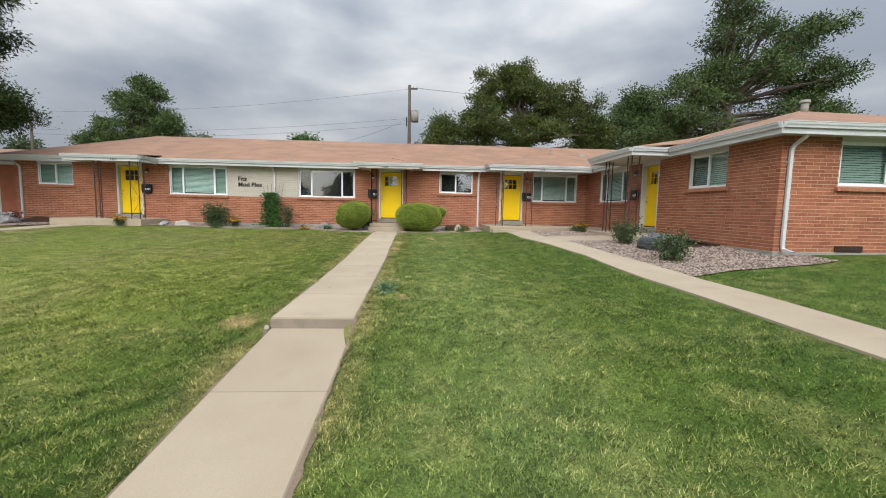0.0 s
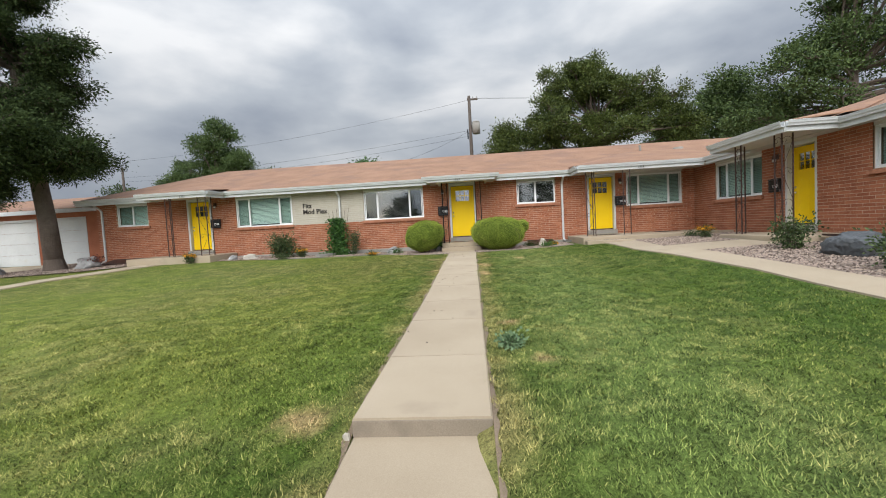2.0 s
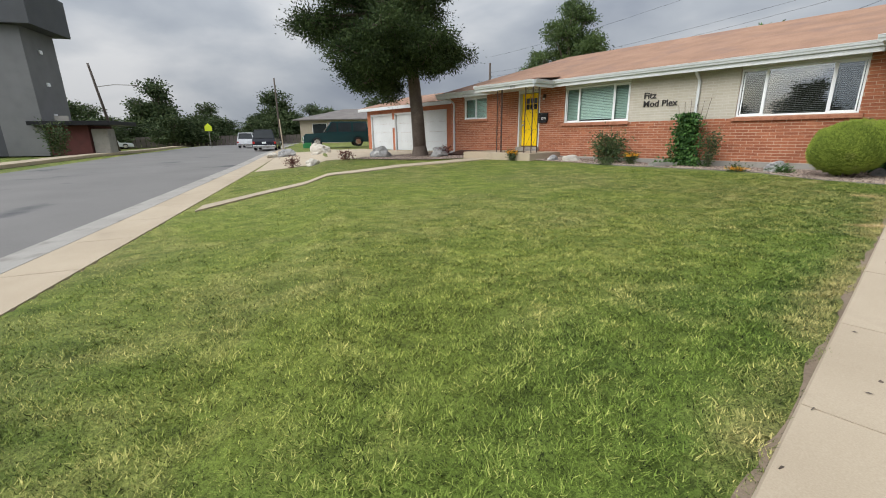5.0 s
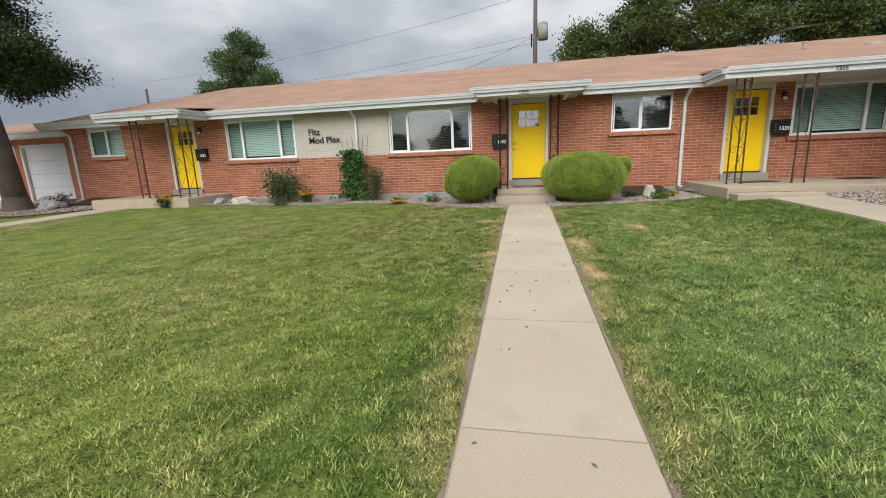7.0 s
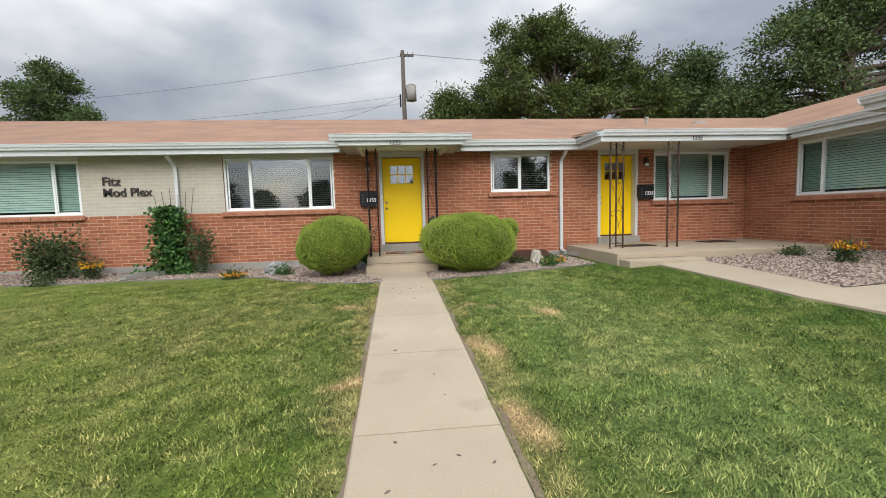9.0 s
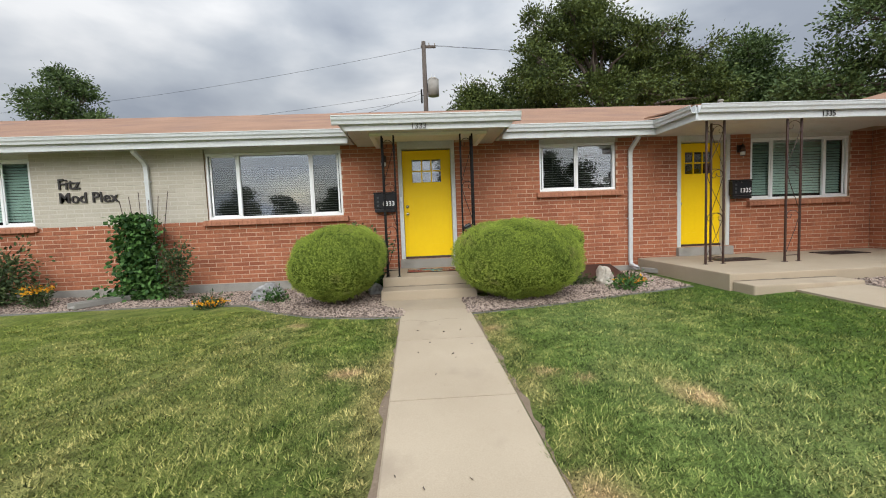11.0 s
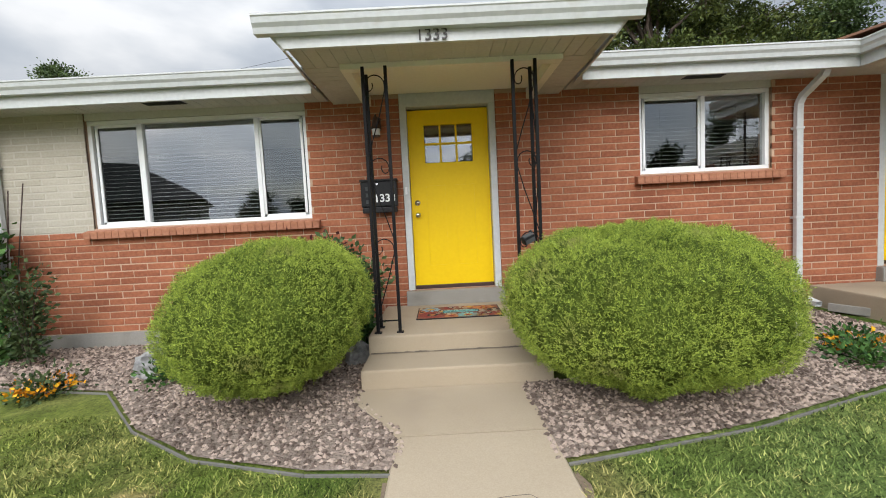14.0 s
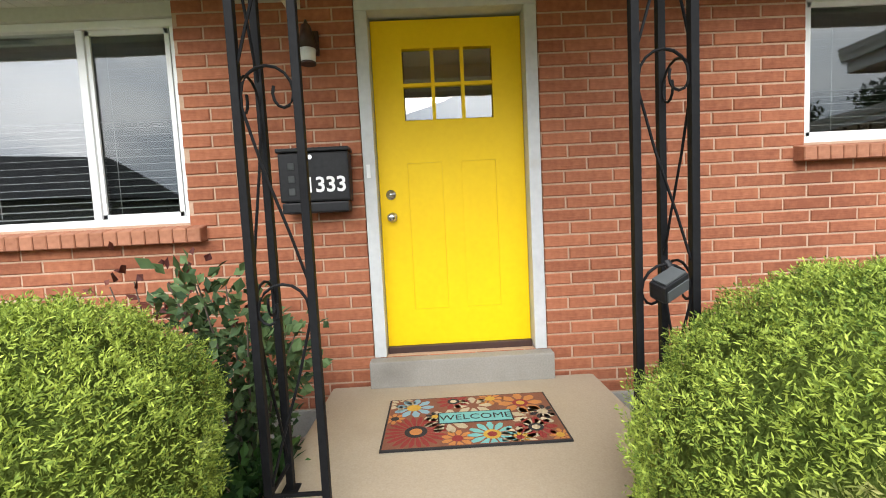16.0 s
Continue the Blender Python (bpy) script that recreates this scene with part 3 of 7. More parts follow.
def courses(lo, hi, z0, z1, holes, seed):
    """Brick faces (u0, u1, z0, z1) laid in running bond and cut at the openings."""
    rnd, out, k, z = random.Random(seed), [], 0, z0
    while z + BH <= z1 + 0.02:
        u = lo - (0.0 if k % 2 else 0.55 * BL) - rnd.uniform(0, 0.03)
        while u < hi:
            a, b = max(u, lo), min(u + BL, hi)
            pieces = [(a, b)]
            for h in holes:
                if z + BH > h[2] + 0.01 and z < h[3] - 0.01:
                    nxt = []
                    for p, q in pieces:
                        if q <= h[0] or p >= h[1]:
                            nxt.append((p, q))
                        else:
                            nxt += [(p, min(q, h[0])), (max(p, h[1]), q)]
                    pieces = nxt
            out += [(p, q, z, z + BH) for p, q in pieces if q - p > 0.035]
            u += BL + JT
        z, k = z + BH + JT, k + 1
    return out


def brick_arrays(list_of, to_world, seed):
    rnd = np.random.RandomState(seed)
    verts, faces = [], []
    c = 0.005
    for u0, u1, z0, z1 in list_of:
        out = -0.006 + rnd.uniform(-0.0025, 0.0025)
        i = len(verts)
        verts += [to_world(p) for p in ((u0, 0.02, z0), (u1, 0.02, z0), (u1, 0.02, z1), (u0, 0.02, z1), (u0, out + c, z0), (u1, out + c, z0), (u1, out + c, z1), (u0, out + c, z1),
                                        (u0 + c, out, z0 + c), (u1 - c, out, z0 + c), (u1 - c, out, z1 - c), (u0 + c, out, z1 - c))]
        for a, b in ((0, 1), (1, 2), (2, 3), (3, 0)):
            faces += [(i + a, i + b, i + 4 + b, i + 4 + a), (i + 4 + a, i + 4 + b, i + 8 + b, i + 8 + a)]
        faces.append((i + 8, i + 9, i + 10, i + 11))
    return verts, faces


def to_main(p):
    return Vector((p[0], WALL_Y + p[1], p[2]))


def to_wing(p):
    return Vector((WING_X + p[1], p[0], p[2]))


def to_south(p):
    return Vector((p[0], WING_Y0 + p[1], p[2]))


def to_west(p):
    return Vector((WEST_X + p[1], p[0], p[2]))


wall_main = thing("wall_main", "orange-red textured brick front wall with a greige painted panel", "wall", kind="structure")
wall_wing = thing("wall_wing", "orange-red textured brick wall of the side wing", "wall", kind="structure")
wall_south = thing("wall_south", "orange-red brick end wall of the wing", "wall", kind="structure")
wall_west = thing("wall_west", "orange-red brick end wall beside the garages", "wall", kind="structure")
TAN = (-7.09, -4.06, 1.435, TOP)
LOOSE = []
for wall, to_w, lo, hi, holes, sd in ((wall_main, to_main, WEST_X, WING_X - 0.004, main_holes, 1), (wall_wing, to_wing, WING_Y0, WALL_Y - 0.004, wing_holes, 2),
                                      (wall_south, to_south, WING_X + 0.004, 20.2, south_holes, 3), (wall_west, to_west, WALL_Y + 0.004, 31.0, [], 4)):
    bm = bmesh.new()
    core(bm, lo + (0.21 if wall in (wall_south, wall_west) else 0.0), hi, holes, to_w)
    part("mortar_core", bm, M_MORTAR, wall)
    allb = courses(lo, hi, BASE, TOP, holes, sd)
    tan = [b for b in allb if wall == wall_main and b[0] > TAN[0] - 0.02 and b[1] < TAN[1] + 0.02 and b[2] > TAN[2] - 0.02]
    ids_tan = set(map(id, tan))
    red = [b for b in allb if id(b) not in ids_tan]
    near = [b for b in red if wall == wall_main and -1.62 < b[0] and b[1] < 1.95 and 0.4 < b[2]]
    near = sorted(near, key=lambda b: abs((b[0] + b[1]) / 2) + 0.3 * abs(b[2] - 1.6))[:300]
    LOOSE += [(wall, b) for b in near]
    ids_near = set(map(id, near))
    vs, fs = brick_arrays([b for b in red if id(b) not in ids_near], to_w, sd)
    ob = new("brickwork", raw_mesh("brickwork", vs, fs, M_BRICK))
    ob.parent = wall
    tagged(ob, kind="stuff")
    if tan:
        vs, fs = brick_arrays(tan, to_w, 9)
        ob = new("painted_brickwork", raw_mesh("painted_brickwork", vs, fs, M_BRICK_TAN))
        ob.parent = wall
        tagged(ob, "greige painted brickwork", kind="stuff")
        bm = bmesh.new()
        box(bm, TAN[0], TAN[1], WALL_Y - 0.003, WALL_Y - 0.0008, TAN[2] - 0.02, TAN[3])
        part("painted_mortar", bm, M_MORTAR_TAN, wall)
for nm, lim in (("foundation", (WEST_X - 0.02, WING_X - 0.02, WALL_Y - 0.02, WALL_Y + 0.2)), ("wing_foundation", (WING_X - 0.02, WING_X + 0.2, WING_Y0 + 0.2, WALL_Y - 0.03)), ("south_foundation", (WING_X - 0.02, 20.2, WING_Y0 - 0.02, WING_Y0 + 0.19))):
    bm = bmesh.new()
    soft_box(bm, *lim, -0.5, BASE - 0.008, 0.008)
    tagged(part(nm, bm, M_CONCRETE_GREY), "grey concrete foundation strip below the brickwork", "foundation", kind="structure")
bm = bmesh.new()
box(bm, WEST_X, 20.2, 31.0, 31.2, -0.5, 2.9)
box(bm, 20.2, 20.4, WING_Y0, 31.2, -0.5, 2.9)
tagged(part("wall_back", bm, M_BRICK), "plain brick rear walls of the house", "wall", kind="structure")
# room surfaces carry their gloom in the colour
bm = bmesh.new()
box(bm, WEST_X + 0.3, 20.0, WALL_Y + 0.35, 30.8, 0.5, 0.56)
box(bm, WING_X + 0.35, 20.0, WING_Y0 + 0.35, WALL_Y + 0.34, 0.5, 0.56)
tagged(part("floor_inside", bm, M_ROOM), "floor inside the rooms, coloured near-black as unlit", "floor", kind="structure")
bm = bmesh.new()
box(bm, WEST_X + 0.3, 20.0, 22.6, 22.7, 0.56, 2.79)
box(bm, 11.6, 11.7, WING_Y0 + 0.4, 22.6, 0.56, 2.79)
tagged(part("wall_inside", bm, M_ROOM), "inner partition behind the windows, coloured near-black as unlit", "wall", kind="structure")
bm = bmesh.new()
box(bm, WEST_X + 0.25, 20.1, WALL_Y + 0.22, 30.9, 2.93, 2.97)
box(bm, WING_X + 0.25, 20.1, WING_Y0 + 0.25, WALL_Y + 0.21, 2.93, 2.97)
tagged(part("ceiling", bm, M_SOFFIT), "plain ceiling of the rooms", "ceiling", kind="structure")

# ---- roof ----
EAVE_Y, EAVE_X, EAVE_S, EZ, RZ = 19.50, 8.50, 9.22, 2.95, 4.77
roof = thing("roof", "low hipped roof of tan-brown asphalt shingles", "roof", kind="structure")


def sheet(bm, pts, thick=0.03):
    top = [bm.verts.new(p) for p in pts]
    low = [bm.verts.new((p[0], p[1], p[2] - thick)) for p in pts]
    bm.faces.new(top)
    bm.faces.new(low[::-1])
    for i in range(len(pts)):
        j = (i + 1) % len(pts)
        bm.faces.new((top[i], low[i], low[j], top[j]))


SLOPES = [
    [(-16.3, EAVE_Y, EZ), (EAVE_X, EAVE_Y, EZ), (14.6, 25.5, RZ), (-13.2, 25.5, RZ)],
    [(-16.3, 31.5, EZ), (-16.3, EAVE_Y, EZ), (-13.2, 25.5, RZ)],
    [(20.6, 31.5, EZ), (-16.3, 31.5, EZ), (-13.2, 25.5, RZ), (14.6, 25.5, RZ)],
    [(EAVE_X, EAVE_Y, EZ), (EAVE_X, EAVE_S, EZ), (14.6, 15.4, RZ), (14.6, 25.5, RZ)],
    [(EAVE_X, EAVE_S, EZ), (20.6, EAVE_S, EZ), (14.6, 15.4, RZ)],
    [(20.6, EAVE_S, EZ), (20.6, 31.5, EZ), (14.6, 25.5, RZ), (14.6, 15.4, RZ)],
]
for s in SLOPES:
    bm = bmesh.new()
    sheet(bm, s)
    part("roof_slope", bm, M_SHINGLE, roof)


def canopy_roof(pts):
    bm = bmesh.new()
    for s in pts:
        sheet(bm, s, 0.025)
    part("canopy_roof", bm, M_SHINGLE, roof)


C3, C4, C1, C5 = 18.34, 18.38, 18.38, 7.38
canopy_roof([[(-1.37, C3, 2.885), (1.37, C3, 2.885), (0, 20.3, 3.28)], [(-1.37, C3, 2.885), (0, 20.3, 3.28), (-1.37, 19.8, 3.09)], [(1.37, C3, 2.885), (1.37, 19.8, 3.09), (0, 20.3, 3.32)]])
canopy_roof([[(4.2, C4, 2.97), (EAVE_X + 1.3, C4, 2.97), (EAVE_X + 1.3, 22.4, 3.92), (7.3, 22.4, 3.92)], [(4.2, C4, 2.97), (7.3, 22.4, 3.92), (4.2, 19.9, 3.12)]])
canopy_roof([[(-12.6, C1, 2.96), (-9.75, C1, 2.96), (-10.9, 21.2, 3.53), (-11.6, 21.2, 3.53)], [(-9.75, C1, 2.96), (-9.75, 19.9, 3.12), (-10.9, 21.2, 3.53)], [(-12.6, C1, 2.96), (-11.6, 21.2, 3.53), (-12.6, 19.9, 3.12)]])
canopy_roof([[(C5, 15.95, 2.98), (C5, 13.0, 2.98), (10.3, 14.0, 3.53), (10.3, 14.9, 3.53)], [(C5, 13.0, 2.98), (9.0, 13.0, 3.13), (10.3, 14.0, 3.53)], [(C5, 15.95, 2.98), (10.3, 14.9, 3.53), (9.0, 15.95, 3.13)]])


def eave(a, b, z, fascia=M_WHITE):
    """A fascia board with a K-profile gutter before it, from a to b, the outside to the right of the way."""
    a, b = Vector((a[0], a[1], z)), Vector((b[0], b[1], z))
    d = (b - a).normalized()
    o = Vector((d.y, -d.x, 0))
    for nm, prof, mat in (("fascia", ((-0.02, -0.225), (0.012, -0.225), (0.012, -0.02), (-0.02, -0.02)), fascia),
                          ("gutter", ((0.014, -0.115), (0.075, -0.115), (0.085, -0.075), (0.105, -0.05), (0.112, -0.012), (0.12, -0.005), (0.12, 0.008), (0.104, 0.008), (0.100, -0.045), (0.078, -0.07), (0.068, -0.105), (0.024, -0.105), (0.024, 0.004), (0.014, 0.004)), M_WHITE)):
        if not mat:
            continue
        bm = bmesh.new()
        r0, r1 = ([bm.verts.new(p + o * u + Vector((0, 0, v))) for u, v in prof] for p in (a, b))
        for i in range(len(prof)):
            j = (i + 1) % len(prof)
            bm.faces.new((r0[i], r0[j], r1[j], r1[i]))
        bm.faces.new(r0)
        bm.faces.new(r1[::-1])
        part(nm, bm, mat, roof, "white painted metal gutter" if nm == "gutter" else "white painted fascia board")


for a, b, z in (((-16.3, EAVE_Y), (-12.6, EAVE_Y), EZ), ((-12.6, C1), (-9.75, C1), EZ - 0.03), ((-9.75, C1), (-9.75, EAVE_Y), EZ - 0.025), ((-9.75, EAVE_Y), (-1.37, EAVE_Y), EZ),
                ((-12.6, EAVE_Y), (-12.6, C1), EZ - 0.025), ((1.37, EAVE_Y), (4.2, EAVE_Y), EZ), ((4.2, EAVE_Y), (4.2, C4), EZ - 0.004), ((4.2, C4), (EAVE_X - 0.03, C4), EZ - 0.008),
                ((EAVE_X, C4 - 0.1), (EAVE_X, 15.95), EZ), ((EAVE_X, 15.95), (C5, 15.95), EZ + 0.016), ((C5, 15.95), (C5, 13.0), EZ + 0.012), ((C5, 13.0), (EAVE_X, 13.0), EZ + 0.016), ((EAVE_X, 13.0), (EAVE_X, EAVE_S), EZ),
                ((EAVE_X, EAVE_S), (20.6, EAVE_S), EZ), ((-16.3, 31.5), (-16.3, EAVE_Y), EZ)):
    eave(a, b, z)
# the centre canopy: a long gutter over a shorter fascia, with sides that flare out towards the top
eave((-1.40, C3), (1.40, C3), EZ - 0.065, fascia=None)
bm = bmesh.new()
vs = [bm.verts.new((x, y, z)) for y in (C3 - 0.012, C3 + 0.02) for x, z in ((-1.215, 2.685), (1.215, 2.685), (1.375, 2.875), (-1.375, 2.875))]
for f in ((0, 1, 2, 3), (4, 5, 6, 7), (0, 1, 5, 4), (1, 2, 6, 5), (2, 3, 7, 6), (3, 0, 4, 7)):
    bm.faces.new([vs[i] for i in f])
part("fascia", bm, M_WHITE, roof, "white painted fascia board")
for sx in (-1, 1):
    bm = bmesh.new()
    vs = [bm.verts.new((sx * x, y, z)) for d in (0.0, 0.02) for x, y, z in ((1.215 + d, C3 + 0.021, 2.685), (1.30 + d, EAVE_Y + 0.10, 2.72), (1.40 + d, EAVE_Y + 0.10, 2.90), (1.375 + d, C3 + 0.021, 2.875))]
    for f in ((0, 1, 2, 3), (4, 5, 6, 7), (0, 1, 5, 4), (1, 2, 6, 5), (2, 3, 7, 6), (3, 0, 4, 7)):
        bm.faces.new([vs[i] for i in f])
    part("fascia", bm, M_SOFFIT, roof, "flared beaded side of the porch canopy")
# soffits of narrow boards
def soffit(x0, x1, y0, y1, z, run_x):
    bm = bmesh.new()
    box(bm, x0, x1, y0, y1, z + 0.008, z + 0.03)
    lo, hi, step = (y0, y1, 0.105) if run_x else (x0, x1, 0.105)
    u = lo
    while u < hi - 0.02:
        v = min(u + step - 0.006, hi)
        box(bm, *((x0, x1, u, v) if run_x else (u, v, y0, y1)), z, z + 0.0075)
        u += step
    part("soffit", bm, M_SOFFIT, roof, "off-white beaded soffit boards")


ZS = 2.775
soffit(-16.43, -1.325, EAVE_Y + 0.02, WALL_Y + 0.02, ZS, False)
soffit(1.325, EAVE_X - 0.02, EAVE_Y + 0.02, WALL_Y + 0.02, ZS, False)
soffit(-1.235, 1.235, C3 + 0.02, 18.86, 2.735, False)
soffit(-1.26, -0.92, 18.87, WALL_Y + 0.03, 2.735, True)
soffit(0.97, 1.26, 18.87, WALL_Y + 0.03, 2.735, True)
soffit(4.22, EAVE_X + 0.3, C4 + 0.02, EAVE_Y, ZS - 0.004, True)
soffit(-12.58, -9.77, C1 + 0.02, EAVE_Y, ZS - 0.02, True)
soffit(EAVE_X + 0.02, WING_X + 0.02, EAVE_S + 0.02, EAVE_Y - 0.0, ZS, True)
soffit(C5 + 0.02, EAVE_X + 0.0, 13.02, 15.93, ZS + 0.012, False)
soffit(EAVE_X + 0.45, 20.5, EAVE_S + 0.02, WING_Y0 + 0.02, ZS, False)
bm = bmesh.new()
soft_box(bm, -0.90, 0.95, 18.86, 19.90, 2.80, 2.84, 0.004)
part("porch_ceiling", bm, M_CREAM, roof, "smooth cream porch ceiling panel")
for lim in ((-0.92, 0.97, 18.80, 18.90), (-0.92, -0.84, 18.90, WALL_Y - 0.01), (0.89, 0.97, 18.90, WALL_Y - 0.01)):
    bm = bmesh.new()
    soft_box(bm, *lim, 2.69, 2.80, 0.005)
    part("porch_beam", bm, M_CREAM, roof, "cream painted porch beam")
# soffit vents
for vx, vy in ((-3.0, 19.72), (2.75, 19.72), (-6.5, 19.72)):
    bm = bmesh.new()
    for k in range(6):
        box(bm, vx - 0.2, vx + 0.2, vy - 0.06 + k * 0.02, vy - 0.05 + k * 0.02, ZS - 0.008, ZS - 0.001)
    box(bm, vx - 0.21, vx + 0.21, vy - 0.07, vy + 0.07, ZS - 0.0045, ZS - 0.0005)
    part("soffit_vent", bm, M_BLACK, roof, "dark louvred soffit vent")

# hairline crack across the last slabs of the walk
bm = bmesh.new()
rc = random.Random(3)
cx0 = [(-0.46 + 0.92 * k / 14, 16.95 + 0.05 * math.sin(k * 0.9) + rc.uniform(-0.02, 0.02)) for k in range(15)]
for (xa, ya), (xb, yb) in zip(cx0[:-1], cx0[1:]):
    za, zb = walk_z(ya) + 0.0008, walk_z(yb) + 0.0008
    bm.faces.new([bm.verts.new(q) for q in ((xa, ya - 0.0025, za), (xb, yb - 0.0025, zb), (xb, yb + 0.0025, zb), (xa, ya + 0.0025, za))])
part("crack", bm, M_CRACK, front_walk, "dirt-filled hairline crack")


# ---- windows ----
def slat_mesh(width, tilt, mat):
    bm = bmesh.new()
    w = 0.026
    c, s = math.cos(tilt) * w, math.sin(tilt) * w
    vs = [bm.verts.new(p) for p in ((0, -c, -s), (width, -c, -s), (width, 0, 0.002), (0, 0, 0.002), (width, c, s), (0, c, s))]
    bm.faces.new((vs[0], vs[1], vs[2], vs[3]))
    bm.faces.new((vs[3], vs[2], vs[4], vs[5]))
    return mesh_of("slat", bm, mat)


def window(name, width, z0, splits, at, turn, label, closed=True, lintel=True):
    """A white vinyl slider: frame, sash bars, panes, a blind behind and a rowlock brick sill. Local x runs along the wall, y inwards."""
    w = thing(name, label, "window", (at[0], at[1], 0), kind="structure", turn=turn)
    z1, fw = HEAD, 0.045
    bm = bmesh.new()
    for lim in ((0, width, z0, z0 + fw), (0, width, z1 - fw, z1), (0, fw, z0 + fw, z1 - fw), (width - fw, width, z0 + fw, z1 - fw)):
        soft_box(bm, lim[0], lim[1], 0.02, 0.10, lim[2], lim[3], 0.006)
    for s in splits:
        soft_box(bm, s - 0.024, s + 0.024, 0.03, 0.09, z0 + fw, z1 - fw, 0.005)
    fr = part("window_frame", bm, M_VINYL, w, "white vinyl window frame")
    edges = [fw] + list(splits) + [width - fw]
    for k, (a, b) in enumerate(zip(edges[:-1], edges[1:])):
        screened = (len(edges) == 4 and k in (0, 2)) or (len(edges) == 3 and k == 0)
        if screened:
            bm = bmesh.new()
            for lim in ((a + 0.024, b - 0.024, z0 + fw, z0 + fw + 0.028), (a + 0.024, b - 0.024, z1 - fw - 0.028, z1 - fw), (a + 0.02, a + 0.048, z0 + fw, z1 - fw), (b - 0.048, b - 0.02, z0 + fw, z1 - fw)):
                box(bm, lim[0], lim[1], 0.045, 0.058, lim[2], lim[3])
            part("sash", bm, M_VINYL, w)
        bm = bmesh.new()
        box(bm, a, b, 0.060, 0.064, z0 + fw, z1 - fw)
        pane = part("pane", bm, (M_SCREEN_CLEAR if closed else M_SCREEN) if screened else (M_GLASS_CLEAR if closed else M_GLASS), w, "screened glass pane" if screened else "clear glass pane")
        pane.visible_shadow = False
    # blind
    pitch = 0.052 if closed else 0.045
    n = int((z1 - z0 - 0.12) / pitch)
    me = slat_mesh(width - 2 * fw - 0.02, radians(58 if closed else 12), M_BLIND if closed else M_BLIND_GREY)
    for i in range(n):
        ob = new("blind_slat", me)
        ob.parent = w
        ob.matrix_basis = pose(fw + 0.01, 0.14, z1 - 0.10 - i * pitch)
    bm = bmesh.new()
    soft_box(bm, fw + 0.01, width - fw - 0.01, 0.12, 0.16, z1 - 0.085, z1 - fw, 0.004)
    part("blind_rail", bm, M_BLIND_GREY, w)
    bm = bmesh.new()
    for u in (0.2, 0.5, 0.8):
        tube(bm, [(width * u, 0.117, z0 + 0.08), (width * u, 0.117, z1 - 0.09)], 0.002, 5)
    part("blind_cord", bm, M_BLIND_GREY, w)
    # head board and reveal
    bm = bmesh.new()
    box(bm, -0.03, width + 0.03, -0.004, 0.05, z1 + 0.002, TOP + 0.05)
    part("head_board", bm, M_SOFFIT, w, "off-white painted board above the window")
    # rowlock sill, each brick a piece
    u = -0.07
    sb = bmesh.new()
    box(sb, 0.001, 0.077, -0.105, 0.018, z0 - 0.112, z0 - 0.004)
    for v in sb.verts:
        if v.co.y < 0:
            v.co.z -= 0.030 if v.co.z > z0 - 0.05 else 0.004
    bmesh.ops.recalc_face_normals(sb, faces=sb.faces)
    bmesh.ops.bevel(sb, geom=sb.edges[:], offset=0.005, segments=1, affect="EDGES")
    me = mesh_of("sill_brick", sb, M_SILL)
    bm = bmesh.new()
    box(bm, -0.065, width + 0.065, -0.085, 0.016, z0 - 0.098, z0 - 0.040)
    sill = part("window_sill", bm, M_SILL, w, "sloping rowlock brick sill")
    while u < width + 0.03:
        ob = new("sill_brick", me)
        ob.parent = sill
        ob.matrix_basis = pose(u, 0, 0)
        u += 0.080
    return w


LBL = "white-framed window with lowered pale green blinds and a brick sill"
LBL_D = "white-framed window reflecting the sky over dark half-open blinds"
for nm, (a, b, z0) in WIN_MAIN.items():
    big = b - a > 2
    wd = b - a
    sp = [wd * 0.235, wd * 0.765] if big else [wd * 0.5]
    op = nm in ("window_2", "window_3")
    window(nm, wd, z0, sp, (a, WALL_Y + 0.02), 0, LBL_D if op else LBL, not op)
for nm, (a, b, z0) in WIN_WING.items():
    wd = b - a
    window(nm, wd, z0, [wd * 0.235, wd * 0.765] if wd > 2 else [wd * 0.5], (WING_X + 0.02, b), -90, LBL)
window("window_7", 2.45, 1.74, [1.2], (10.28, WING_Y0 + 0.02), 0, LBL)


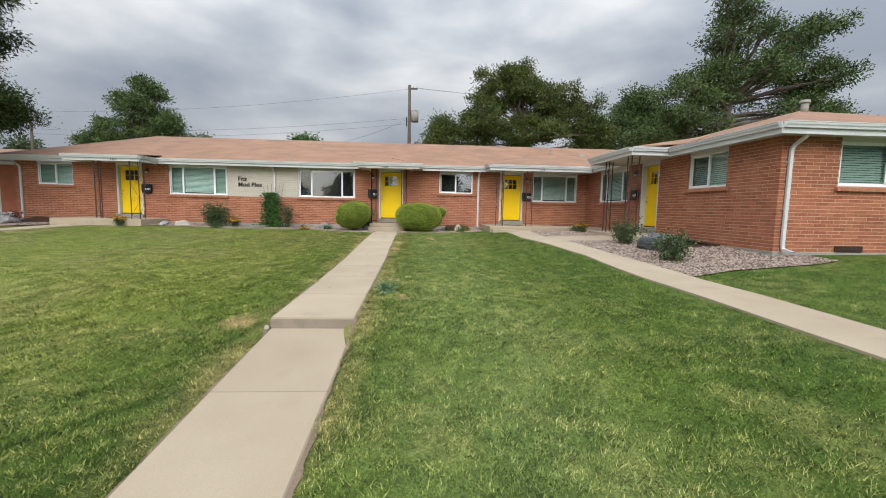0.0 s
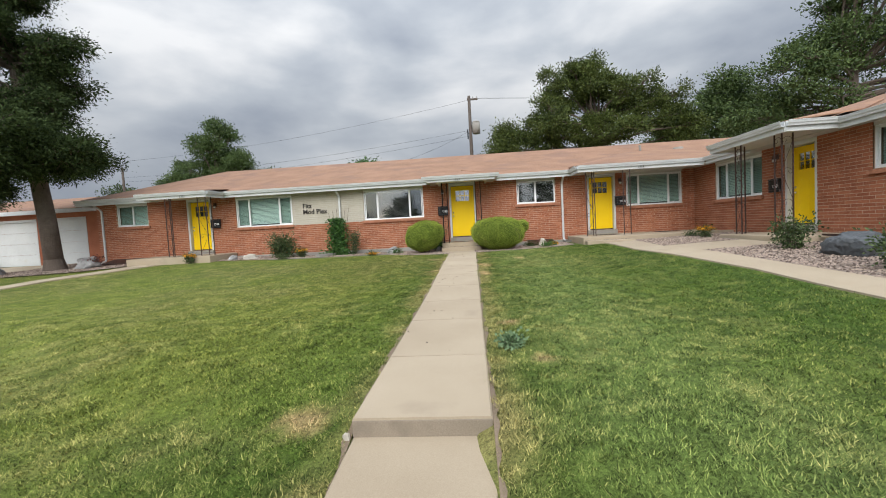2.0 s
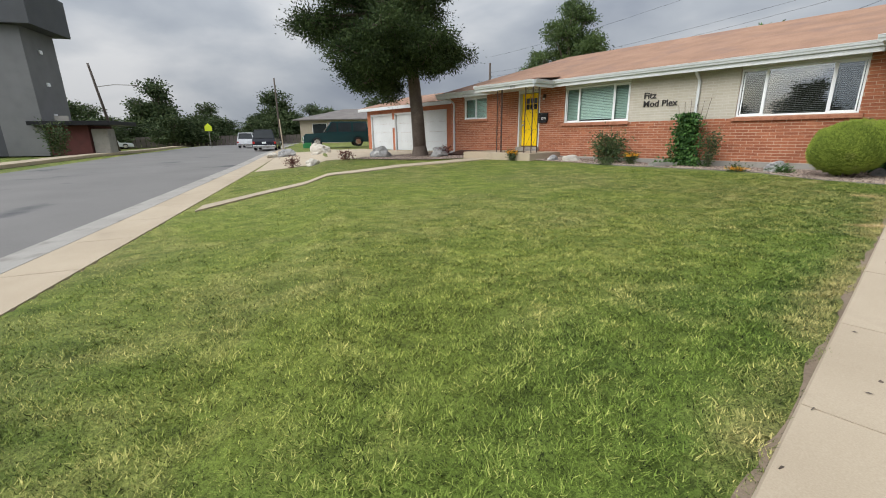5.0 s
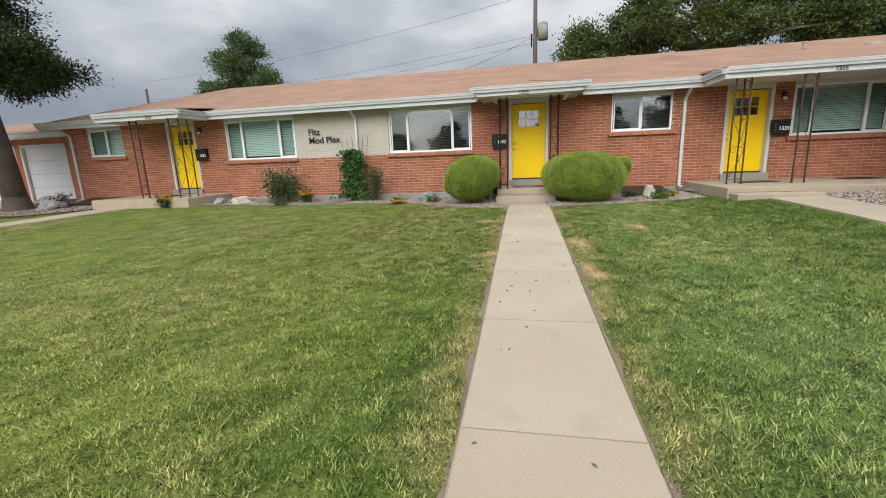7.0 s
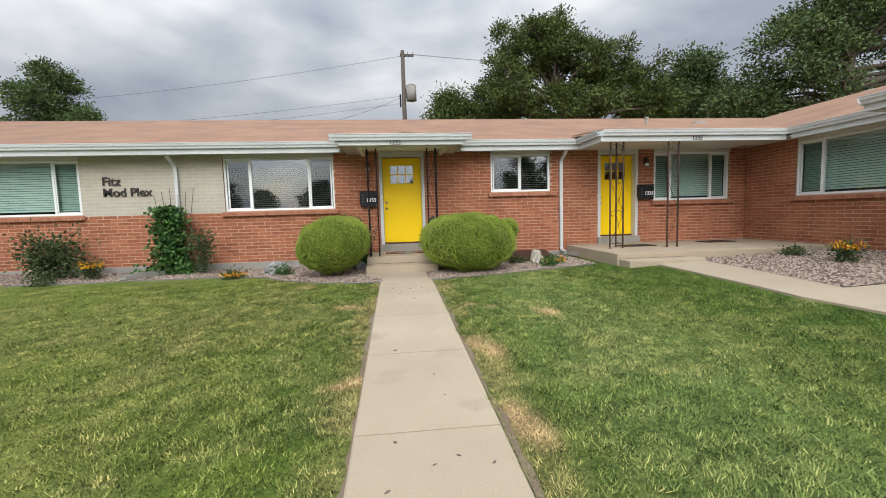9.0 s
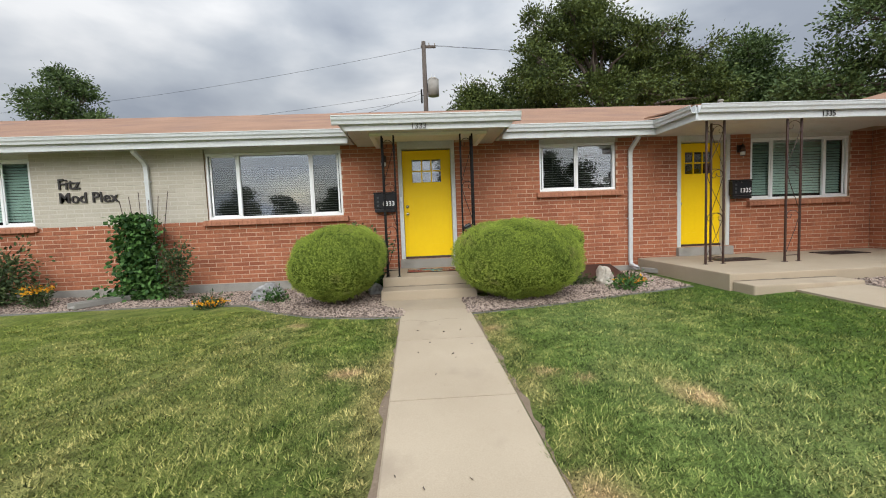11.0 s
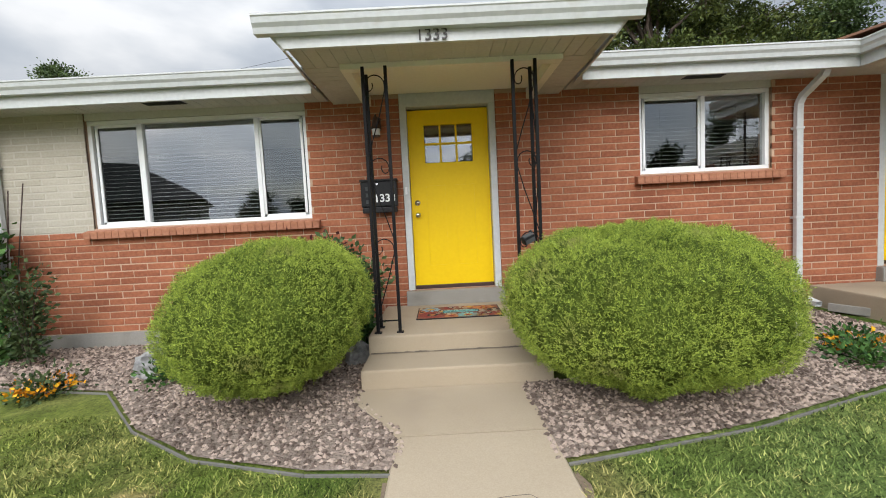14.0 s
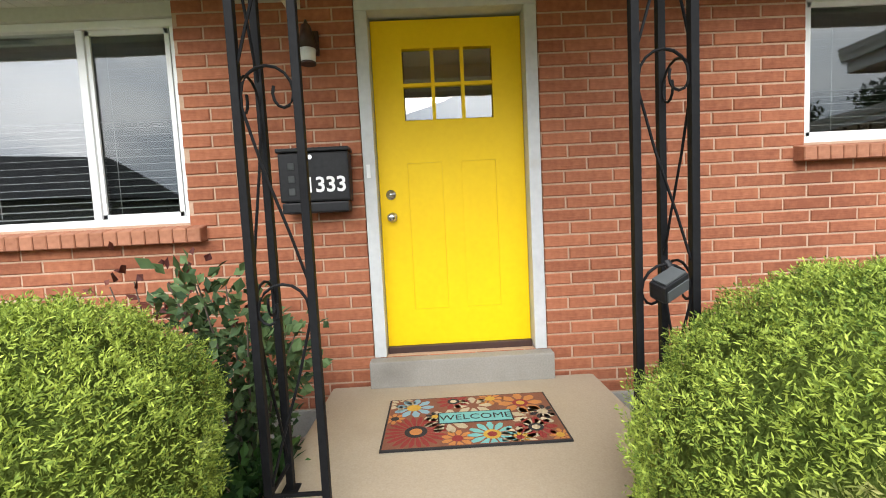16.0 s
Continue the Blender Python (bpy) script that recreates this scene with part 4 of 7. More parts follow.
# ---- doors ----
def door(name, at, turn, recess, number, casing):
    """A yellow craftsman door with six lights over two tall panels, in a white frame, on a concrete sill."""
    d = thing(name, "yellow painted front door with six small panes, closed", "door", (at[0], at[1], 0), kind="structure", turn=turn)
    y = recess
    hw, z0, z1 = 0.4575, SILL, DTOP
    bm = bmesh.new()
    gl, gr, gb, gt = -0.275, 0.275, z1 - 0.60, z1 - 0.17
    for lim in ((-hw, gl, z0, z1), (gr, hw, z0, z1), (gl, gr, gt, z1), (gl, gr, gb - 0.26, gb)):
        box(bm, lim[0], lim[1], y, y + 0.044, lim[2], lim[3])
    for lim in ((gl, gr, z0, z0 + 0.25), (-0.06, 0.06, z0 + 0.25, gb - 0.26)):
        box(bm, lim[0], lim[1], y, y + 0.044, lim[2], lim[3])
    part("door_leaf", bm, M_YELLOW, d)
    for px in (-0.1675, 0.1675):
        bm = bmesh.new()
        soft_box(bm, px - 0.1072, px + 0.1072, y + 0.004, y + 0.03, z0 + 0.2504, gb - 0.2604, 0.002)
        part("door_panel", bm, M_YELLOW, d)
    for i in range(3):
        for k in range(2):
            x0, x1 = gl + i * 0.1833 + 0.011, gl + (i + 1) * 0.1833 - 0.011
            a, b = gb + k * 0.215 + 0.011, gb + (k + 1) * 0.215 - 0.011
            bm = bmesh.new()
            box(bm, x0 - 0.004, x1 + 0.004, y + 0.018, y + 0.022, a - 0.004, b + 0.004)
            part("pane", bm, M_GLASS, d, "small square glass pane").visible_shadow = False
    bm = bmesh.new()
    for x in (gl + 0.1833, gl + 0.3667):
        soft_box(bm, x - 0.011, x + 0.011, y + 0.003, y + 0.04, gb, gt, 0.003)
    soft_box(bm, gl, gr, y + 0.004, y + 0.039, gb + 0.204, gb + 0.226, 0.003)
    part("muntin", bm, M_YELLOW, d)
    # frame
    bm = bmesh.new()
    fo = 0.535
    front = -0.012 if casing else 0.0
    for lim in ((-fo, -hw - 0.004, z0 - 0.02, z1 + 0.02), (hw + 0.004, fo, z0 - 0.02, z1 + 0.02), (-fo, fo, z1 + 0.02, TOP + 0.03)):
        soft_box(bm, lim[0], lim[1], front, y + 0.10, lim[2], lim[3], 0.005)
    part("door_frame", bm, M_WHITE, d, "white painted timber door frame")
    bm = bmesh.new()
    soft_box(bm, -hw, hw, y - 0.035, y - 0.001, z0 - 0.022, z0 + 0.022, 0.005)
    part("threshold", bm, M_IRON_RUST, d, "dark metal threshold")
    bm = bmesh.new()
    soft_box(bm, -0.56, 0.56, -0.09, 0.12, z0 - 0.19, z0 - 0.024, 0.008)
    part("door_sill", bm, M_CONCRETE_GREY, d, "weathered grey concrete door sill")
    # hardware
    bm = bmesh.new()
    for z in (z0 + 0.98, z0 + 0.84):
        bmesh.ops.create_cone(bm, cap_ends=True, segments=20, radius1=0.032, radius2=0.030, depth=0.012, matrix=pose(-hw + 0.07, y - 0.006, z, 90))
    tube(bm, [(-hw + 0.07, y - 0.01, z0 + 0.84), (-hw + 0.07, y - 0.03, z0 + 0.84)], 0.012, 12)
    bmesh.ops.create_uvsphere(bm, u_segments=18, v_segments=10, radius=0.028, matrix=pose(-hw + 0.07, y - 0.045, z0 + 0.84) @ Matrix.Diagonal((1, 0.75, 1, 1)))
    bmesh.ops.create_cone(bm, cap_ends=True, segments=16, radius1=0.018, radius2=0.016, depth=0.01, matrix=pose(-hw + 0.07, y - 0.016, z0 + 0.98, 90))
    part("door_handle", bm, M_CHROME, d, "brushed nickel knob and deadbolt", True)
    if casing:
        bm = bmesh.new()
        soft_box(bm, -0.515, -0.49, front - 0.012, front, z0 + 1.08, z0 + 1.16, 0.003)
        part("doorbell", bm, M_VINYL, d, "small white doorbell button")
    # added board, coloured near-black in place of an unlit hall
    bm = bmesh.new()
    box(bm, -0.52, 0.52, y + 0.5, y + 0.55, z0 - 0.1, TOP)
    part("hall_shade_board", bm, M_ROOM, d)
    return d


for nm, (c, rec) in DOORS_MAIN.items():
    door(nm, (c, WALL_Y), 0, rec, "", nm == "door_3")
door("door_5", (WING_X, DOOR_WING["door_5"][0]), -90, 0.17, "", False)


# ---- porches and steps ----
def porch(name, label, slabs):
    p = thing(name, label, "porch", kind="structure")
    for nm, lim in slabs:
        bm = bmesh.new()
        soft_box(bm, *lim, 0.018)
        part(nm, bm, M_CONCRETE, p)
    # an irregular dark strip in the corner where each tread meets the riser behind it
    for (_, hi), (_, lo) in zip(slabs[:-1], slabs[1:]):
        bm = bmesh.new()
        rj = random.Random(len(name))
        x0, x1 = max(hi[0], lo[0]) + 0.02, min(hi[1], lo[1]) - 0.02
        if x1 - x0 > 0.3 and lo[3] <= hi[2]:
            n_s = int((x1 - x0) / 0.05)
            rows_j = [[bm.verts.new(q) for q in ((x0 + (x1 - x0) * k / n_s, hi[2] - 0.008 - 0.010 * rj.random(), lo[5] + 0.0012), (x0 + (x1 - x0) * k / n_s, hi[2] - 0.001, lo[5] + 0.004 + 0.008 * rj.random()))] for k in range(n_s + 1)]
            for p0, p1 in zip(rows_j[:-1], rows_j[1:]):
                bm.faces.new((p0[0], p0[1], p1[1], p1[0]))
            part("joint_line", bm, M_CRACK, p, "dark irregular line in the joint above the step")
        else:
            bm.free()
    return p


porch("porch_front", "pale concrete porch slab with two steps", [("slab", (-0.80, 0.81, 18.66, WALL_Y - 0.03, 0.0, 0.435)), ("step", (-0.80, 0.66, 18.26, 18.655, -0.05, 0.285))])
porch("porch_corner", "wide concrete porch slab with one step in the corner", [("slab", (4.08, WING_X - 0.03, 17.50, WALL_Y - 0.03, 0.0, 0.43)), ("step", (4.12, 5.65, 17.12, 17.495, -0.05, 0.325))])
porch("porch_west", "low concrete porch slab level with its path", [("slab", (-13.0, -9.6, 18.1, WALL_Y - 0.03, 0.0, 0.44))])
porch("porch_wing", "concrete porch slab with one step beside the wing", [("slab", (7.35, WING_X - 0.03, 12.75, 15.5, 0.0, 0.42)), ("step", (6.9, 7.345, 13.1, 14.6, -0.05, 0.27))])


# ---- foliage ----
def leaf_arrays(cent, along, size, width, rng, curl=0.25):
    """One four-cornered leaf at each point, its length along the given direction."""
    n = len(cent)
    along = along / (np.linalg.norm(along, axis=1, keepdims=True) + 1e-9)
    side = np.cross(along, rng.normal(size=(n, 3)))
    side /= np.linalg.norm(side, axis=1, keepdims=True) + 1e-9
    up = np.cross(side, along)
    L = (size * rng.uniform(0.6, 1.3, n))[:, None]
    W = (width * rng.uniform(0.7, 1.2, n))[:, None]
    v = np.stack([cent, cent + along * L * 0.5 + side * W + up * W * curl, cent + along * L, cent + along * L * 0.5 - side * W + up * W * curl], 1).reshape(-1, 3)
    f = np.arange(n * 4).reshape(-1, 4)
    return v, f


def leaves(name, cent, along, size, width, mat, parent, seed, label="", kind=""):
    rng = np.random.RandomState(seed)
    v, f = leaf_arrays(np.asarray(cent), np.asarray(along), size, width, rng)
    ob = new(name, raw_mesh(name, v, f, mat))
    ob.parent = parent
    return tagged(ob, label, kind=kind)


def hedge(name, label, centre, radii, power, seed, lobes=(), shear=0.0):
    """A clipped yew: a lumpy core coloured dark for inner shade, covered with short sprigs, on a few bare stems."""
    rng = np.random.RandomState(seed)
    h = thing(name, label, "hedge", (centre[0], centre[1], 0))
    base = gz(centre[0], centre[1])
    cz, rz = centre[2], radii[2]

    def surface(d, r=1.0):
        k = (np.abs(d[:, 0] / radii[0]) ** power + np.abs(d[:, 1] / radii[1]) ** power + np.abs(d[:, 2] / rz) ** power) ** (-1 / power)
        wob = np.array([noise.noise(Vector(q) * 2.6 + Vector((seed, 0, 0))) * 0.07 + noise.noise(Vector(q) * 9.0) * 0.055 + noise.noise(Vector(q) * 19.0) * 0.030 for q in d])
        p = d * (k * (1 + wob) * r)[:, None]
        # the clipped underside draws in towards the stems
        low = np.clip(-p[:, 2] / rz, 0, 1) ** 2
        p[:, :2] *= (1 - 0.20 * low)[:, None]
        p[:, 2] += shear * p[:, 0]
        return p
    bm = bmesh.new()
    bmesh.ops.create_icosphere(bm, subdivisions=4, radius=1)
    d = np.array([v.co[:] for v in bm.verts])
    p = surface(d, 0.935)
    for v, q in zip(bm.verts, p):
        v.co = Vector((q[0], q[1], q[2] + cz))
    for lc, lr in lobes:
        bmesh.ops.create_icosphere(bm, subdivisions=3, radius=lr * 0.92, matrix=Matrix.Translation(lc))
    part("inner_mass", bm, M_YEW_SHADE_CORE, h, "lumpy mass inside the shrub, coloured dark for shade between sprigs", True)
    area = 4 * math.pi * ((radii[0] * radii[1]) ** 1.6 / 3 + (radii[0] * rz) ** 1.6 / 3 + (radii[1] * rz) ** 1.6 / 3) ** (1 / 1.6)
    n = int(area * 9600)
    d = rng.normal(size=(n, 3))
    d /= np.linalg.norm(d, axis=1, keepdims=True)
    q = surface(d, 0.965 + 0.035 * rng.uniform(size=n))
    q[:, 2] += cz
    nrm = d / np.array([radii[0], radii[1], rz])
    nrm /= np.linalg.norm(nrm, axis=1, keepdims=True)
    for lc, lr in lobes:
        m = int(4 * math.pi * lr * lr * 8800)
        dd = rng.normal(size=(m, 3))
        dd /= np.linalg.norm(dd, axis=1, keepdims=True)
        q = np.concatenate([q, np.array(lc) + dd * lr])
        nrm = np.concatenate([nrm, dd])
    # gaps between the tufts, in which the shade-coloured core shows
    tuft = np.array([0.65 * noise.noise(Vector(c) * 17.0) + 0.45 * noise.noise(Vector(c) * 34.0) for c in q])
    full = tuft > -0.44 + 0.10 * rng.normal(size=len(q))
    q, nrm, tuft = q[full] + nrm[full] * (0.060 * tuft[full])[:, None], nrm[full], tuft[full]
    n = len(q)
    axis = nrm * 0.75 + np.array([0, 0, 0.5]) + rng.normal(size=(n, 3)) * 0.42
    axis /= np.linalg.norm(axis, axis=1, keepdims=True)
    # each sprig is a short twig with needles set round it, the last ones at its tip
    length = rng.uniform(0.014, 0.036, n)[:, None]
    vs = []
    for k in range(5):
        sideways = rng.normal(size=(n, 3))
        sideways -= axis * (sideways * axis).sum(1, keepdims=True)
        sideways /= np.linalg.norm(sideways, axis=1, keepdims=True)
        vs.append(leaf_arrays(q - axis * 0.012 + axis * length * (k / 4.0), axis * (0.55 + 0.07 * k) + sideways * 0.75, 0.0145, 0.0022, rng)[0])
    vs = np.concatenate(vs)
    fs = np.arange(len(vs)).reshape(-1, 4)
    ob = new("foliage", raw_mesh("foliage", vs, fs, M_YEW))
    ob.parent = h
    tagged(ob, "short bright green yew sprigs, freshly clipped", kind="stuff")
    for k in range(4):
        bm = bmesh.new()
        a = k * 1.6 + seed
        tube(bm, [(math.cos(a) * 0.1, math.sin(a) * 0.1, base - 0.02), (math.cos(a) * 0.22, math.sin(a) * 0.2, base + 0.2), (math.cos(a) * 0.4, math.sin(a) * 0.35, cz - 0.1)], 0.03, 7, 0.015)
        part("stem", bm, M_BARK, h)
    return h


hedge("yew_hedge", "rounded clipped green yew shrub beside the front steps", (-1.405, 18.27, 0.745), (0.675, 0.74, 0.525), 2.3, 3, (), 0.10)
hedge("yew_hedge", "broad clipped green yew shrub with a small side lobe", (1.265, 18.16, 0.71), (0.925, 0.83, 0.555), 2.4, 8, [((0.90, 0.30, 0.93), 0.22)], -0.02)


def tree(name, label, at, trunk_h, trunk_r, blobs, mat, n_cluster, per, leaf, seed, lean=(0, 0), clump=0.55, droop=0.0):
    """A tapered trunk, limbs to each mass of the crown, and a crown of many small leaves gathered in clumps with gaps between."""
    rng = np.random.RandomState(seed)
    rnd = random.Random(seed)
    t = thing(name, label, "tree", (at[0], at[1], gz(*at) - 0.05))
    bm = bmesh.new()
    top = Vector((lean[0], lean[1], trunk_h))
    pts = [Vector((0, 0, 0)).lerp(top, k / 6) + Vector((rnd.uniform(-1, 1), rnd.uniform(-1, 1), 0)) * trunk_r * 0.3 * (0 < k < 6) for k in range(7)]
    tube(bm, [pts[0], pts[0] + (pts[1] - pts[0]) * 0.25], trunk_r * 1.45, 12, trunk_r * 1.08, False)
    tube(bm, pts, trunk_r * 1.1, 12, trunk_r * 0.55)
    part("trunk", bm, M_BARK, t, "", True)
    # break each mass into uneven smaller ones
    lumps = []
    for c, r in blobs:
        lumps.append((c, tuple(q * 0.66 for q in r)))
        for _ in range(5):
            dv = Vector((rnd.gauss(0, 1), rnd.gauss(0, 1), rnd.gauss(0, 0.8))).normalized()
            k = rnd.uniform(0.28, 0.5)
            lumps.append((tuple(c[i] + dv[i] * r[i] * 0.78 for i in range(3)), tuple(q * k for q in r)))
    blobs = lumps
    limbs = bmesh.new()
    cents, dirs = [], []
    tot = sum(b[1][0] * b[1][1] * b[1][2] for b in blobs) or 1
    for c, r in blobs:
        c = Vector(c)
        start = Vector((0, 0, 0)).lerp(top, min(1.0, max(0.45, (c.z - r[2]) / trunk_h)))
        midp = start.lerp(c, 0.5) + Vector((rnd.uniform(-0.4, 0.4), rnd.uniform(-0.4, 0.4), rnd.uniform(-0.1, 0.4)))
        tube(limbs, [start, midp, c], trunk_r * 0.34, 6, trunk_r * 0.08, False)
        m = max(6, int(n_cluster * r[0] * r[1] * r[2] / tot))
        d = rng.normal(size=(m, 3))
        d /= np.linalg.norm(d, axis=1, keepdims=True)
        rad = rng.uniform(0.35, 1.05, m) ** 0.6
        cc = np.array(c) + d * rad[:, None] * np.array(r)
        for q in cc[:: max(1, m // 5)]:
            tube(limbs, [c.lerp(midp, rnd.uniform(0, 0.6)), c.lerp(Vector(q), 0.55) + Vector((0, 0, rnd.uniform(-0.2, 0.2))), Vector(q)], trunk_r * 0.12, 5, trunk_r * 0.03, False)
        k = rng.normal(size=(m, per, 3)) * clump * np.array([1, 1, 0.62])
        p = cc[:, None, :] + k
        cents.append(p.reshape(-1, 3))
        dirs.append((k * 0.6 + d[:, None, :] * 0.4 + np.array([0, 0, -droop]) + rng.normal(size=k.shape) * 0.35).reshape(-1, 3))
    tagged(part("branchwork", limbs, M_BARK, t), kind="stuff")
    leaves("crown", np.concatenate(cents), np.concatenate(dirs), leaf[0], leaf[1], mat, t, seed, kind="stuff")
    return t


# the big juniper by the garages
jun = []
rj = random.Random(5)
for z, rad, cx, cy, cnt in ((3.9, 3.3, -0.75, -0.8, 7), (5.3, 3.4, -0.75, -0.8, 7), (7.0, 2.9, -0.7, -0.75, 6), (8.8, 2.45, -0.65, -0.7, 6), (10.6, 1.95, -0.6, -0.65, 5), (12.3, 1.3, -0.6, -0.6, 4), (13.8, 0.6, -0.6, -0.6, 2)):
    for k in range(cnt):
        a = 2 * math.pi * k / cnt + rj.uniform(-0.3, 0.3)
        rr = rad * rj.uniform(0.42, 0.78)
        jun.append(((cx + math.cos(a) * rr, cy + math.sin(a) * rr, z + rj.uniform(-0.5, 0.5)), (rad * 0.42, rad * 0.42, 0.85)))
tree("juniper_tree", "tall dark green juniper with a bare leaning trunk", (-16.3, 18.4), 12.5, 0.29, jun, M_CONIFER, 900, 170, (0.13, 0.024), 11, (-0.6, -0.6), 0.24, 0.1)
# trees behind the house
tree("locust_tree", "broad honey locust with airy green foliage behind the roof", (9.2, 33.0), 7.0, 0.30, [((-3.6, 0, 7.2), (2.2, 2.2, 1.8)), ((-1.6, 0.5, 9.6), (2.4, 2.2, 1.9)), ((1.6, 0, 9.3), (2.3, 2.2, 1.7)), ((3.9, 0.4, 7.8), (2.2, 2.2, 1.8)), ((0, -0.6, 6.6), (3.0, 2.4, 1.6)), ((-0.8, 0, 11.0), (1.3, 1.3, 0.9)), ((5.4, 0, 6.2), (1.6, 1.6, 1.4)), ((-5.0, 0, 5.8), (1.4, 1.4, 1.2))], M_LOCUST, 720, 130, (0.16, 0.042), 21, clump=0.25)
tree("small_elm_tree", "thin young elm behind the ridge beside the pole", (2.9, 34.0), 4.8, 0.12, [((0, 0, 6.2), (1.2, 1.2, 1.6)), ((0.8, 0, 5.0), (1.1, 1.1, 1.0)), ((-0.9, 0, 5.2), (1.0, 1.0, 0.9)), ((0.1, 0, 7.6), (0.6, 0.6, 0.7))], M_LOCUST, 140, 100, (0.16, 0.04), 22, clump=0.36)
tree("elm_tree", "green elm behind the corner of the house", (20.5, 37.5), 8.0, 0.25, [((0, 0, 9.4), (2.5, 2.5, 1.9)), ((-2.6, 0, 7.8), (2.2, 2.2, 2.0)), ((2.3, 0, 8.0), (2.3, 2.2, 1.8)), ((-4.4, 0, 6.4), (2.0, 2.0, 1.8)), ((3.6, 0, 6.4), (2.2, 2.0, 2.2)), ((0, 0, 6.6), (2.4, 2.0, 1.8))], M_ELM, 400, 120, (0.20, 0.055), 23, clump=0.40)
tree("dark_elm_tree", "tall dark elm with an open crown behind the wing", (21.6, 28.2), 8.0, 0.32, [((-0.6, 0, 13.8), (1.8, 1.8, 1.2)), ((0, 0, 9.6), (2.9, 2.9, 2.0)), ((-3.4, 0, 8.4), (2.0, 2.0, 1.5)), ((2.8, -1, 10.6), (2.2, 2.2, 1.6)), ((0.6, 0, 12.2), (2.0, 2.0, 1.2)), ((-1.4, 1, 6.4), (2.8, 2.6, 1.9)), ((3.8, -1, 7.6), (2.2, 2.2, 1.7)), ((-4.0, 1, 5.6), (1.8, 1.8, 1.4)), ((5.2, -1, 9.6), (1.9, 1.9, 1.3)), ((4.4, -1, 12.4), (1.5, 1.5, 1.0)), ((6.0, -1, 7.2), (1.6, 1.6, 1.2))], M_ELM, 420, 120, (0.18, 0.045), 24, clump=0.34)
tree("poplar_tree", "grey-green tree behind the far end of the roof", (-26.4, 45.0), 6.5, 0.28, [((0, 0, 9.4), (2.2, 2.2, 2.6)), ((-2.6, 0, 7.6), (2.4, 2.2, 2.0)), ((2.4, 0, 8.2), (2.0, 2.0, 2.0)), ((0.9, 0, 11.6), (1.4, 1.4, 1.2)), ((5.0, 0, 6.4), (2.0, 2.0, 1.5)), ((-4.6, 0, 6.4), (1.6, 1.6, 1.4)), ((7.4, 0, 5.6), (1.3, 1.3, 0.9))], M_ELM, 330, 110, (0.22, 0.055), 25, clump=0.34)
tree("far_garden_tree", "round green treetop showing over the ridge", (-12.5, 52.0), 5.0, 0.2, [((0, 0, 7.2), (2.4, 2.2, 1.6)), ((2.0, 0, 6.6), (1.6, 1.6, 1.2)), ((-2.0, 0, 6.4), (1.5, 1.5, 1.1))], M_VINE, 130, 70, (0.30, 0.08), 26, clump=0.5)
tree("far_garden_tree", "low green treetops showing over the ridge", (-22.5, 56.0), 4.5, 0.2, [((0, 0, 6.4), (2.6, 2.2, 1.0)), ((2.4, 0, 6.0), (1.5, 1.5, 0.9))], M_ELM, 90, 60, (0.30, 0.08), 27, clump=0.5)
# street trees down the road, and those that the windows mirror
far_a = tree("street_tree", "leafy green tree at the bend of the street", (-92, 18), 4.0, 0.3, [((0, 0, 6.0), (3.6, 3.4, 3.0)), ((-2.6, 0, 4.6), (3.0, 2.8, 2.2)), ((2.8, 0.5, 5.0), (3.0, 2.8, 2.4)), ((0.8, 0, 9.6), (2.0, 2.0, 1.5))], M_FAR, 200, 34, (0.42, 0.15), 31, clump=0.55)
far_b = tree("street_tree", "dark leafy tree at the bend of the street", (-84, 36), 5.0, 0.3, [((0, 0, 6.4), (3.2, 3.0, 3.0)), ((-2.4, 0, 4.2), (2.6, 2.6, 2.0)), ((2.4, 0.5, 4.4), (2.8, 2.6, 2.2))], M_FAR, 190, 34, (0.42, 0.15), 32, clump=0.55)
for k, (x, y) in enumerate(((-98, 27), (-104, 8), (-90, 6), (-110, 18), (-100, 38), (-88, 45), (-96, 52), (-112, 30), (-78, 44), (-72, 52), (-116, 44), (-118, 5), (-106, 55), (-70, 62), (-60, 58), (-52, 62))):
    copy_thing(far_a if k % 2 else far_b, pose(x, y, gz(x, y) - 0.2, 0, 0, k * 67) @ Matrix.Diagonal((0.85, 0.85, 0.62 + 0.07 * (k % 4), 1)))
for k in range(22):
    x, y = -74 - 2.2 * (k % 5) - 0.25 * k, 4.5 + k * 2.6
    copy_thing(far_b if k % 3 else far_a, pose(x, y, gz(x, y) - 0.6, 0, 0, k * 97) @ Matrix.Diagonal((0.8, 0.8, 0.42 + 0.06 * (k % 3), 1)))
for k, (x, y, g) in enumerate(((-14, -46, 0.9), (-6, -52, 0.8), (6.5, -44, 1.35), (15, -48, 0.9), (-24, -48, 0.75), (22, -42, 1.15), (28, -44, 1.2), (-32, -50, 0.8), (35, -40, 1.25), (42, -36, 1.45), (50, -34, 1.6), (57, -28, 1.5), (61, -20, 1.4))):
    copy_thing(far_a if k % 2 else far_b, pose(x, y, gz(x, y) - 0.2, 0, 0, k * 53 + 20) @ Matrix.Diagonal((0.55 + 0.3 * g, 0.55 + 0.3 * g, g, 1)))


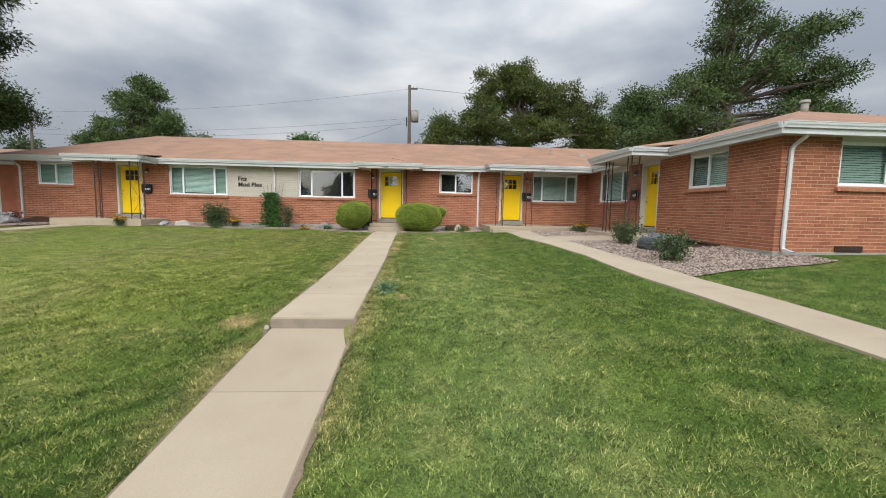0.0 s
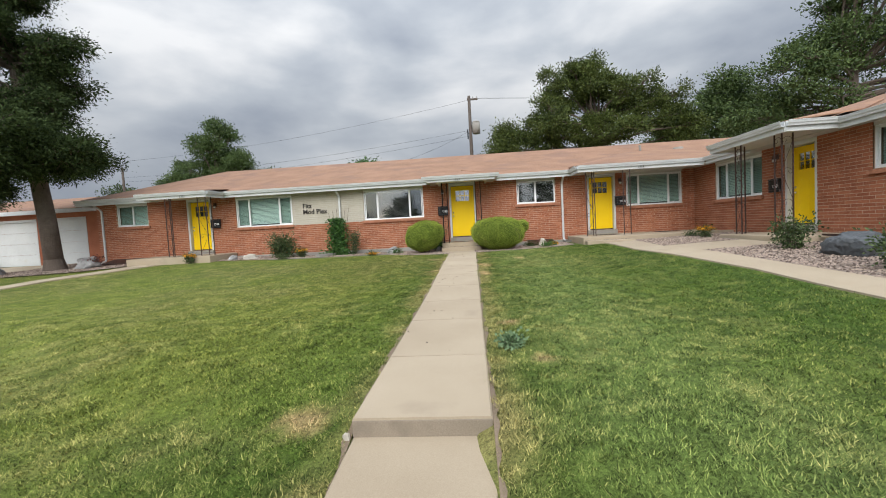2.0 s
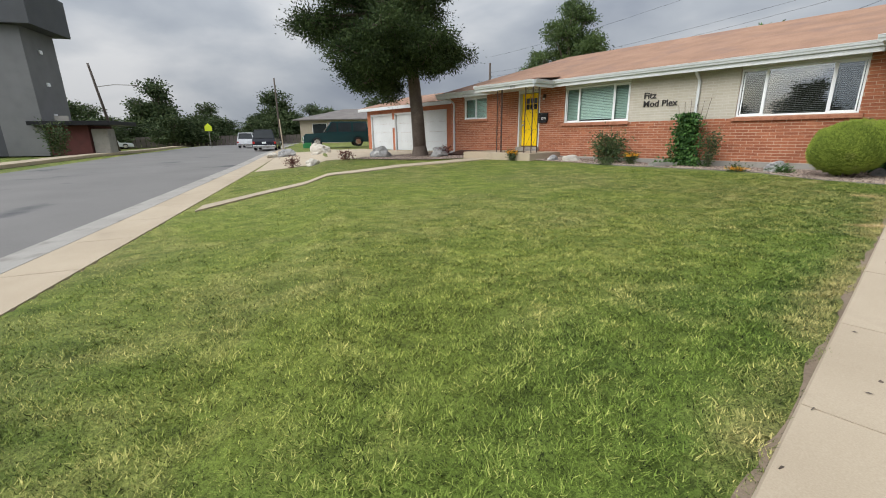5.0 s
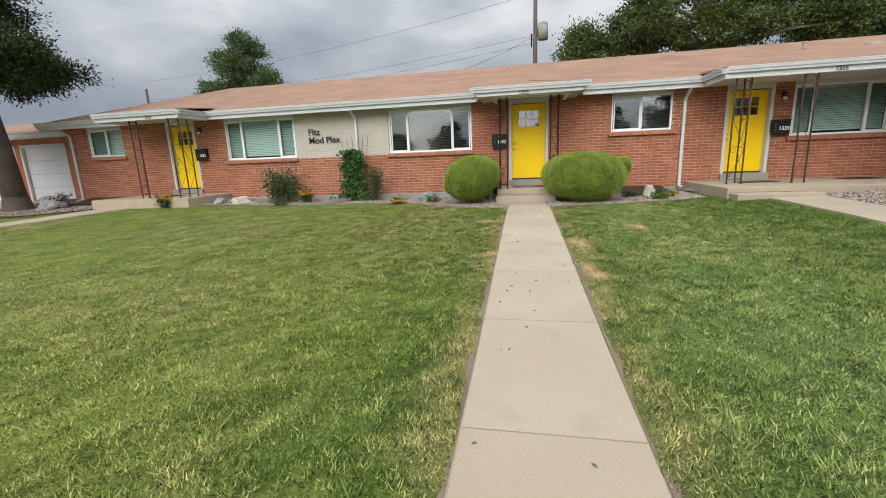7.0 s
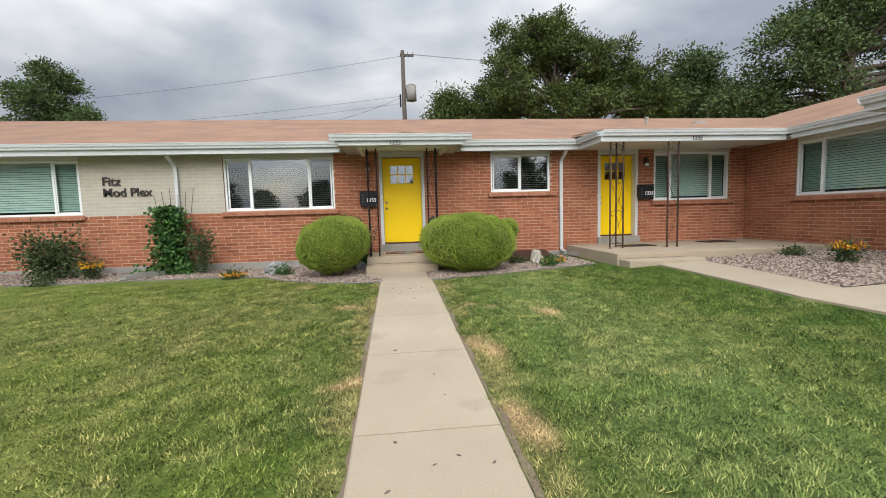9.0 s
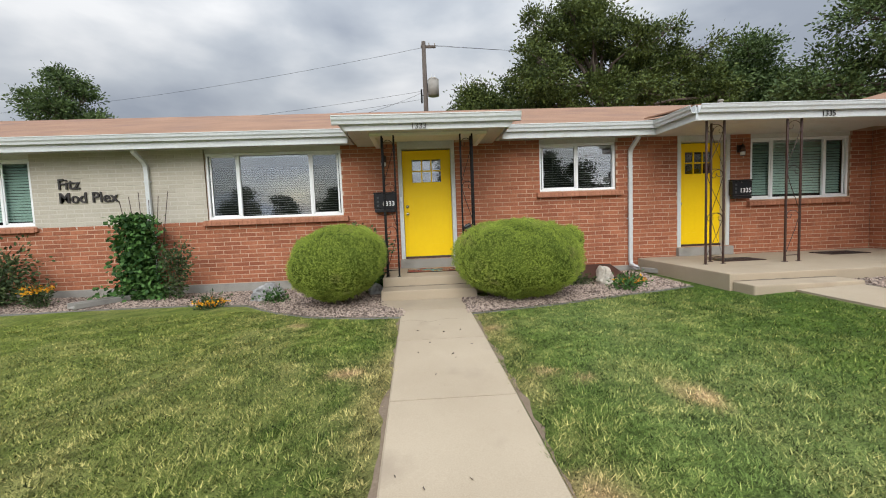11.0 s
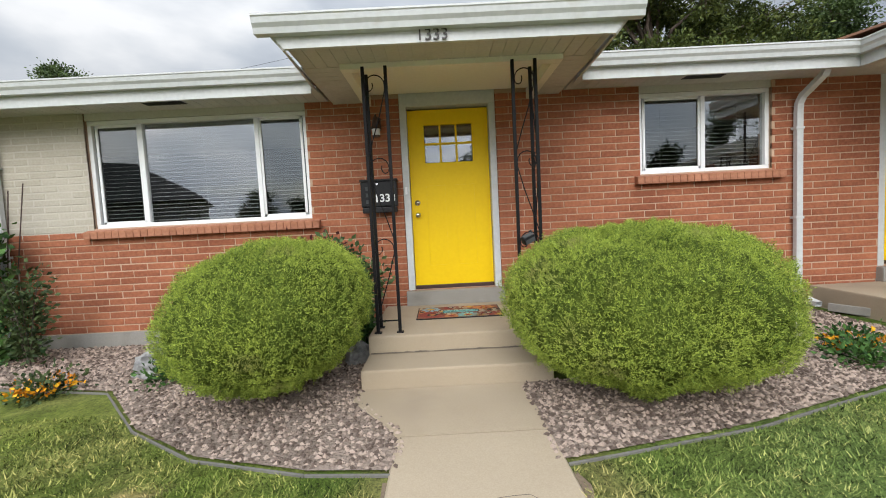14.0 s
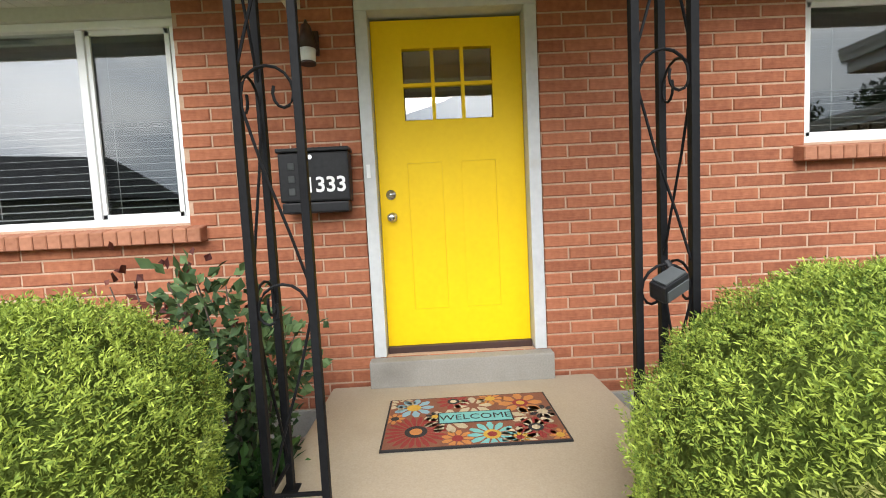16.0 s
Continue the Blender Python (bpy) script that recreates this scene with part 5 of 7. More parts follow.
# ---- shrubs, vine and flowers in the beds ----
def shrub(name, label, at, radius, height, mat, n, leaf, seed, stems=6, top=None, category="shrub", group=""):
    """A small plant: thin stems from one root and leaves along and around them."""
    rng, rnd = np.random.RandomState(seed), random.Random(seed)
    s = thing(name, label, category, (at[0], at[1], gz(*at)), group=group)
    bm = bmesh.new()
    cents, dirs = [], []
    tips = []
    for k in range(stems):
        a = 2 * math.pi * (k + rnd.random() * 0.7) / stems
        r = radius * rnd.uniform(0.35, 0.95)
        tip = Vector((math.cos(a) * r, math.sin(a) * r, height * rnd.uniform(0.65, 1.0)))
        b = tip * 0.5 + Vector((0, 0, height * 0.12))
        tube(bm, [(0, 0, 0), b, tip], 0.008, 5, 0.003, False)
        tips.append(tip)
        u = rng.uniform(0.12, 1.0, n // stems)
        c = np.array([Vector((0, 0, 0)).lerp(b, q * 2) if q < 0.5 else b.lerp(tip, q * 2 - 1) for q in u])
        off = rng.normal(size=c.shape) * radius * 0.24
        cents.append(c + off)
        dirs.append(off + np.array([math.cos(a), math.sin(a), 0.5]) * 0.05 + rng.normal(size=c.shape) * 0.05)
    tagged(part("stemwork", bm, M_BARK, s), kind="stuff")
    c = np.concatenate(cents)
    c[:, 2] = np.maximum(c[:, 2], 0.02)
    leaves("foliage", c, np.concatenate(dirs), leaf, leaf * 0.33, mat, s, seed, kind="stuff")
    if top:
        f = np.repeat(np.array([t[:] for t in tips]), 16, axis=0) + rng.normal(size=(len(tips) * 16, 3)) * np.array([0.035, 0.035, 0.018])
        leaves("blossom", f, rng.normal(size=f.shape) + np.array([0, 0, 0.6]), 0.04, 0.016, top, s, seed + 1, "small bright blossoms", kind="stuff")
    return s


shrub("rose_bush", "loose green rose bush against the brick wall", (-7.30, 19.25), 0.60, 0.86, M_SHRUB, 2800, 0.07, 41, 13)
for k in range(1):
    vine = thing("climbing_vine", "dense green climbing vine below the downspout", "vine", (-5.08, 19.60, gz(-5.08, 19.6)))
    rv = np.random.RandomState(42)
    m = 3400
    u = rv.uniform(0, 1, m)
    wv = 0.38 - 0.10 * u
    c = np.stack([rv.normal(size=m) * wv * 0.5, -0.05 + rv.normal(size=m) * 0.11, u * 1.50], 1)
    sweep = u < 0.18
    c[sweep, 0] *= 1.5
    leaves("foliage", c, np.stack([rv.normal(size=m) * 0.6, -0.6 + rv.normal(size=m) * 0.4, -0.5 + rv.normal(size=m) * 0.4], 1), 0.090, 0.036, M_VINE, vine, 43, kind="stuff")
    for q in range(6):
        bm = bmesh.new()
        tube(bm, [(-0.3 + 0.12 * q, 0.15, 0), (-0.27 + 0.11 * q, 0.18, 0.9), (-0.42 + 0.17 * q, 0.2, 1.75 + 0.07 * (q % 3))], 0.006, 5)
        part("trellis_rod", bm, M_IRON_RUST, vine, "thin rusty trellis rod")
    for q in range(3):
        bm = bmesh.new()
        tube(bm, [(0.03 * q, 0.05, 0), (0.05 - 0.1 * q, 0.0, 0.6), (0.1 * q - 0.1, 0.05, 1.45)], 0.014, 6, 0.005)
        part("vine_stem", bm, M_BARK, vine)
shrub("rose_bush", "slim rose bush with a yellow bloom", (-4.35, 19.35), 0.24, 1.0, M_SHRUB, 900, 0.06, 44, 6)
shrub("rose_bush", "tall leggy green rose bush beside the porch post", (-1.02, 19.28), 0.30, 1.22, M_ROSE, 1300, 0.065, 45, 9)
shrub("rose_bush", "sprawling rose canes with dark red leaves under the window", (-1.55, 19.55), 0.42, 1.12, M_REDLEAF, 260, 0.06, 46, 6)
shrub("low_weeds", "low green weeds at the foot of the rose", (-0.98, 19.15), 0.24, 0.34, M_VINE, 500, 0.07, 47, 6)
for k, (x, y) in enumerate(((-6.45, 19.10), (-10.35, 18.05), (7.2, 15.95))):
    shrub("marigold", "clump of orange marigolds in the gravel", (x, y), 0.24, 0.34, M_SHRUB, 700, 0.05, 50 + k, 15, M_FLOWER, "flower", "marigolds in the beds")
for k, (x, y) in enumerate(((-3.45, 18.55), (3.20, 18.55), (7.35, 17.0), (-2.55, 18.75), (2.5, 18.95), (3.0, 18.25), (-7.0, 18.6))):
    shrub("ground_cover", "low patch of green ground cover in gravel", (x, y), 0.26, 0.10, M_VINE if k % 2 else M_SHRUB, 420, 0.05, 60 + k, 9, M_FLOWER if k in (0, 1) else None, "plant", "ground cover in the beds")
for k, (x, y, r) in enumerate(((6.85, 12.1, 0.38), (6.60, 9.55, 0.40))):
    shrub("rose_bush", "low bushy rose with dull green leaves in gravel", (x, y), r, 0.58, M_SHRUB, 1400, 0.06, 70 + k, 12)
for k, (x, y) in enumerate(((-18.9, 13.2), (-17.7, 15.2), (-14.7, 18.5))):
    shrub("red_barberry", "small dark red barberry bush", (x, y), 0.32, 0.42, M_REDLEAF, 380, 0.07, 80 + k, 10, None, "shrub", "red barberries")


# ---- gravel beds ----
def bed(name, label, outline, lift, pebbles, seed, size=(0.012, 0.026)):
    """A bed on the land: a gravel skin with loose pebbles lying on it."""
    b = thing(name, label, "gravel bed", kind="structure")
    pts = [Vector((x, y)) for x, y in outline]
    x0, x1, y0, y1 = min(p.x for p in pts), max(p.x for p in pts), min(p.y for p in pts), max(p.y for p in pts)

    def inside(X, Y):
        res = np.zeros(X.shape, bool)
        j = len(pts) - 1
        for i in range(len(pts)):
            a, c = pts[i], pts[j]
            if a.y != c.y:
                res ^= ((a.y > Y) != (c.y > Y)) & (X < (c.x - a.x) * (Y - a.y) / (c.y - a.y) + a.x)
            j = i
        return res
    bm = bmesh.new()
    f = bm.faces.new([bm.verts.new((p.x, p.y, 0)) for p in pts])
    for ax, lo, hi in ((0, x0, x1), (1, y0, y1)):
        k = lo + 0.4
        while k < hi:
            co, no = ((k, 0, 0), (1, 0, 0)) if ax == 0 else ((0, k, 0), (0, 1, 0))
            bmesh.ops.bisect_plane(bm, geom=bm.verts[:] + bm.edges[:] + bm.faces[:], plane_co=co, plane_no=no)
            k += 0.4
    for v in bm.verts:
        v.co.z = gz(v.co.x, v.co.y) + lift
    part("gravel_skin", bm, M_GRAVELBED, b, "", True)
    rng = np.random.RandomState(seed)
    X, Y = rng.uniform(x0, x1, pebbles * 3), rng.uniform(y0, y1, pebbles * 3)
    ok = inside(X, Y)
    X, Y = X[ok][:pebbles], Y[ok][:pebbles]
    n = len(X)
    Z = ground_z(X, Y) + lift + 0.004
    octa = np.array(((1, 0, 0), (0, 1, 0), (-1, 0, 0), (0, -1, 0), (0, 0, 0.7), (0, 0, -0.7)), float)
    tri = np.array(((0, 1, 4), (1, 2, 4), (2, 3, 4), (3, 0, 4), (1, 0, 5), (2, 1, 5), (3, 2, 5), (0, 3, 5)))
    s = rng.uniform(size[0], size[1], n)
    v = octa[None] * (s[:, None] * np.ones((n, 6)))[:, :, None] * rng.uniform(0.6, 1.3, (n, 6, 1))
    a = rng.uniform(0, 6.28, n)
    ca, sa = np.cos(a)[:, None], np.sin(a)[:, None]
    v = np.stack([v[..., 0] * ca - v[..., 1] * sa, v[..., 0] * sa + v[..., 1] * ca, v[..., 2]], -1) + np.stack([X, Y, Z], -1)[:, None, :]
    ob = new("pebbles", raw_mesh("pebbles", v.reshape(-1, 3), (tri[None] + 6 * np.arange(n)[:, None, None]).reshape(-1, 3), M_PEBBLE))
    ob.parent = b
    tagged(ob, "loose pinkish-grey gravel", kind="stuff")
    return b


bed("bed_left", "pinkish-grey gravel bed along the front wall", [(-9.6, 19.92), (-9.6, 18.35), (-7.6, 18.55), (-5.6, 18.75), (-4.0, 18.75), (-2.9, 18.55), (-2.2, 17.85), (-1.6, 17.48), (-0.9, 17.28), (-0.42, 17.24), (-0.42, 17.6), (-0.78, 18.1), (-0.78, 18.28), (-0.79, 18.28), (-0.74, 19.92)], 0.012, 15000, 5, (0.010, 0.022))
bed("bed_right", "pinkish-grey gravel bed beside the front steps", [(0.40, 18.28), (0.40, 17.25), (0.9, 17.35), (1.6, 17.5), (2.8, 17.9), (3.9, 18.05), (3.94, 19.92), (0.84, 19.92), (0.84, 18.28)], 0.012, 13000, 6, (0.010, 0.022))
bed("bed_corner", "gravel bed in the corner below the wing windows", [(5.36, 14.44), (7.3, 14.44), (7.3, 15.55), (8.9, 15.55), (8.9, 17.47), (5.68, 17.47), (5.58, 16.6)], 0.022, 4500, 7, (0.014, 0.028))
bed("bed_wing", "gravel bed with boulders along the wing", [(6.02, 8.0), (7.0, 8.35), (8.9, 8.6), (9.6, 8.85), (9.6, 9.66), (8.92, 9.66), (8.92, 12.72), (7.3, 12.72), (7.3, 12.97), (5.58, 12.97), (5.83, 10.6)], 0.022, 6500, 8, (0.014, 0.030))
bed("bed_tree", "bare gravel bed under the juniper", [(-18.2, 15.6), (-15.0, 16.6), (-13.1, 17.9), (-13.1, 19.9), (-15.8, 19.9), (-15.9, 21.3), (-18.1, 21.3)], 0.03, 5000, 9, (0.014, 0.030))


# thin concrete edging round the beds by the steps
def edging(name, pts):
    e = thing(name, "thin grey edging strip round a gravel bed", "edging", kind="structure")
    for (xa, ya), (xb, yb) in zip(pts[:-1], pts[1:]):
        d = Vector((xb - xa, yb - ya))
        L, a = d.length, math.degrees(math.atan2(d.y, d.x))
        bm = bmesh.new()
        soft_box(bm, 0.002, L - 0.002, -0.006, 0.006, -0.08, 0.016, 0.003)
        ob = part("edging_strip", bm, M_EDGE, e)
        ob.matrix_basis = pose(xa, ya, gz(xa, ya), 0, -math.degrees(math.atan2(gz(xb, yb) - gz(xa, ya), L)), a)


edging("edging_left", [(-7.6, 18.52), (-5.6, 18.72), (-4.0, 18.72), (-2.9, 18.5), (-2.2, 17.82), (-1.6, 17.44), (-0.9, 17.24), (-0.44, 17.20)])
edging("edging_right", [(0.44, 17.21), (0.9, 17.3), (1.6, 17.45), (2.8, 17.85), (3.9, 18.0)])

# splash troughs below the downspouts
for x, y0, y1, dx in ((-5.15, 19.75, 18.75, -0.55), (4.05, 19.6, 18.6, 0.45)):
    tr = thing("splash_trough", "long grey concrete splash trough on gravel", "trough", (x, y0, gz(x, y0) + 0.02), turn=math.degrees(math.atan2(y1 - y0, dx)))
    for nm, lim in (("floor", (0, 1.1, -0.09, 0.09, 0, 0.03)), ("side", (0, 1.1, -0.12, -0.092, 0, 0.085)), ("side", (0, 1.1, 0.092, 0.12, 0, 0.085))):
        bm = bmesh.new()
        soft_box(bm, *lim, 0.006)
        part(nm, bm, M_CONCRETE_GREY, tr)


# ---- boulders ----
def boulder(label, at, size, mat, seed, lift=0.0):
    bm = bmesh.new()
    bmesh.ops.create_icosphere(bm, subdivisions=4, radius=1)
    off = Vector((seed * 3.1, seed * 1.7, 0))
    for v in bm.verts:
        n1 = noise.noise(v.co * 1.1 + off)
        n2 = noise.cell(v.co * 1.6 + off)
        n3 = noise.noise(v.co * 5 + off)
        k = 1 + 0.34 * n1 + 0.14 * n2 + 0.06 * n3
        v.co = Vector((v.co.x * size[0] * k, v.co.y * size[1] * k, max(-0.35, v.co.z) * size[2] * k))
    ob = part("boulder", bm, mat, None)
    ob.matrix_world = pose(at[0], at[1], gz(*at) + size[2] * 0.28 + lift, 0, 0, seed * 41)
    return tagged(ob, label, "rock", "boulders in the beds")


boulder("small blue-grey stone on gravel near a hedge", (-2.75, 19.0), (0.26, 0.17, 0.19), M_ROCK, 1)
boulder("pale tan stone on gravel beside a hedge", (2.98, 18.95), (0.21, 0.15, 0.22), M_ROCK_TAN, 2)
boulder("large dark slate boulder in the gravel by the wing", (7.15, 10.95), (0.50, 0.33, 0.33), M_ROCK_DARK, 3)
boulder("grey boulder at the foot of the juniper", (-15.05, 18.55), (0.50, 0.36, 0.34), M_ROCK, 4)
boulder("grey boulder beside the juniper trunk", (-17.6, 17.0), (0.48, 0.34, 0.36), M_ROCK, 5)
boulder("low pale stones in the bed below a window", (-8.5, 18.95), (0.34, 0.2, 0.15), M_ROCK_TAN, 6)
boulder("low grey stones in the bed below a window", (-9.1, 18.8), (0.24, 0.18, 0.13), M_ROCK, 7)
boulder("white boulder at the edge of the driveway", (-18.4, 13.9), (0.42, 0.26, 0.22), M_ROCK_TAN, 8)
boulder("large pale boulder beside the parked truck", (-25.2, 17.4), (0.75, 0.45, 0.48), M_ROCK_TAN, 9)
boulder("pale boulder near the street end of the driveway", (-27.5, 16.2), (0.50, 0.36, 0.36), M_ROCK, 10)
boulder("pale boulder near the street end of the driveway", (-28.3, 15.6), (0.36, 0.28, 0.24), M_ROCK_TAN, 11)
boulder("small grey stone beside the rose at the porch", (-0.95, 18.98), (0.14, 0.12, 0.13), M_ROCK, 12)

# ---- lawn: mown blades in leaning tufts ----
rg = np.random.RandomState(77)
N_G = 1650000
Y = 1.5 + 16.6 * rg.uniform(size=N_G) ** 1.1
X = np.where(rg.uniform(size=N_G) < 0.80, rg.normal(0.0, 2.9, N_G), rg.uniform(-17.4, 14.0, N_G))
walk_c = 0.075 - 0.0075 * (Y - 5.5)
edge_l = np.interp(X, (-9.6, -7.6, -5.6, -4.0, -2.9, -2.2, -1.6, -0.9, -0.44, 0.44, 0.9, 1.6, 2.8, 3.9, 4.1, 6.2), (18.3, 18.5, 18.7, 18.7, 18.48, 17.8, 17.42, 17.22, 17.2, 17.2, 17.3, 17.45, 17.85, 18.0, 17.08, 17.0))
path_r = np.interp(Y, (3.8, 4.2, 6.5, 8.8, 10.5, 12.5, 14.2, 17.1), (5.1, 5.16, 5.2, 5.13, 5.12, 4.85, 4.52, 4.68))
path_l = np.interp(Y, (7.7, 9.6, 12.1, 14.8, 17.7), (-10.5, -11.6, -12.6, -12.7, -12.0))
ragged = 0.05 * field(Y, Y * 0 + np.sign(X), 0.35, 1) + 0.04 * field(Y, Y * 0 + 5 + np.sign(X), 0.11, 2)
keep = (np.abs(X - walk_c) > 0.475 + ragged) & (Y < edge_l) & (street_s(X, Y) > -0.12)
keep &= (X < path_r - 0.02) | ((X > path_r + 0.90) & (Y < np.interp(X, (6.3, 7.0, 8.9, 9.6, 14.0), (8.15, 8.3, 8.55, 8.8, 9.4))))
keep &= (X > path_l + 0.05) | (Y < 7.6) | ((X < path_l - 0.66) & (Y < np.interp(X, (-18.2, -15.0, -13.1), (15.5, 16.5, 17.8))))
bare = sum(np.exp(-(((X - sx) ** 2 + (Y - sy) ** 2) / sr ** 2)) for sx, sy, sr in DRY_SPOTS)
keep &= rg.uniform(size=N_G) > 0.55 * np.clip(bare, 0, 1)
X, Y = X[keep], Y[keep]
n = len(X)
Z = ground_z(X, Y) - 0.004
middle, tuft = field(X, Y, 0.42, 4), field(X, Y, 0.09, 8)
clump = field(X, Y, 0.05, 9)
h = rg.uniform(0.011, 0.028, n) * (1 + 0.20 * middle + 0.30 * tuft + 0.45 * clump)
# tufts lean together, each blade a little its own way
a = 1.2 * np.pi * field(X, Y, 0.10, 6) + rg.normal(size=n) * 1.8
lean = rg.uniform(0.5, 1.9, n) * h
far_off = np.hypot(X - 0.2, np.minimum(Y - 2.0, 6.0))
w = rg.uniform(0.0018, 0.0040, n) * (1 + 0.05 * far_off)
dx, dy = np.cos(a), np.sin(a)
b0 = np.stack([X - dy * w, Y + dx * w, Z], 1)
b1 = np.stack([X + dy * w, Y - dx * w, Z], 1)
tp = np.stack([X + dx * lean, Y + dy * lean, Z + h], 1)
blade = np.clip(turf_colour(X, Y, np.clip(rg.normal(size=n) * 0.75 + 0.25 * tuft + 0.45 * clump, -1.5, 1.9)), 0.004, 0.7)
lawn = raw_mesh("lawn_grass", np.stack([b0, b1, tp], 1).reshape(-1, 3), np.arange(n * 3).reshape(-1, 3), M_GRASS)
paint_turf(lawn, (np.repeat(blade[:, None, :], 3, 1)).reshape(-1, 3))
tagged(new("lawn_grass", lawn), "short mown green grass with pale and dry patches", "grass", kind="stuff")


# ---- porch posts of wrought iron ----
def iron_post(name, label, at, turn, height, corner=True, mat=None, arm=0.19):
    """Square bars in an L (or in a row), tied by scrollwork, on small feet."""
    mat = mat or M_IRON
    p = thing(name, label, "porch post", at, group="wrought-iron porch posts", turn=turn)
    spots = [(0, 0), (arm, 0), (0, arm)] if corner else [(0, 0), (arm, 0)]
    for x, y in spots:
        bm = bmesh.new()
        soft_box(bm, x - 0.0135, x + 0.0135, y - 0.0135, y + 0.0135, 0.0, height, 0.003)
        bar = part("bar", bm, mat, p)
        bm = bmesh.new()
        soft_box(bm, x - 0.03, x + 0.03, y - 0.03, y + 0.03, 0, 0.008, 0.002)
        part("foot_plate", bm, mat, bar)
    for k, (x, y) in enumerate(spots[1:]):
        ux, uy = x / arm, y / arm
        for z in (0.10,):
            bm = bmesh.new()
            soft_box(bm, min(0, x) - 0.006, max(0, x) + 0.006, min(0, y) - 0.006, max(0, y) + 0.006, z, z + 0.012, 0.002)
            part("tie", bm, mat, p)
        bm = bmesh.new()
        # long bars that cross from upright to upright, each arching over into a hook
        n_seg = 3
        seg = (height - 0.20) / n_seg
        for i in range(n_seg):
            z0 = 0.14 + seg * i
            flip = (i + k) % 2
            pts = [(0.06, z0), (0.30, z0 + seg * 0.22), (0.66, z0 + seg * 0.52), (0.93, z0 + seg * 0.80)]
            cz, ru, rz2 = z0 + seg * 0.86, 0.43, 0.085
            pts += [(0.5 + ru * math.cos(q), cz + rz2 * math.sin(q)) for q in (math.pi * j / 8 for j in range(9))]
            pts += [(0.07 + 0.17 - 0.17 * math.cos(q), cz - 0.045 * math.sin(q)) for q in (math.pi * j / 6 for j in range(1, 8))]
            tube(bm, [(ux * arm * (1 - u if flip else u), uy * arm * (1 - u if flip else u), z) for u, z in pts], 0.0050, 6)
        part("scrollwork", bm, mat, p, "curled iron scrollwork")
    return p


H3 = 2.69 - 0.435
iron_post("porch_post", "black wrought-iron corner post with scrollwork on the porch", (-0.725, 18.76, 0.435), 0, H3)
iron_post("porch_post", "black wrought-iron corner post with scrollwork on the porch", (0.715, 18.76, 0.435), 90, H3)
iron_post("porch_post", "dark brown wrought-iron corner post with curled scrollwork", (4.80, 18.58, 0.43), 90, 2.77 - 0.43, True, M_IRON_RUST, 0.30)
iron_post("porch_post", "slim dark brown wrought-iron post of two bars", (5.76, 18.46, 0.43), 0, 2.77 - 0.43, False, M_IRON_RUST, 0.24)
iron_post("porch_post", "dark brown wrought-iron corner post with curled scrollwork", (7.62, 15.18, 0.42), -90, 2.785 - 0.42, True, M_IRON_RUST, 0.24)
iron_post("porch_post", "dark brown wrought-iron corner post with curled scrollwork", (7.62, 13.45, 0.42), 0, 2.785 - 0.42, True, M_IRON_RUST, 0.24)
iron_post("porch_post", "dark brown wrought-iron corner post with curled scrollwork", (-9.88, 18.52, 0.44), 90, 2.755 - 0.44, True, M_IRON_RUST, 0.33)
iron_post("porch_post", "rusty brown wrought-iron corner post with curled scrollwork", (-11.55, 18.52, 0.44), 0, 2.755 - 0.44, True, M_IRON_RUST, 0.24)

# solar spotlight clipped to a post
sl = thing("spotlight", "small black solar spotlight clamped to a porch post", "lamp", (0.575, 18.735, 1.205))
sl.matrix_world = pose(0.575, 18.735, 1.205, 18, -22, 18)
bm = bmesh.new()
soft_box(bm, -0.055, 0.055, -0.075, -0.015, -0.034, 0.03, 0.010)
part("housing", bm, M_BLACK, sl)
bm = bmesh.new()
soft_box(bm, -0.046, 0.046, -0.079, -0.074, -0.028, 0.012, 0.002)
part("lens", bm, M_ROOM, sl, "dark plastic lens")
bm = bmesh.new()
soft_box(bm, -0.045, 0.045, -0.07, -0.02, 0.031, 0.038, 0.003)
part("solar_panel", bm, M_ROOM, sl)
bm = bmesh.new()
tube(bm, [(0.06, -0.04, 0), (0.07, 0.0, 0.0), (0.075, 0.025, 0.02)], 0.012, 8)
part("clamp", bm, M_BLACK, sl)


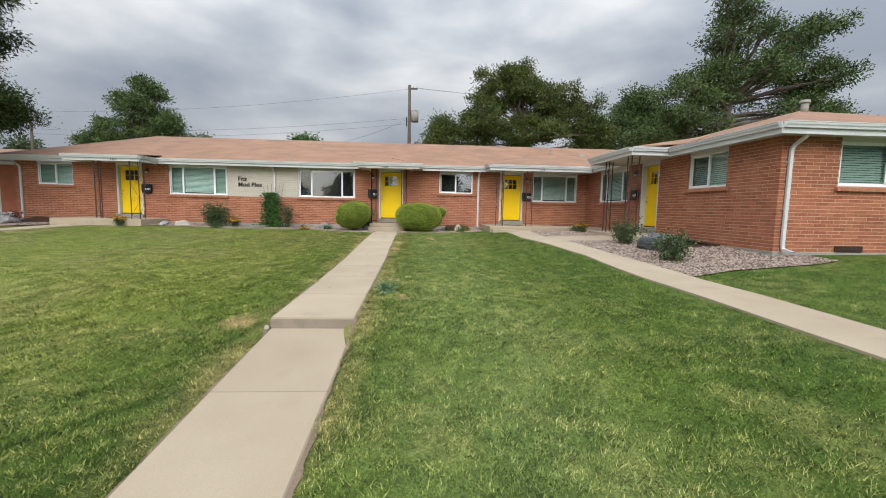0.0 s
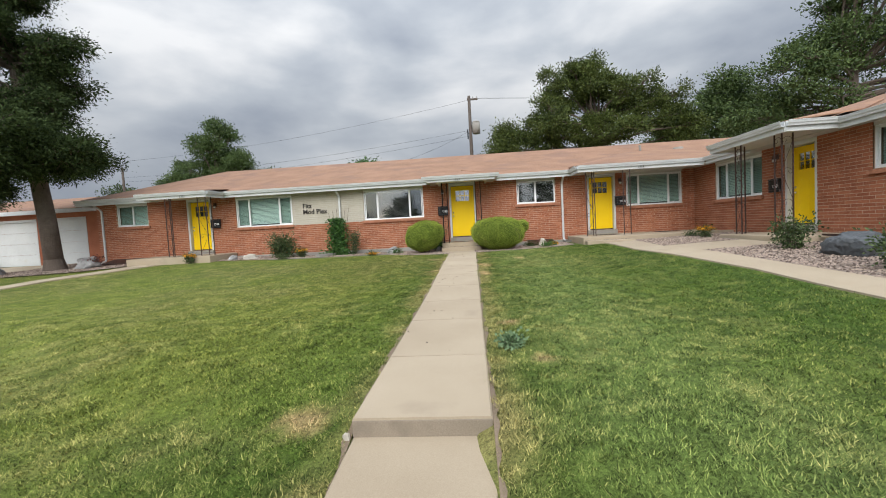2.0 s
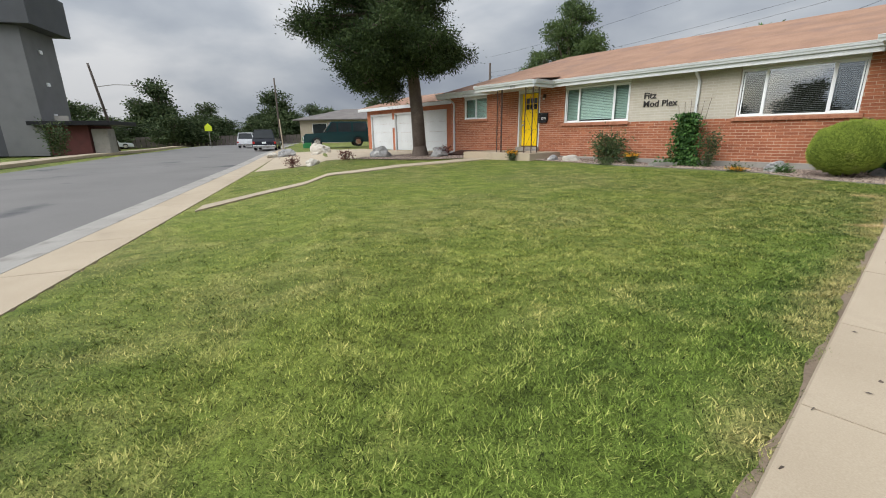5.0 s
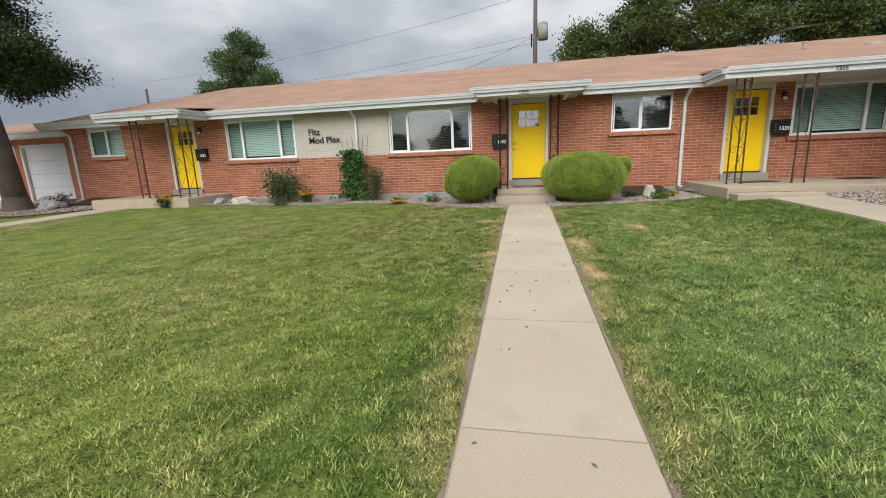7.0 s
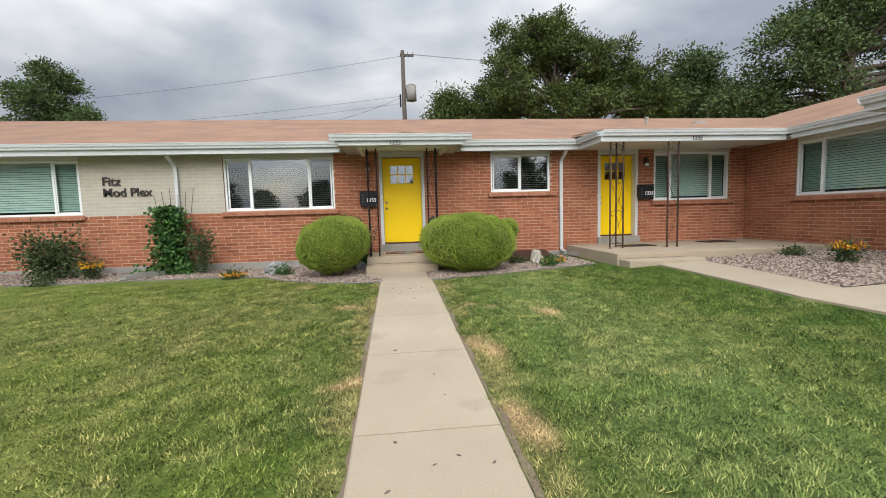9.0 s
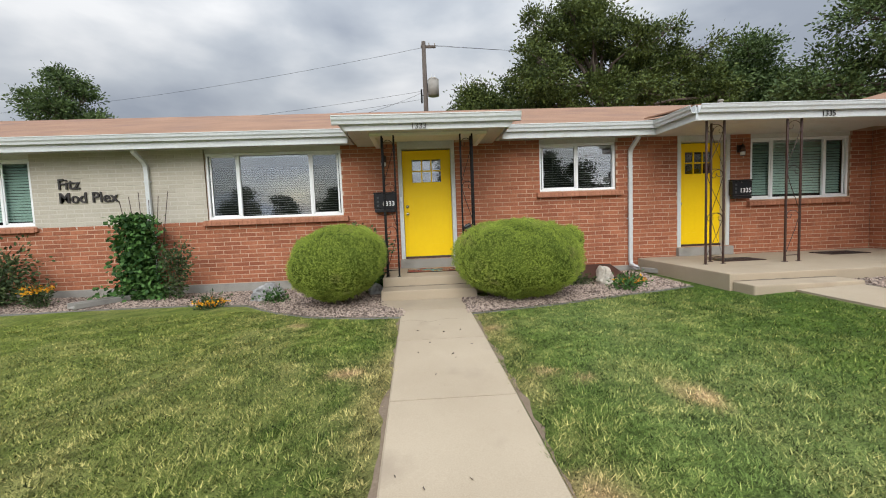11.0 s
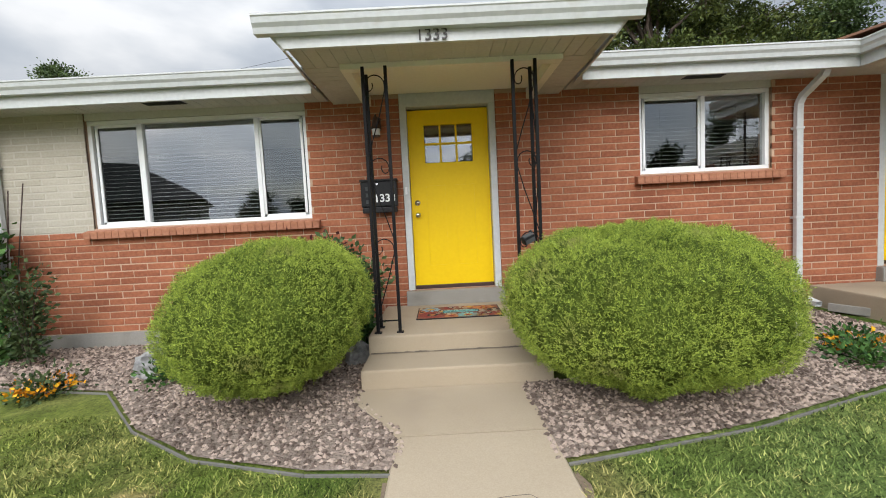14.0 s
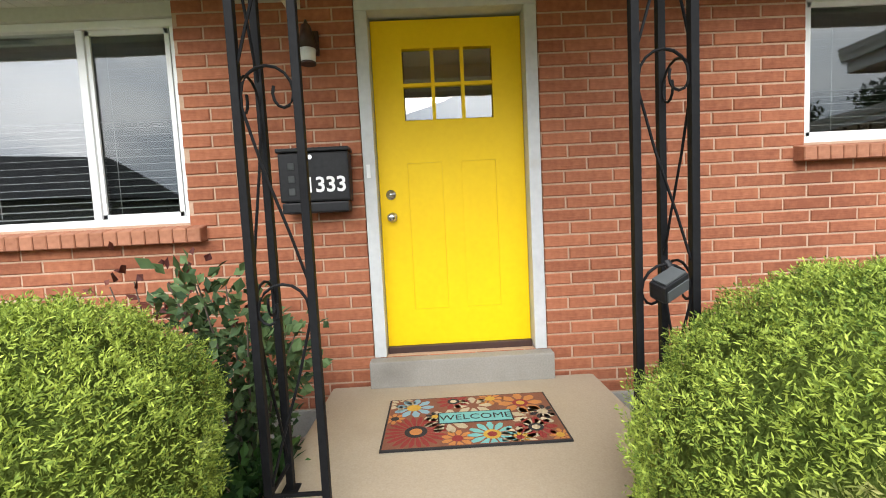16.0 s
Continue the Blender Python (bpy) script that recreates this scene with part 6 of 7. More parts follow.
# ---- mailboxes and wall lamps ----
def mailbox(at, turn, number):
    m = thing("mailbox", "black metal wall mailbox with white house numbers", "mailbox", at, group="wall mailboxes", turn=turn)
    bm = bmesh.new()
    soft_box(bm, -0.20, 0.20, -0.115, -0.012, 0.02, 0.30, 0.012)
    part("body", bm, M_BLACK, m)
    bm = bmesh.new()
    soft_box(bm, -0.207, 0.207, -0.128, -0.012, 0.302, 0.325, 0.006)
    part("lid", bm, M_BLACK, m)
    bm = bmesh.new()
    soft_box(bm, -0.19, 0.19, -0.122, -0.03, -0.045, 0.017, 0.01)
    part("paper_tray", bm, M_BLACK, m)
    for k in range(3):
        bm = bmesh.new()
        soft_box(bm, -0.145, -0.108, -0.1185, -0.1155, 0.06 + k * 0.072, 0.10 + k * 0.072, 0.004)
        part("view_slot", bm, M_ROOM, m, "grey square peep slot")
    bm = bmesh.new()
    bmesh.ops.create_cone(bm, cap_ends=True, segments=18, radius1=0.014, radius2=0.013, depth=0.008, matrix=pose(-0.015, -0.119, 0.272, 90))
    part("lock", bm, M_CHROME, m, "round chrome lock")
    me = text_mesh(number, 0.120, 0.001, M_LETTER, 0.0025)
    ob = new("number", me)
    ob.parent = m
    ob.matrix_basis = pose(0.065, -0.1175, 0.075, 90)
    bm = bmesh.new()
    box(bm, -0.18, 0.18, -0.0118, 0.004, 0.03, 0.29)
    part("back_plate", bm, M_BLACK, m)
    return m


mailbox((-0.80, WALL_Y - 0.012, 1.55), 0, "1333")
mailbox((6.13, WALL_Y - 0.012, 1.56), 0, "1335")
mailbox((-10.42, WALL_Y - 0.012, 1.56), 0, "1331")
mailbox((WING_X - 0.012, 15.52, 1.56), -90, "1337")


def wall_lamp(at, turn):
    w = thing("wall_lamp", "small dark lantern wall lamp with a clear glass shade", "lamp", at, group="wall lamps", turn=turn)
    bm = bmesh.new()
    soft_box(bm, -0.045, 0.045, -0.016, 0.002, -0.02, 0.12, 0.006)
    part("back_plate", bm, M_IRON_RUST, w)
    bm = bmesh.new()
    tube(bm, [(0, -0.01, 0.07), (0, -0.06, 0.11), (0, -0.10, 0.10)], 0.009, 8)
    part("arm", bm, M_IRON_RUST, w)
    bm = bmesh.new()
    bmesh.ops.create_cone(bm, cap_ends=True, segments=20, radius1=0.056, radius2=0.026, depth=0.13, matrix=pose(0, -0.10, 0.045))
    bmesh.ops.create_cone(bm, cap_ends=True, segments=12, radius1=0.015, radius2=0.006, depth=0.03, matrix=pose(0, -0.10, 0.127))
    part("cap", bm, M_IRON_RUST, w, "", True)
    bm = bmesh.new()
    bmesh.ops.create_cone(bm, cap_ends=True, segments=20, radius1=0.040, radius2=0.048, depth=0.07, matrix=pose(0, -0.10, -0.056))
    part("shade", bm, M_LAMPGLASS, w, "frosted glass shade, unlit", True)
    bm = bmesh.new()
    bmesh.ops.create_cone(bm, cap_ends=True, segments=20, radius1=0.044, radius2=0.044, depth=0.010, matrix=pose(0, -0.10, -0.096))
    part("base_ring", bm, M_IRON_RUST, w)
    return w


M_LAMPGLASS = material("frosted_glass", (0.70, 0.72, 0.72), (0.84, 0.86, 0.86), 0.25, 5, 30, 0.02)
wall_lamp((-0.79, WALL_Y - 0.012, 2.44), 0)
wall_lamp((6.14, WALL_Y - 0.012, 2.44), 0)
wall_lamp((-10.4, WALL_Y - 0.012, 2.44), 0)
wall_lamp((WING_X - 0.012, 15.5, 2.44), -90)


# ---- downspouts ----
def downspout(at, turn, z_low, kick=0.25):
    d = thing("downspout", "white painted metal downspout on the brick wall", "downspout", (at[0], at[1], 0), group="downspouts", turn=turn)
    bm = bmesh.new()
    prof = ((-0.035, -0.026), (0.035, -0.026), (0.035, 0.026), (-0.035, 0.026))
    path = [(0, -0.40, 2.86), (0, -0.40, 2.78), (0, -0.36, 2.70), (0, -0.10, 2.55), (0, -0.055, 2.48), (0, -0.048, 2.38), (0, -0.048, z_low + 0.12), (0, -0.07, z_low + 0.05), (0, -0.07 - kick, z_low)]
    rings = []
    for i, p in enumerate(path):
        a, b = Vector(path[max(0, i - 1)]), Vector(path[min(len(path) - 1, i + 1)])
        t = (b - a).normalized()
        nrm = Vector((1, 0, 0)).cross(t).normalized()
        rings.append([bm.verts.new(Vector(p) + Vector((u, 0, 0)) + nrm * v) for u, v in prof])
    for r0, r1 in zip(rings[:-1], rings[1:]):
        for k in range(4):
            bm.faces.new((r0[k], r0[(k + 1) % 4], r1[(k + 1) % 4], r1[k]))
    part("pipe", bm, M_WHITE, d)
    for z in (2.2, 1.2):
        bm = bmesh.new()
        soft_box(bm, -0.05, 0.05, -0.077, -0.002, z, z + 0.025, 0.003)
        part("strap", bm, M_WHITE, d)


downspout((-5.05, WALL_Y - 0.01), 0, 0.28, 0.05)
downspout((3.92, WALL_Y - 0.01), 0, 0.27)
downspout((WEST_X + 0.28, WALL_Y - 0.01), 0, 0.30)
downspout((9.10, WING_Y0 - 0.01), 0, 0.30)

# ---- sign letters on the painted panel ----
sign = thing("sign_letters", "dark raised letters of the building's name on the painted brick", "sign", (-6.15, WALL_Y - 0.012, 0))
for words, z, x in (("Fitz", 2.125, -0.46), ("Mod Plex", 1.880, -0.46)):
    for k, ch in enumerate(words):
        if ch == " ":
            continue
        lead, own = text_mesh(words[:k + 1], 0.268, 0.012, M_SIGN, 0.003), text_mesh(ch, 0.268, 0.012, M_SIGN, 0.003)
        span = [max(v.co.x for v in lead.vertices) - min(v.co.x for v in lead.vertices), max(v.co.x for v in own.vertices)]
        ob = new("letter", own)
        ob.parent = sign
        ob.matrix_basis = pose(x + span[0] - span[1], -0.012, z, 90)
# house numbers on the canopies
for words, m in (("1333", pose(-0.13, C3 - 0.024, EZ - 0.255, 90)), ("1335", pose(6.35, C4 - 0.024, EZ - 0.215, 90)), ("1331", pose(-10.7, C1 - 0.024, EZ - 0.235, 90))):
    ob = new("house_number", text_mesh(words, 0.12, 0.004, M_SIGN))
    ob.matrix_world = m
    tagged(ob, "small dark house number on the canopy fascia", "house number", "canopy house numbers")

# ---- doormats ----
mat_cols = {}
for nm, c in (("brown", (0.20, 0.075, 0.04)), ("red", (0.24, 0.025, 0.02)), ("orange", (0.48, 0.19, 0.05)), ("teal", (0.16, 0.42, 0.40)), ("cream", (0.46, 0.38, 0.25)), ("dark", (0.02, 0.018, 0.018)), ("blue", (0.22, 0.36, 0.42)), ("gold", (0.52, 0.31, 0.04))):
    mat_cols[nm] = material("mat_" + nm, tuple(q * 0.8 for q in c), tuple(min(1, q * 1.15) for q in c), 0.95, 20, 200, 0.5)
wm = thing("doormat", "colourful flowered welcome doormat on the porch slab", "doormat", (0.005, 19.415, 0.436))
bm = bmesh.new()
soft_box(bm, -0.425, 0.425, -0.255, 0.255, 0, 0.010, 0.003)
part("backing", bm, mat_cols["dark"], wm)
bm = bmesh.new()
box(bm, -0.415, 0.415, -0.245, 0.245, 0.0101, 0.0118)
part("field", bm, mat_cols["brown"], wm)


def flower(x, y, r, petals, col, core, rim=None, z=0.0119):
    bm = bmesh.new()
    for k in range(petals):
        a = 2 * math.pi * k / petals
        w = math.pi / petals * 0.82
        pts = [(x + math.cos(a + q) * r * s, y + math.sin(a + q) * r * s) for q, s in ((-w * 0.5, 0.3), (-w, 0.72), (-w * 0.4, 0.97), (0, 1.0), (w * 0.4, 0.97), (w, 0.72), (w * 0.5, 0.3))]
        pts = [(max(-0.412, min(0.412, px)), max(-0.242, min(0.242, py))) for px, py in pts]
        vs = [bm.verts.new((px, py, z)) for px, py in pts]
        try:
            bm.faces.new(vs)
        except ValueError:
            pass
    part("flower", bm, mat_cols[col], wm)
    for q, rr, zz in ((core, 0.36, 0.0006), (rim, 0.2, 0.0009)):
        if q:
            bm = bmesh.new()
            bmesh.ops.create_circle(bm, cap_ends=True, segments=20, radius=r * rr, matrix=pose(max(-0.38, min(0.38, x)), max(-0.21, min(0.21, y)), z + zz))
            part("flower_heart", bm, mat_cols[q], wm)


for args in ((-0.12, -0.02, 0.12, 9, "cream", None), (0.3, -0.02, 0.11, 9, "cream", None), (0.02, 0.13, 0.10, 8, "cream", None), (-0.36, 0.2, 0.08, 8, "cream", None), (0.2, -0.2, 0.09, 9, "cream", None), (-0.27, -0.11, 0.150, 22, "red", "dark", "orange"), (-0.29, 0.14, 0.105, 9, "blue", "gold", None), (0.08, -0.17, 0.115, 12, "teal", "gold", "red"), (0.29, -0.13, 0.10, 9, "red", "dark", "cream"),
             (0.27, 0.13, 0.115, 8, "orange", "red", "gold"), (-0.08, 0.19, 0.09, 10, "red", "dark", "cream"), (0.12, 0.20, 0.075, 8, "orange", "gold", None), (0.36, 0.02, 0.075, 9, "dark", "cream", None),
             (-0.08, -0.19, 0.075, 9, "orange", "red", None), (0.20, -0.215, 0.05, 8, "gold", "red", None), (-0.385, 0.03, 0.055, 8, "orange", "dark", None), (0.385, -0.21, 0.055, 8, "orange", "gold", None), (-0.18, 0.03, 0.05, 7, "dark", "gold", None)):
    flower(*args)
bm = bmesh.new()
box(bm, -0.165, 0.205, -0.052, 0.062, 0.0130, 0.0140)
part("banner_edge", bm, mat_cols["dark"], wm)
bm = bmesh.new()
box(bm, -0.158, 0.198, -0.045, 0.055, 0.0138, 0.0146)
part("banner", bm, mat_cols["teal"], wm, "teal banner")
ob = new("banner_word", text_mesh("WELCOME", 0.074, 0.0004, mat_cols["dark"]))
ob.parent = wm
ob.matrix_basis = pose(0.02, -0.02, 0.0151)
for x, y, tn, lb in ((5.35, 19.0, 0, "dark brown rubber doormat on the corner porch"), (7.6, 19.3, 0, "dark oval mat lying by the corner window"), (-11.2, 19.2, 0, "dark doormat on the west porch")):
    m = thing("doormat", lb, "doormat", (x, y, 0.431 if x > 0 else 0.441), turn=tn)
    bm = bmesh.new()
    soft_box(bm, -0.38, 0.38, -0.22, 0.22, 0, 0.012, 0.004)
    part("base", bm, M_IRON_RUST, m)
    bm = bmesh.new()
    for k in range(9):
        soft_box(bm, -0.35, 0.35, -0.2 + k * 0.046, -0.17 + k * 0.046, 0.0122, 0.017, 0.002)
    part("ribs", bm, M_BLACK, m)

# ---- window-well covers, vents, pipes ----
for at, tn, sz in (((3.0, 19.55), 0, (0.5, 0.36)), ((8.35, 11.9), 90, (0.75, 0.5)), ((-14.1, 19.45), 0, (0.95, 0.42))):
    c = thing("window_well_cover", "dark brown metal cover over a basement window well", "cover", (at[0], at[1], gz(*at) + 0.02), group="window-well covers", turn=tn)
    bm = bmesh.new()
    vs = [bm.verts.new(p) for p in ((-sz[0], -sz[1], 0.0), (sz[0], -sz[1], 0.0), (sz[0], sz[1], 0.15), (-sz[0], sz[1], 0.15), (-sz[0], -sz[1], 0.04), (sz[0], -sz[1], 0.04), (sz[0], sz[1], 0.19), (-sz[0], sz[1], 0.19))]
    for f in ((0, 1, 2, 3), (4, 5, 6, 7), (0, 1, 5, 4), (1, 2, 6, 5), (2, 3, 7, 6), (3, 0, 4, 7)):
        bm.faces.new([vs[i] for i in f])
    part("lid", bm, M_IRON_RUST, c)
    bm = bmesh.new()
    for sx in (-1, 1):
        soft_box(bm, sx * sz[0] - 0.02, sx * sz[0] + 0.02, -sz[1], sz[1], -0.06, 0.03, 0.004)
    part("frame", bm, M_IRON_RUST, c)
bm = bmesh.new()
soft_box(bm, 10.35, 11.0, WING_Y0 - 0.03, WING_Y0 - 0.012, 0.30, 0.44, 0.005)
for k in range(4):
    box(bm, 10.38, 10.97, WING_Y0 - 0.04, WING_Y0 - 0.031, 0.32 + k * 0.028, 0.335 + k * 0.028)
tagged(part("crawl_vent", bm, M_IRON_RUST), "dark louvred crawl-space vent low in the brick wall", "vent")
for x, y, z, hh, r in ((8.2, 23.2, 4.05, 0.32, 0.05), (14.3, 14.9, 4.62, 0.40, 0.11), (9.6, 22.6, 3.9, 0.10, 0.16)):
    v = thing("roof_pipe", "grey metal vent pipe standing on the shingles", "vent pipe", (x, y, z - 0.1), group="roof pipes")
    bm = bmesh.new()
    tube(bm, [(0, 0, 0), (0, 0, hh)], r, 14)
    part("pipe", bm, M_CONCRETE_GREY, v, "", True)
    bm = bmesh.new()
    bmesh.ops.create_cone(bm, cap_ends=True, segments=14, radius1=r * 1.5, radius2=r * 1.25, depth=r * 0.8, matrix=pose(0, 0, hh + r * 0.3))
    part("cap", bm, M_CONCRETE_GREY, v)
shrub("weed_tuft", "bushy grey-green weed tuft beside the walk", (0.76, 7.2), 0.13, 0.09, M_WEED, 420, 0.05, 95, 12, None, "plant")
# a few dead leaves on the walk
rl = np.random.RandomState(9)
ly = rl.uniform(7.0, 17.0, 46)
lx = 0.02 + rl.uniform(-0.4, 0.4, 46)
lz = np.array([walk_z(q) + 0.004 for q in ly])
vv, ff = leaf_arrays(np.stack([lx, ly, lz], 1), np.stack([rl.normal(size=46), rl.normal(size=46), np.zeros(46)], 1), 0.035, 0.010, rl, 0.02)
tagged(new("fallen_leaves", raw_mesh("fallen_leaves", vv, ff, M_BARK)), "few small dry leaves on the concrete walk", "leaves", kind="stuff")
boulder("small white stone at the corner of the walk's step", (-0.41, 5.665), (0.026, 0.022, 0.034), M_ROCK_TAN, 13)


# ---- garages beside the house ----
GY0, GX0, GX1 = 21.4, -25.95, -16.2
gzb = gz(-21, 21.4)
garage = thing("garage_block", "low brick garage block with three white doors", "garage", (0, 0, 0))
bm = bmesh.new()
xs = [(-25.45, -23.05), (-22.65, -20.40), (-20.0, -17.85)]
cuts = [GX0] + [q for p in xs for q in p] + [GX1]
for a, b in zip(cuts[::2], cuts[1::2]):
    box(bm, a, b, GY0, GY0 + 0.25, gzb - 0.4, gzb + 2.45)
for a, b in xs:
    box(bm, a, b, GY0, GY0 + 0.25, gzb + 2.14, gzb + 2.45)
box(bm, GX0, GX0 + 0.25, GY0 + 0.25, GY0 + 7, gzb - 0.4, gzb + 2.45)
box(bm, GX1 - 0.25, GX1, GY0 + 0.25, GY0 + 7, gzb - 0.4, gzb + 2.45)
box(bm, GX0, GX1, GY0 + 7, GY0 + 7.2, gzb - 0.4, gzb + 2.45)
part("wall", bm, M_BRICK, garage)
for a, b in xs:
    bm = bmesh.new()
    for k in range(4):
        soft_box(bm, a + 0.02, b - 0.02, GY0 + 0.10, GY0 + 0.14, gzb + 0.01 + k * 0.53, gzb + 0.535 + k * 0.53, 0.008)
    part("garage_door", bm, M_WHITE, garage, "white sectional garage door, closed")
    bm = bmesh.new()
    for lim in ((a - 0.07, a + 0.02, gzb, gzb + 2.2), (b - 0.02, b + 0.07, gzb, gzb + 2.2), (a - 0.07, b + 0.07, gzb + 2.12, gzb + 2.22)):
        soft_box(bm, lim[0], lim[1], GY0 - 0.015, GY0 + 0.09, lim[2], lim[3], 0.006)
    part("door_trim", bm, M_WHITE, garage)
bm = bmesh.new()
sheet(bm, [(GX0 - 0.4, GY0 - 0.45, gzb + 2.62), (GX1 + 0.3, GY0 - 0.45, gzb + 2.62), (GX1 + 0.3, GY0 + 3.6, gzb + 3.55), (GX0 - 0.4, GY0 + 3.6, gzb + 3.55)])
sheet(bm, [(GX0 - 0.4, GY0 + 3.6, gzb + 3.55), (GX1 + 0.3, GY0 + 3.6, gzb + 3.55), (GX1 + 0.3, GY0 + 7.6, gzb + 2.62), (GX0 - 0.4, GY0 + 7.6, gzb + 2.62)])
part("roof", bm, M_SHINGLE, garage)
bm = bmesh.new()
soft_box(bm, GX0 - 0.4, GX1 + 0.3, GY0 - 0.47, GY0 - 0.44, gzb + 2.42, gzb + 2.6, 0.006)
box(bm, GX0 - 0.4, GX1 + 0.3, GY0 - 0.438, GY0 + 0.24, gzb + 2.455, gzb + 2.48)
part("fascia", bm, M_WHITE, garage)
bm = bmesh.new()
soft_box(bm, -22.96, -22.74, GY0 - 0.02, GY0 - 0.003, gzb + 1.35, gzb + 1.85, 0.004)
part("notice", bm, M_WHITE, garage, "white paper notice on the brick pier")


# ---- vehicles ----
def vehicle(name, label, at, turn, length, width, height, paint, suv=True, group="parked vehicles"):
    """A car whose front looks along local +x: body with wheel arches, glasshouse, lamps, bumpers, four wheels."""
    c = thing(name, label, "car", at, group=group, turn=turn)
    L, W, H = length / 2, width / 2, height
    belt, clr = H * 0.56, 0.24
    wr = 0.36
    axle = (L * 0.62, -L * 0.60)

    def prism(name2, prof, w0, w1, mat, parent, label2=""):
        """A side profile drawn across the car, narrower at the top."""
        bm = bmesh.new()
        zlo, zhi = min(p[1] for p in prof), max(p[1] for p in prof)
        sides = []
        for s in (-1, 1):
            sides.append([bm.verts.new((x, s * (w0 + (w1 - w0) * (z - zlo) / (zhi - zlo + 1e-6)), z)) for x, z in prof])
        n = len(prof)
        for i in range(n):
            j = (i + 1) % n
            bm.faces.new((sides[0][i], sides[0][j], sides[1][j], sides[1][i]))
        bm.faces.new(sides[0])
        bm.faces.new(sides[1][::-1])
        bmesh.ops.triangulate(bm, faces=[f for f in bm.faces if len(f.verts) > 4])
        bmesh.ops.bevel(bm, geom=[e for e in bm.edges if e.calc_length() > 0.3 and abs((e.verts[0].co - e.verts[1].co).y) > W], offset=0.04, segments=2, affect="EDGES")
        return part(name2, bm, mat, parent, label2)
    low = []
    for ax in axle:
        arc = [(ax + math.cos(q) * (wr + 0.07), clr + 0.10 + math.sin(q) * (wr + 0.07)) for q in (math.pi * k / 8 for k in range(9))]
        low += arc
    body = [(L, clr + 0.1), (L, belt * 0.78), (L * 0.93, belt * 0.93), (L * 0.42, belt), (-L * 0.98, belt), (-L, belt * 0.8), (-L, clr + 0.1)] + low[9:][::-1] + low[:9][::-1]
    prism("body", body, W, W * 0.95, paint, c)
    back = -L * 0.94 if suv else -L * 0.72
    cabin = [(L * 0.40, belt + 0.002), (L * 0.16, H), (back * 0.95, H), (back, belt + 0.002)]
    prism("cabin", cabin, W * 0.92, W * 0.74, paint, c)
    for s in (-1, 1):
        for x0, x1 in ((L * 0.30, L * 0.02), (-L * 0.03, -L * 0.42), (-L * 0.47, back * 0.93)):
            bm = bmesh.new()
            zb, zt = belt + 0.07, H - 0.09
            yb, yt = s * (W * 0.915), s * (W * 0.765)
            k = 0.16 * L if x0 > L * 0.2 else 0.02
            vs = [bm.verts.new(p) for p in ((x0, yb + s * 0.006, zb), (x0 - k, yt + s * 0.006, zt), (x1, yt + s * 0.006, zt), (x1, yb + s * 0.006, zb), (x0, yb - s * 0.02, zb), (x0 - k, yt - s * 0.02, zt), (x1, yt - s * 0.02, zt), (x1, yb - s * 0.02, zb))]
            for f in ((0, 1, 2, 3), (4, 5, 6, 7), (0, 1, 5, 4), (1, 2, 6, 5), (2, 3, 7, 6), (3, 0, 4, 7)):
                bm.faces.new([vs[i] for i in f])
            part("side_window", bm, M_CARGLASS, c)
    for nm, xa, xb in (("windscreen", L * 0.39, L * 0.18), ("rear_window", back, back * 0.955)):
        bm = bmesh.new()
        o = 0.012 if nm == "windscreen" else -0.012
        vs = [bm.verts.new(p) for p in ((xa + o, -W * 0.82, belt + 0.05), (xa + o, W * 0.82, belt + 0.05), (xb + o, W * 0.70, H - 0.07), (xb + o, -W * 0.70, H - 0.07))]
        bm.faces.new(vs)
        r = bmesh.ops.extrude_face_region(bm, geom=bm.faces[:])
        bmesh.ops.translate(bm, verts=[q for q in r["geom"] if isinstance(q, bmesh.types.BMVert)], vec=(-o * 1.5, 0, 0))
        part(nm, bm, M_CARGLASS, c)
    for s in (-1, 1):
        for nm, x, mt in (("headlight", L + 0.005, M_VINYL), ("tail_light", -L - 0.005, M_TAIL)):
            bm = bmesh.new()
            soft_box(bm, x - 0.02, x + 0.02, s * W * 0.9 - 0.13, s * W * 0.9 + 0.06, belt * 0.58, belt * 0.76, 0.008)
            part(nm, bm, mt, c)
        bm = bmesh.new()
        soft_box(bm, L * 0.32, L * 0.38, s * (W + 0.02), s * (W + 0.16), belt + 0.03, belt + 0.16, 0.01) if s > 0 else soft_box(bm, L * 0.32, L * 0.38, -(W + 0.16), -(W + 0.02), belt + 0.03, belt + 0.16, 0.01)
        part("mirror", bm, M_BLACK, c)
    for nm, x0, x1 in (("bumper", L - 0.02, L + 0.07), ("bumper", -L - 0.07, -L + 0.02)):
        bm = bmesh.new()
        soft_box(bm, x0, x1, -W * 0.96, W * 0.96, clr + 0.02, clr + 0.24, 0.03)
        part(nm, bm, M_CHROME if suv else paint, c)
    for ax in axle:
        for s in (-1, 1):
            bm = bmesh.new()
            bmesh.ops.create_cone(bm, cap_ends=True, segments=24, radius1=wr, radius2=wr, depth=0.22, matrix=pose(ax, s * (W - 0.12), wr, 90))
            bmesh.ops.bevel(bm, geom=[e for e in bm.edges if e.calc_length() < 0.12], offset=0.025, segments=1, affect="EDGES")
            wh = part("wheel", bm, M_BLACK, c, "black tyre")
            bm = bmesh.new()
            bmesh.ops.create_cone(bm, cap_ends=True, segments=18, radius1=wr * 0.6, radius2=wr * 0.52, depth=0.03, matrix=pose(ax, s * (W - 0.005), wr, 90 * s))
            part("rim", bm, M_CHROME, wh, "alloy rim")
    bm = bmesh.new()
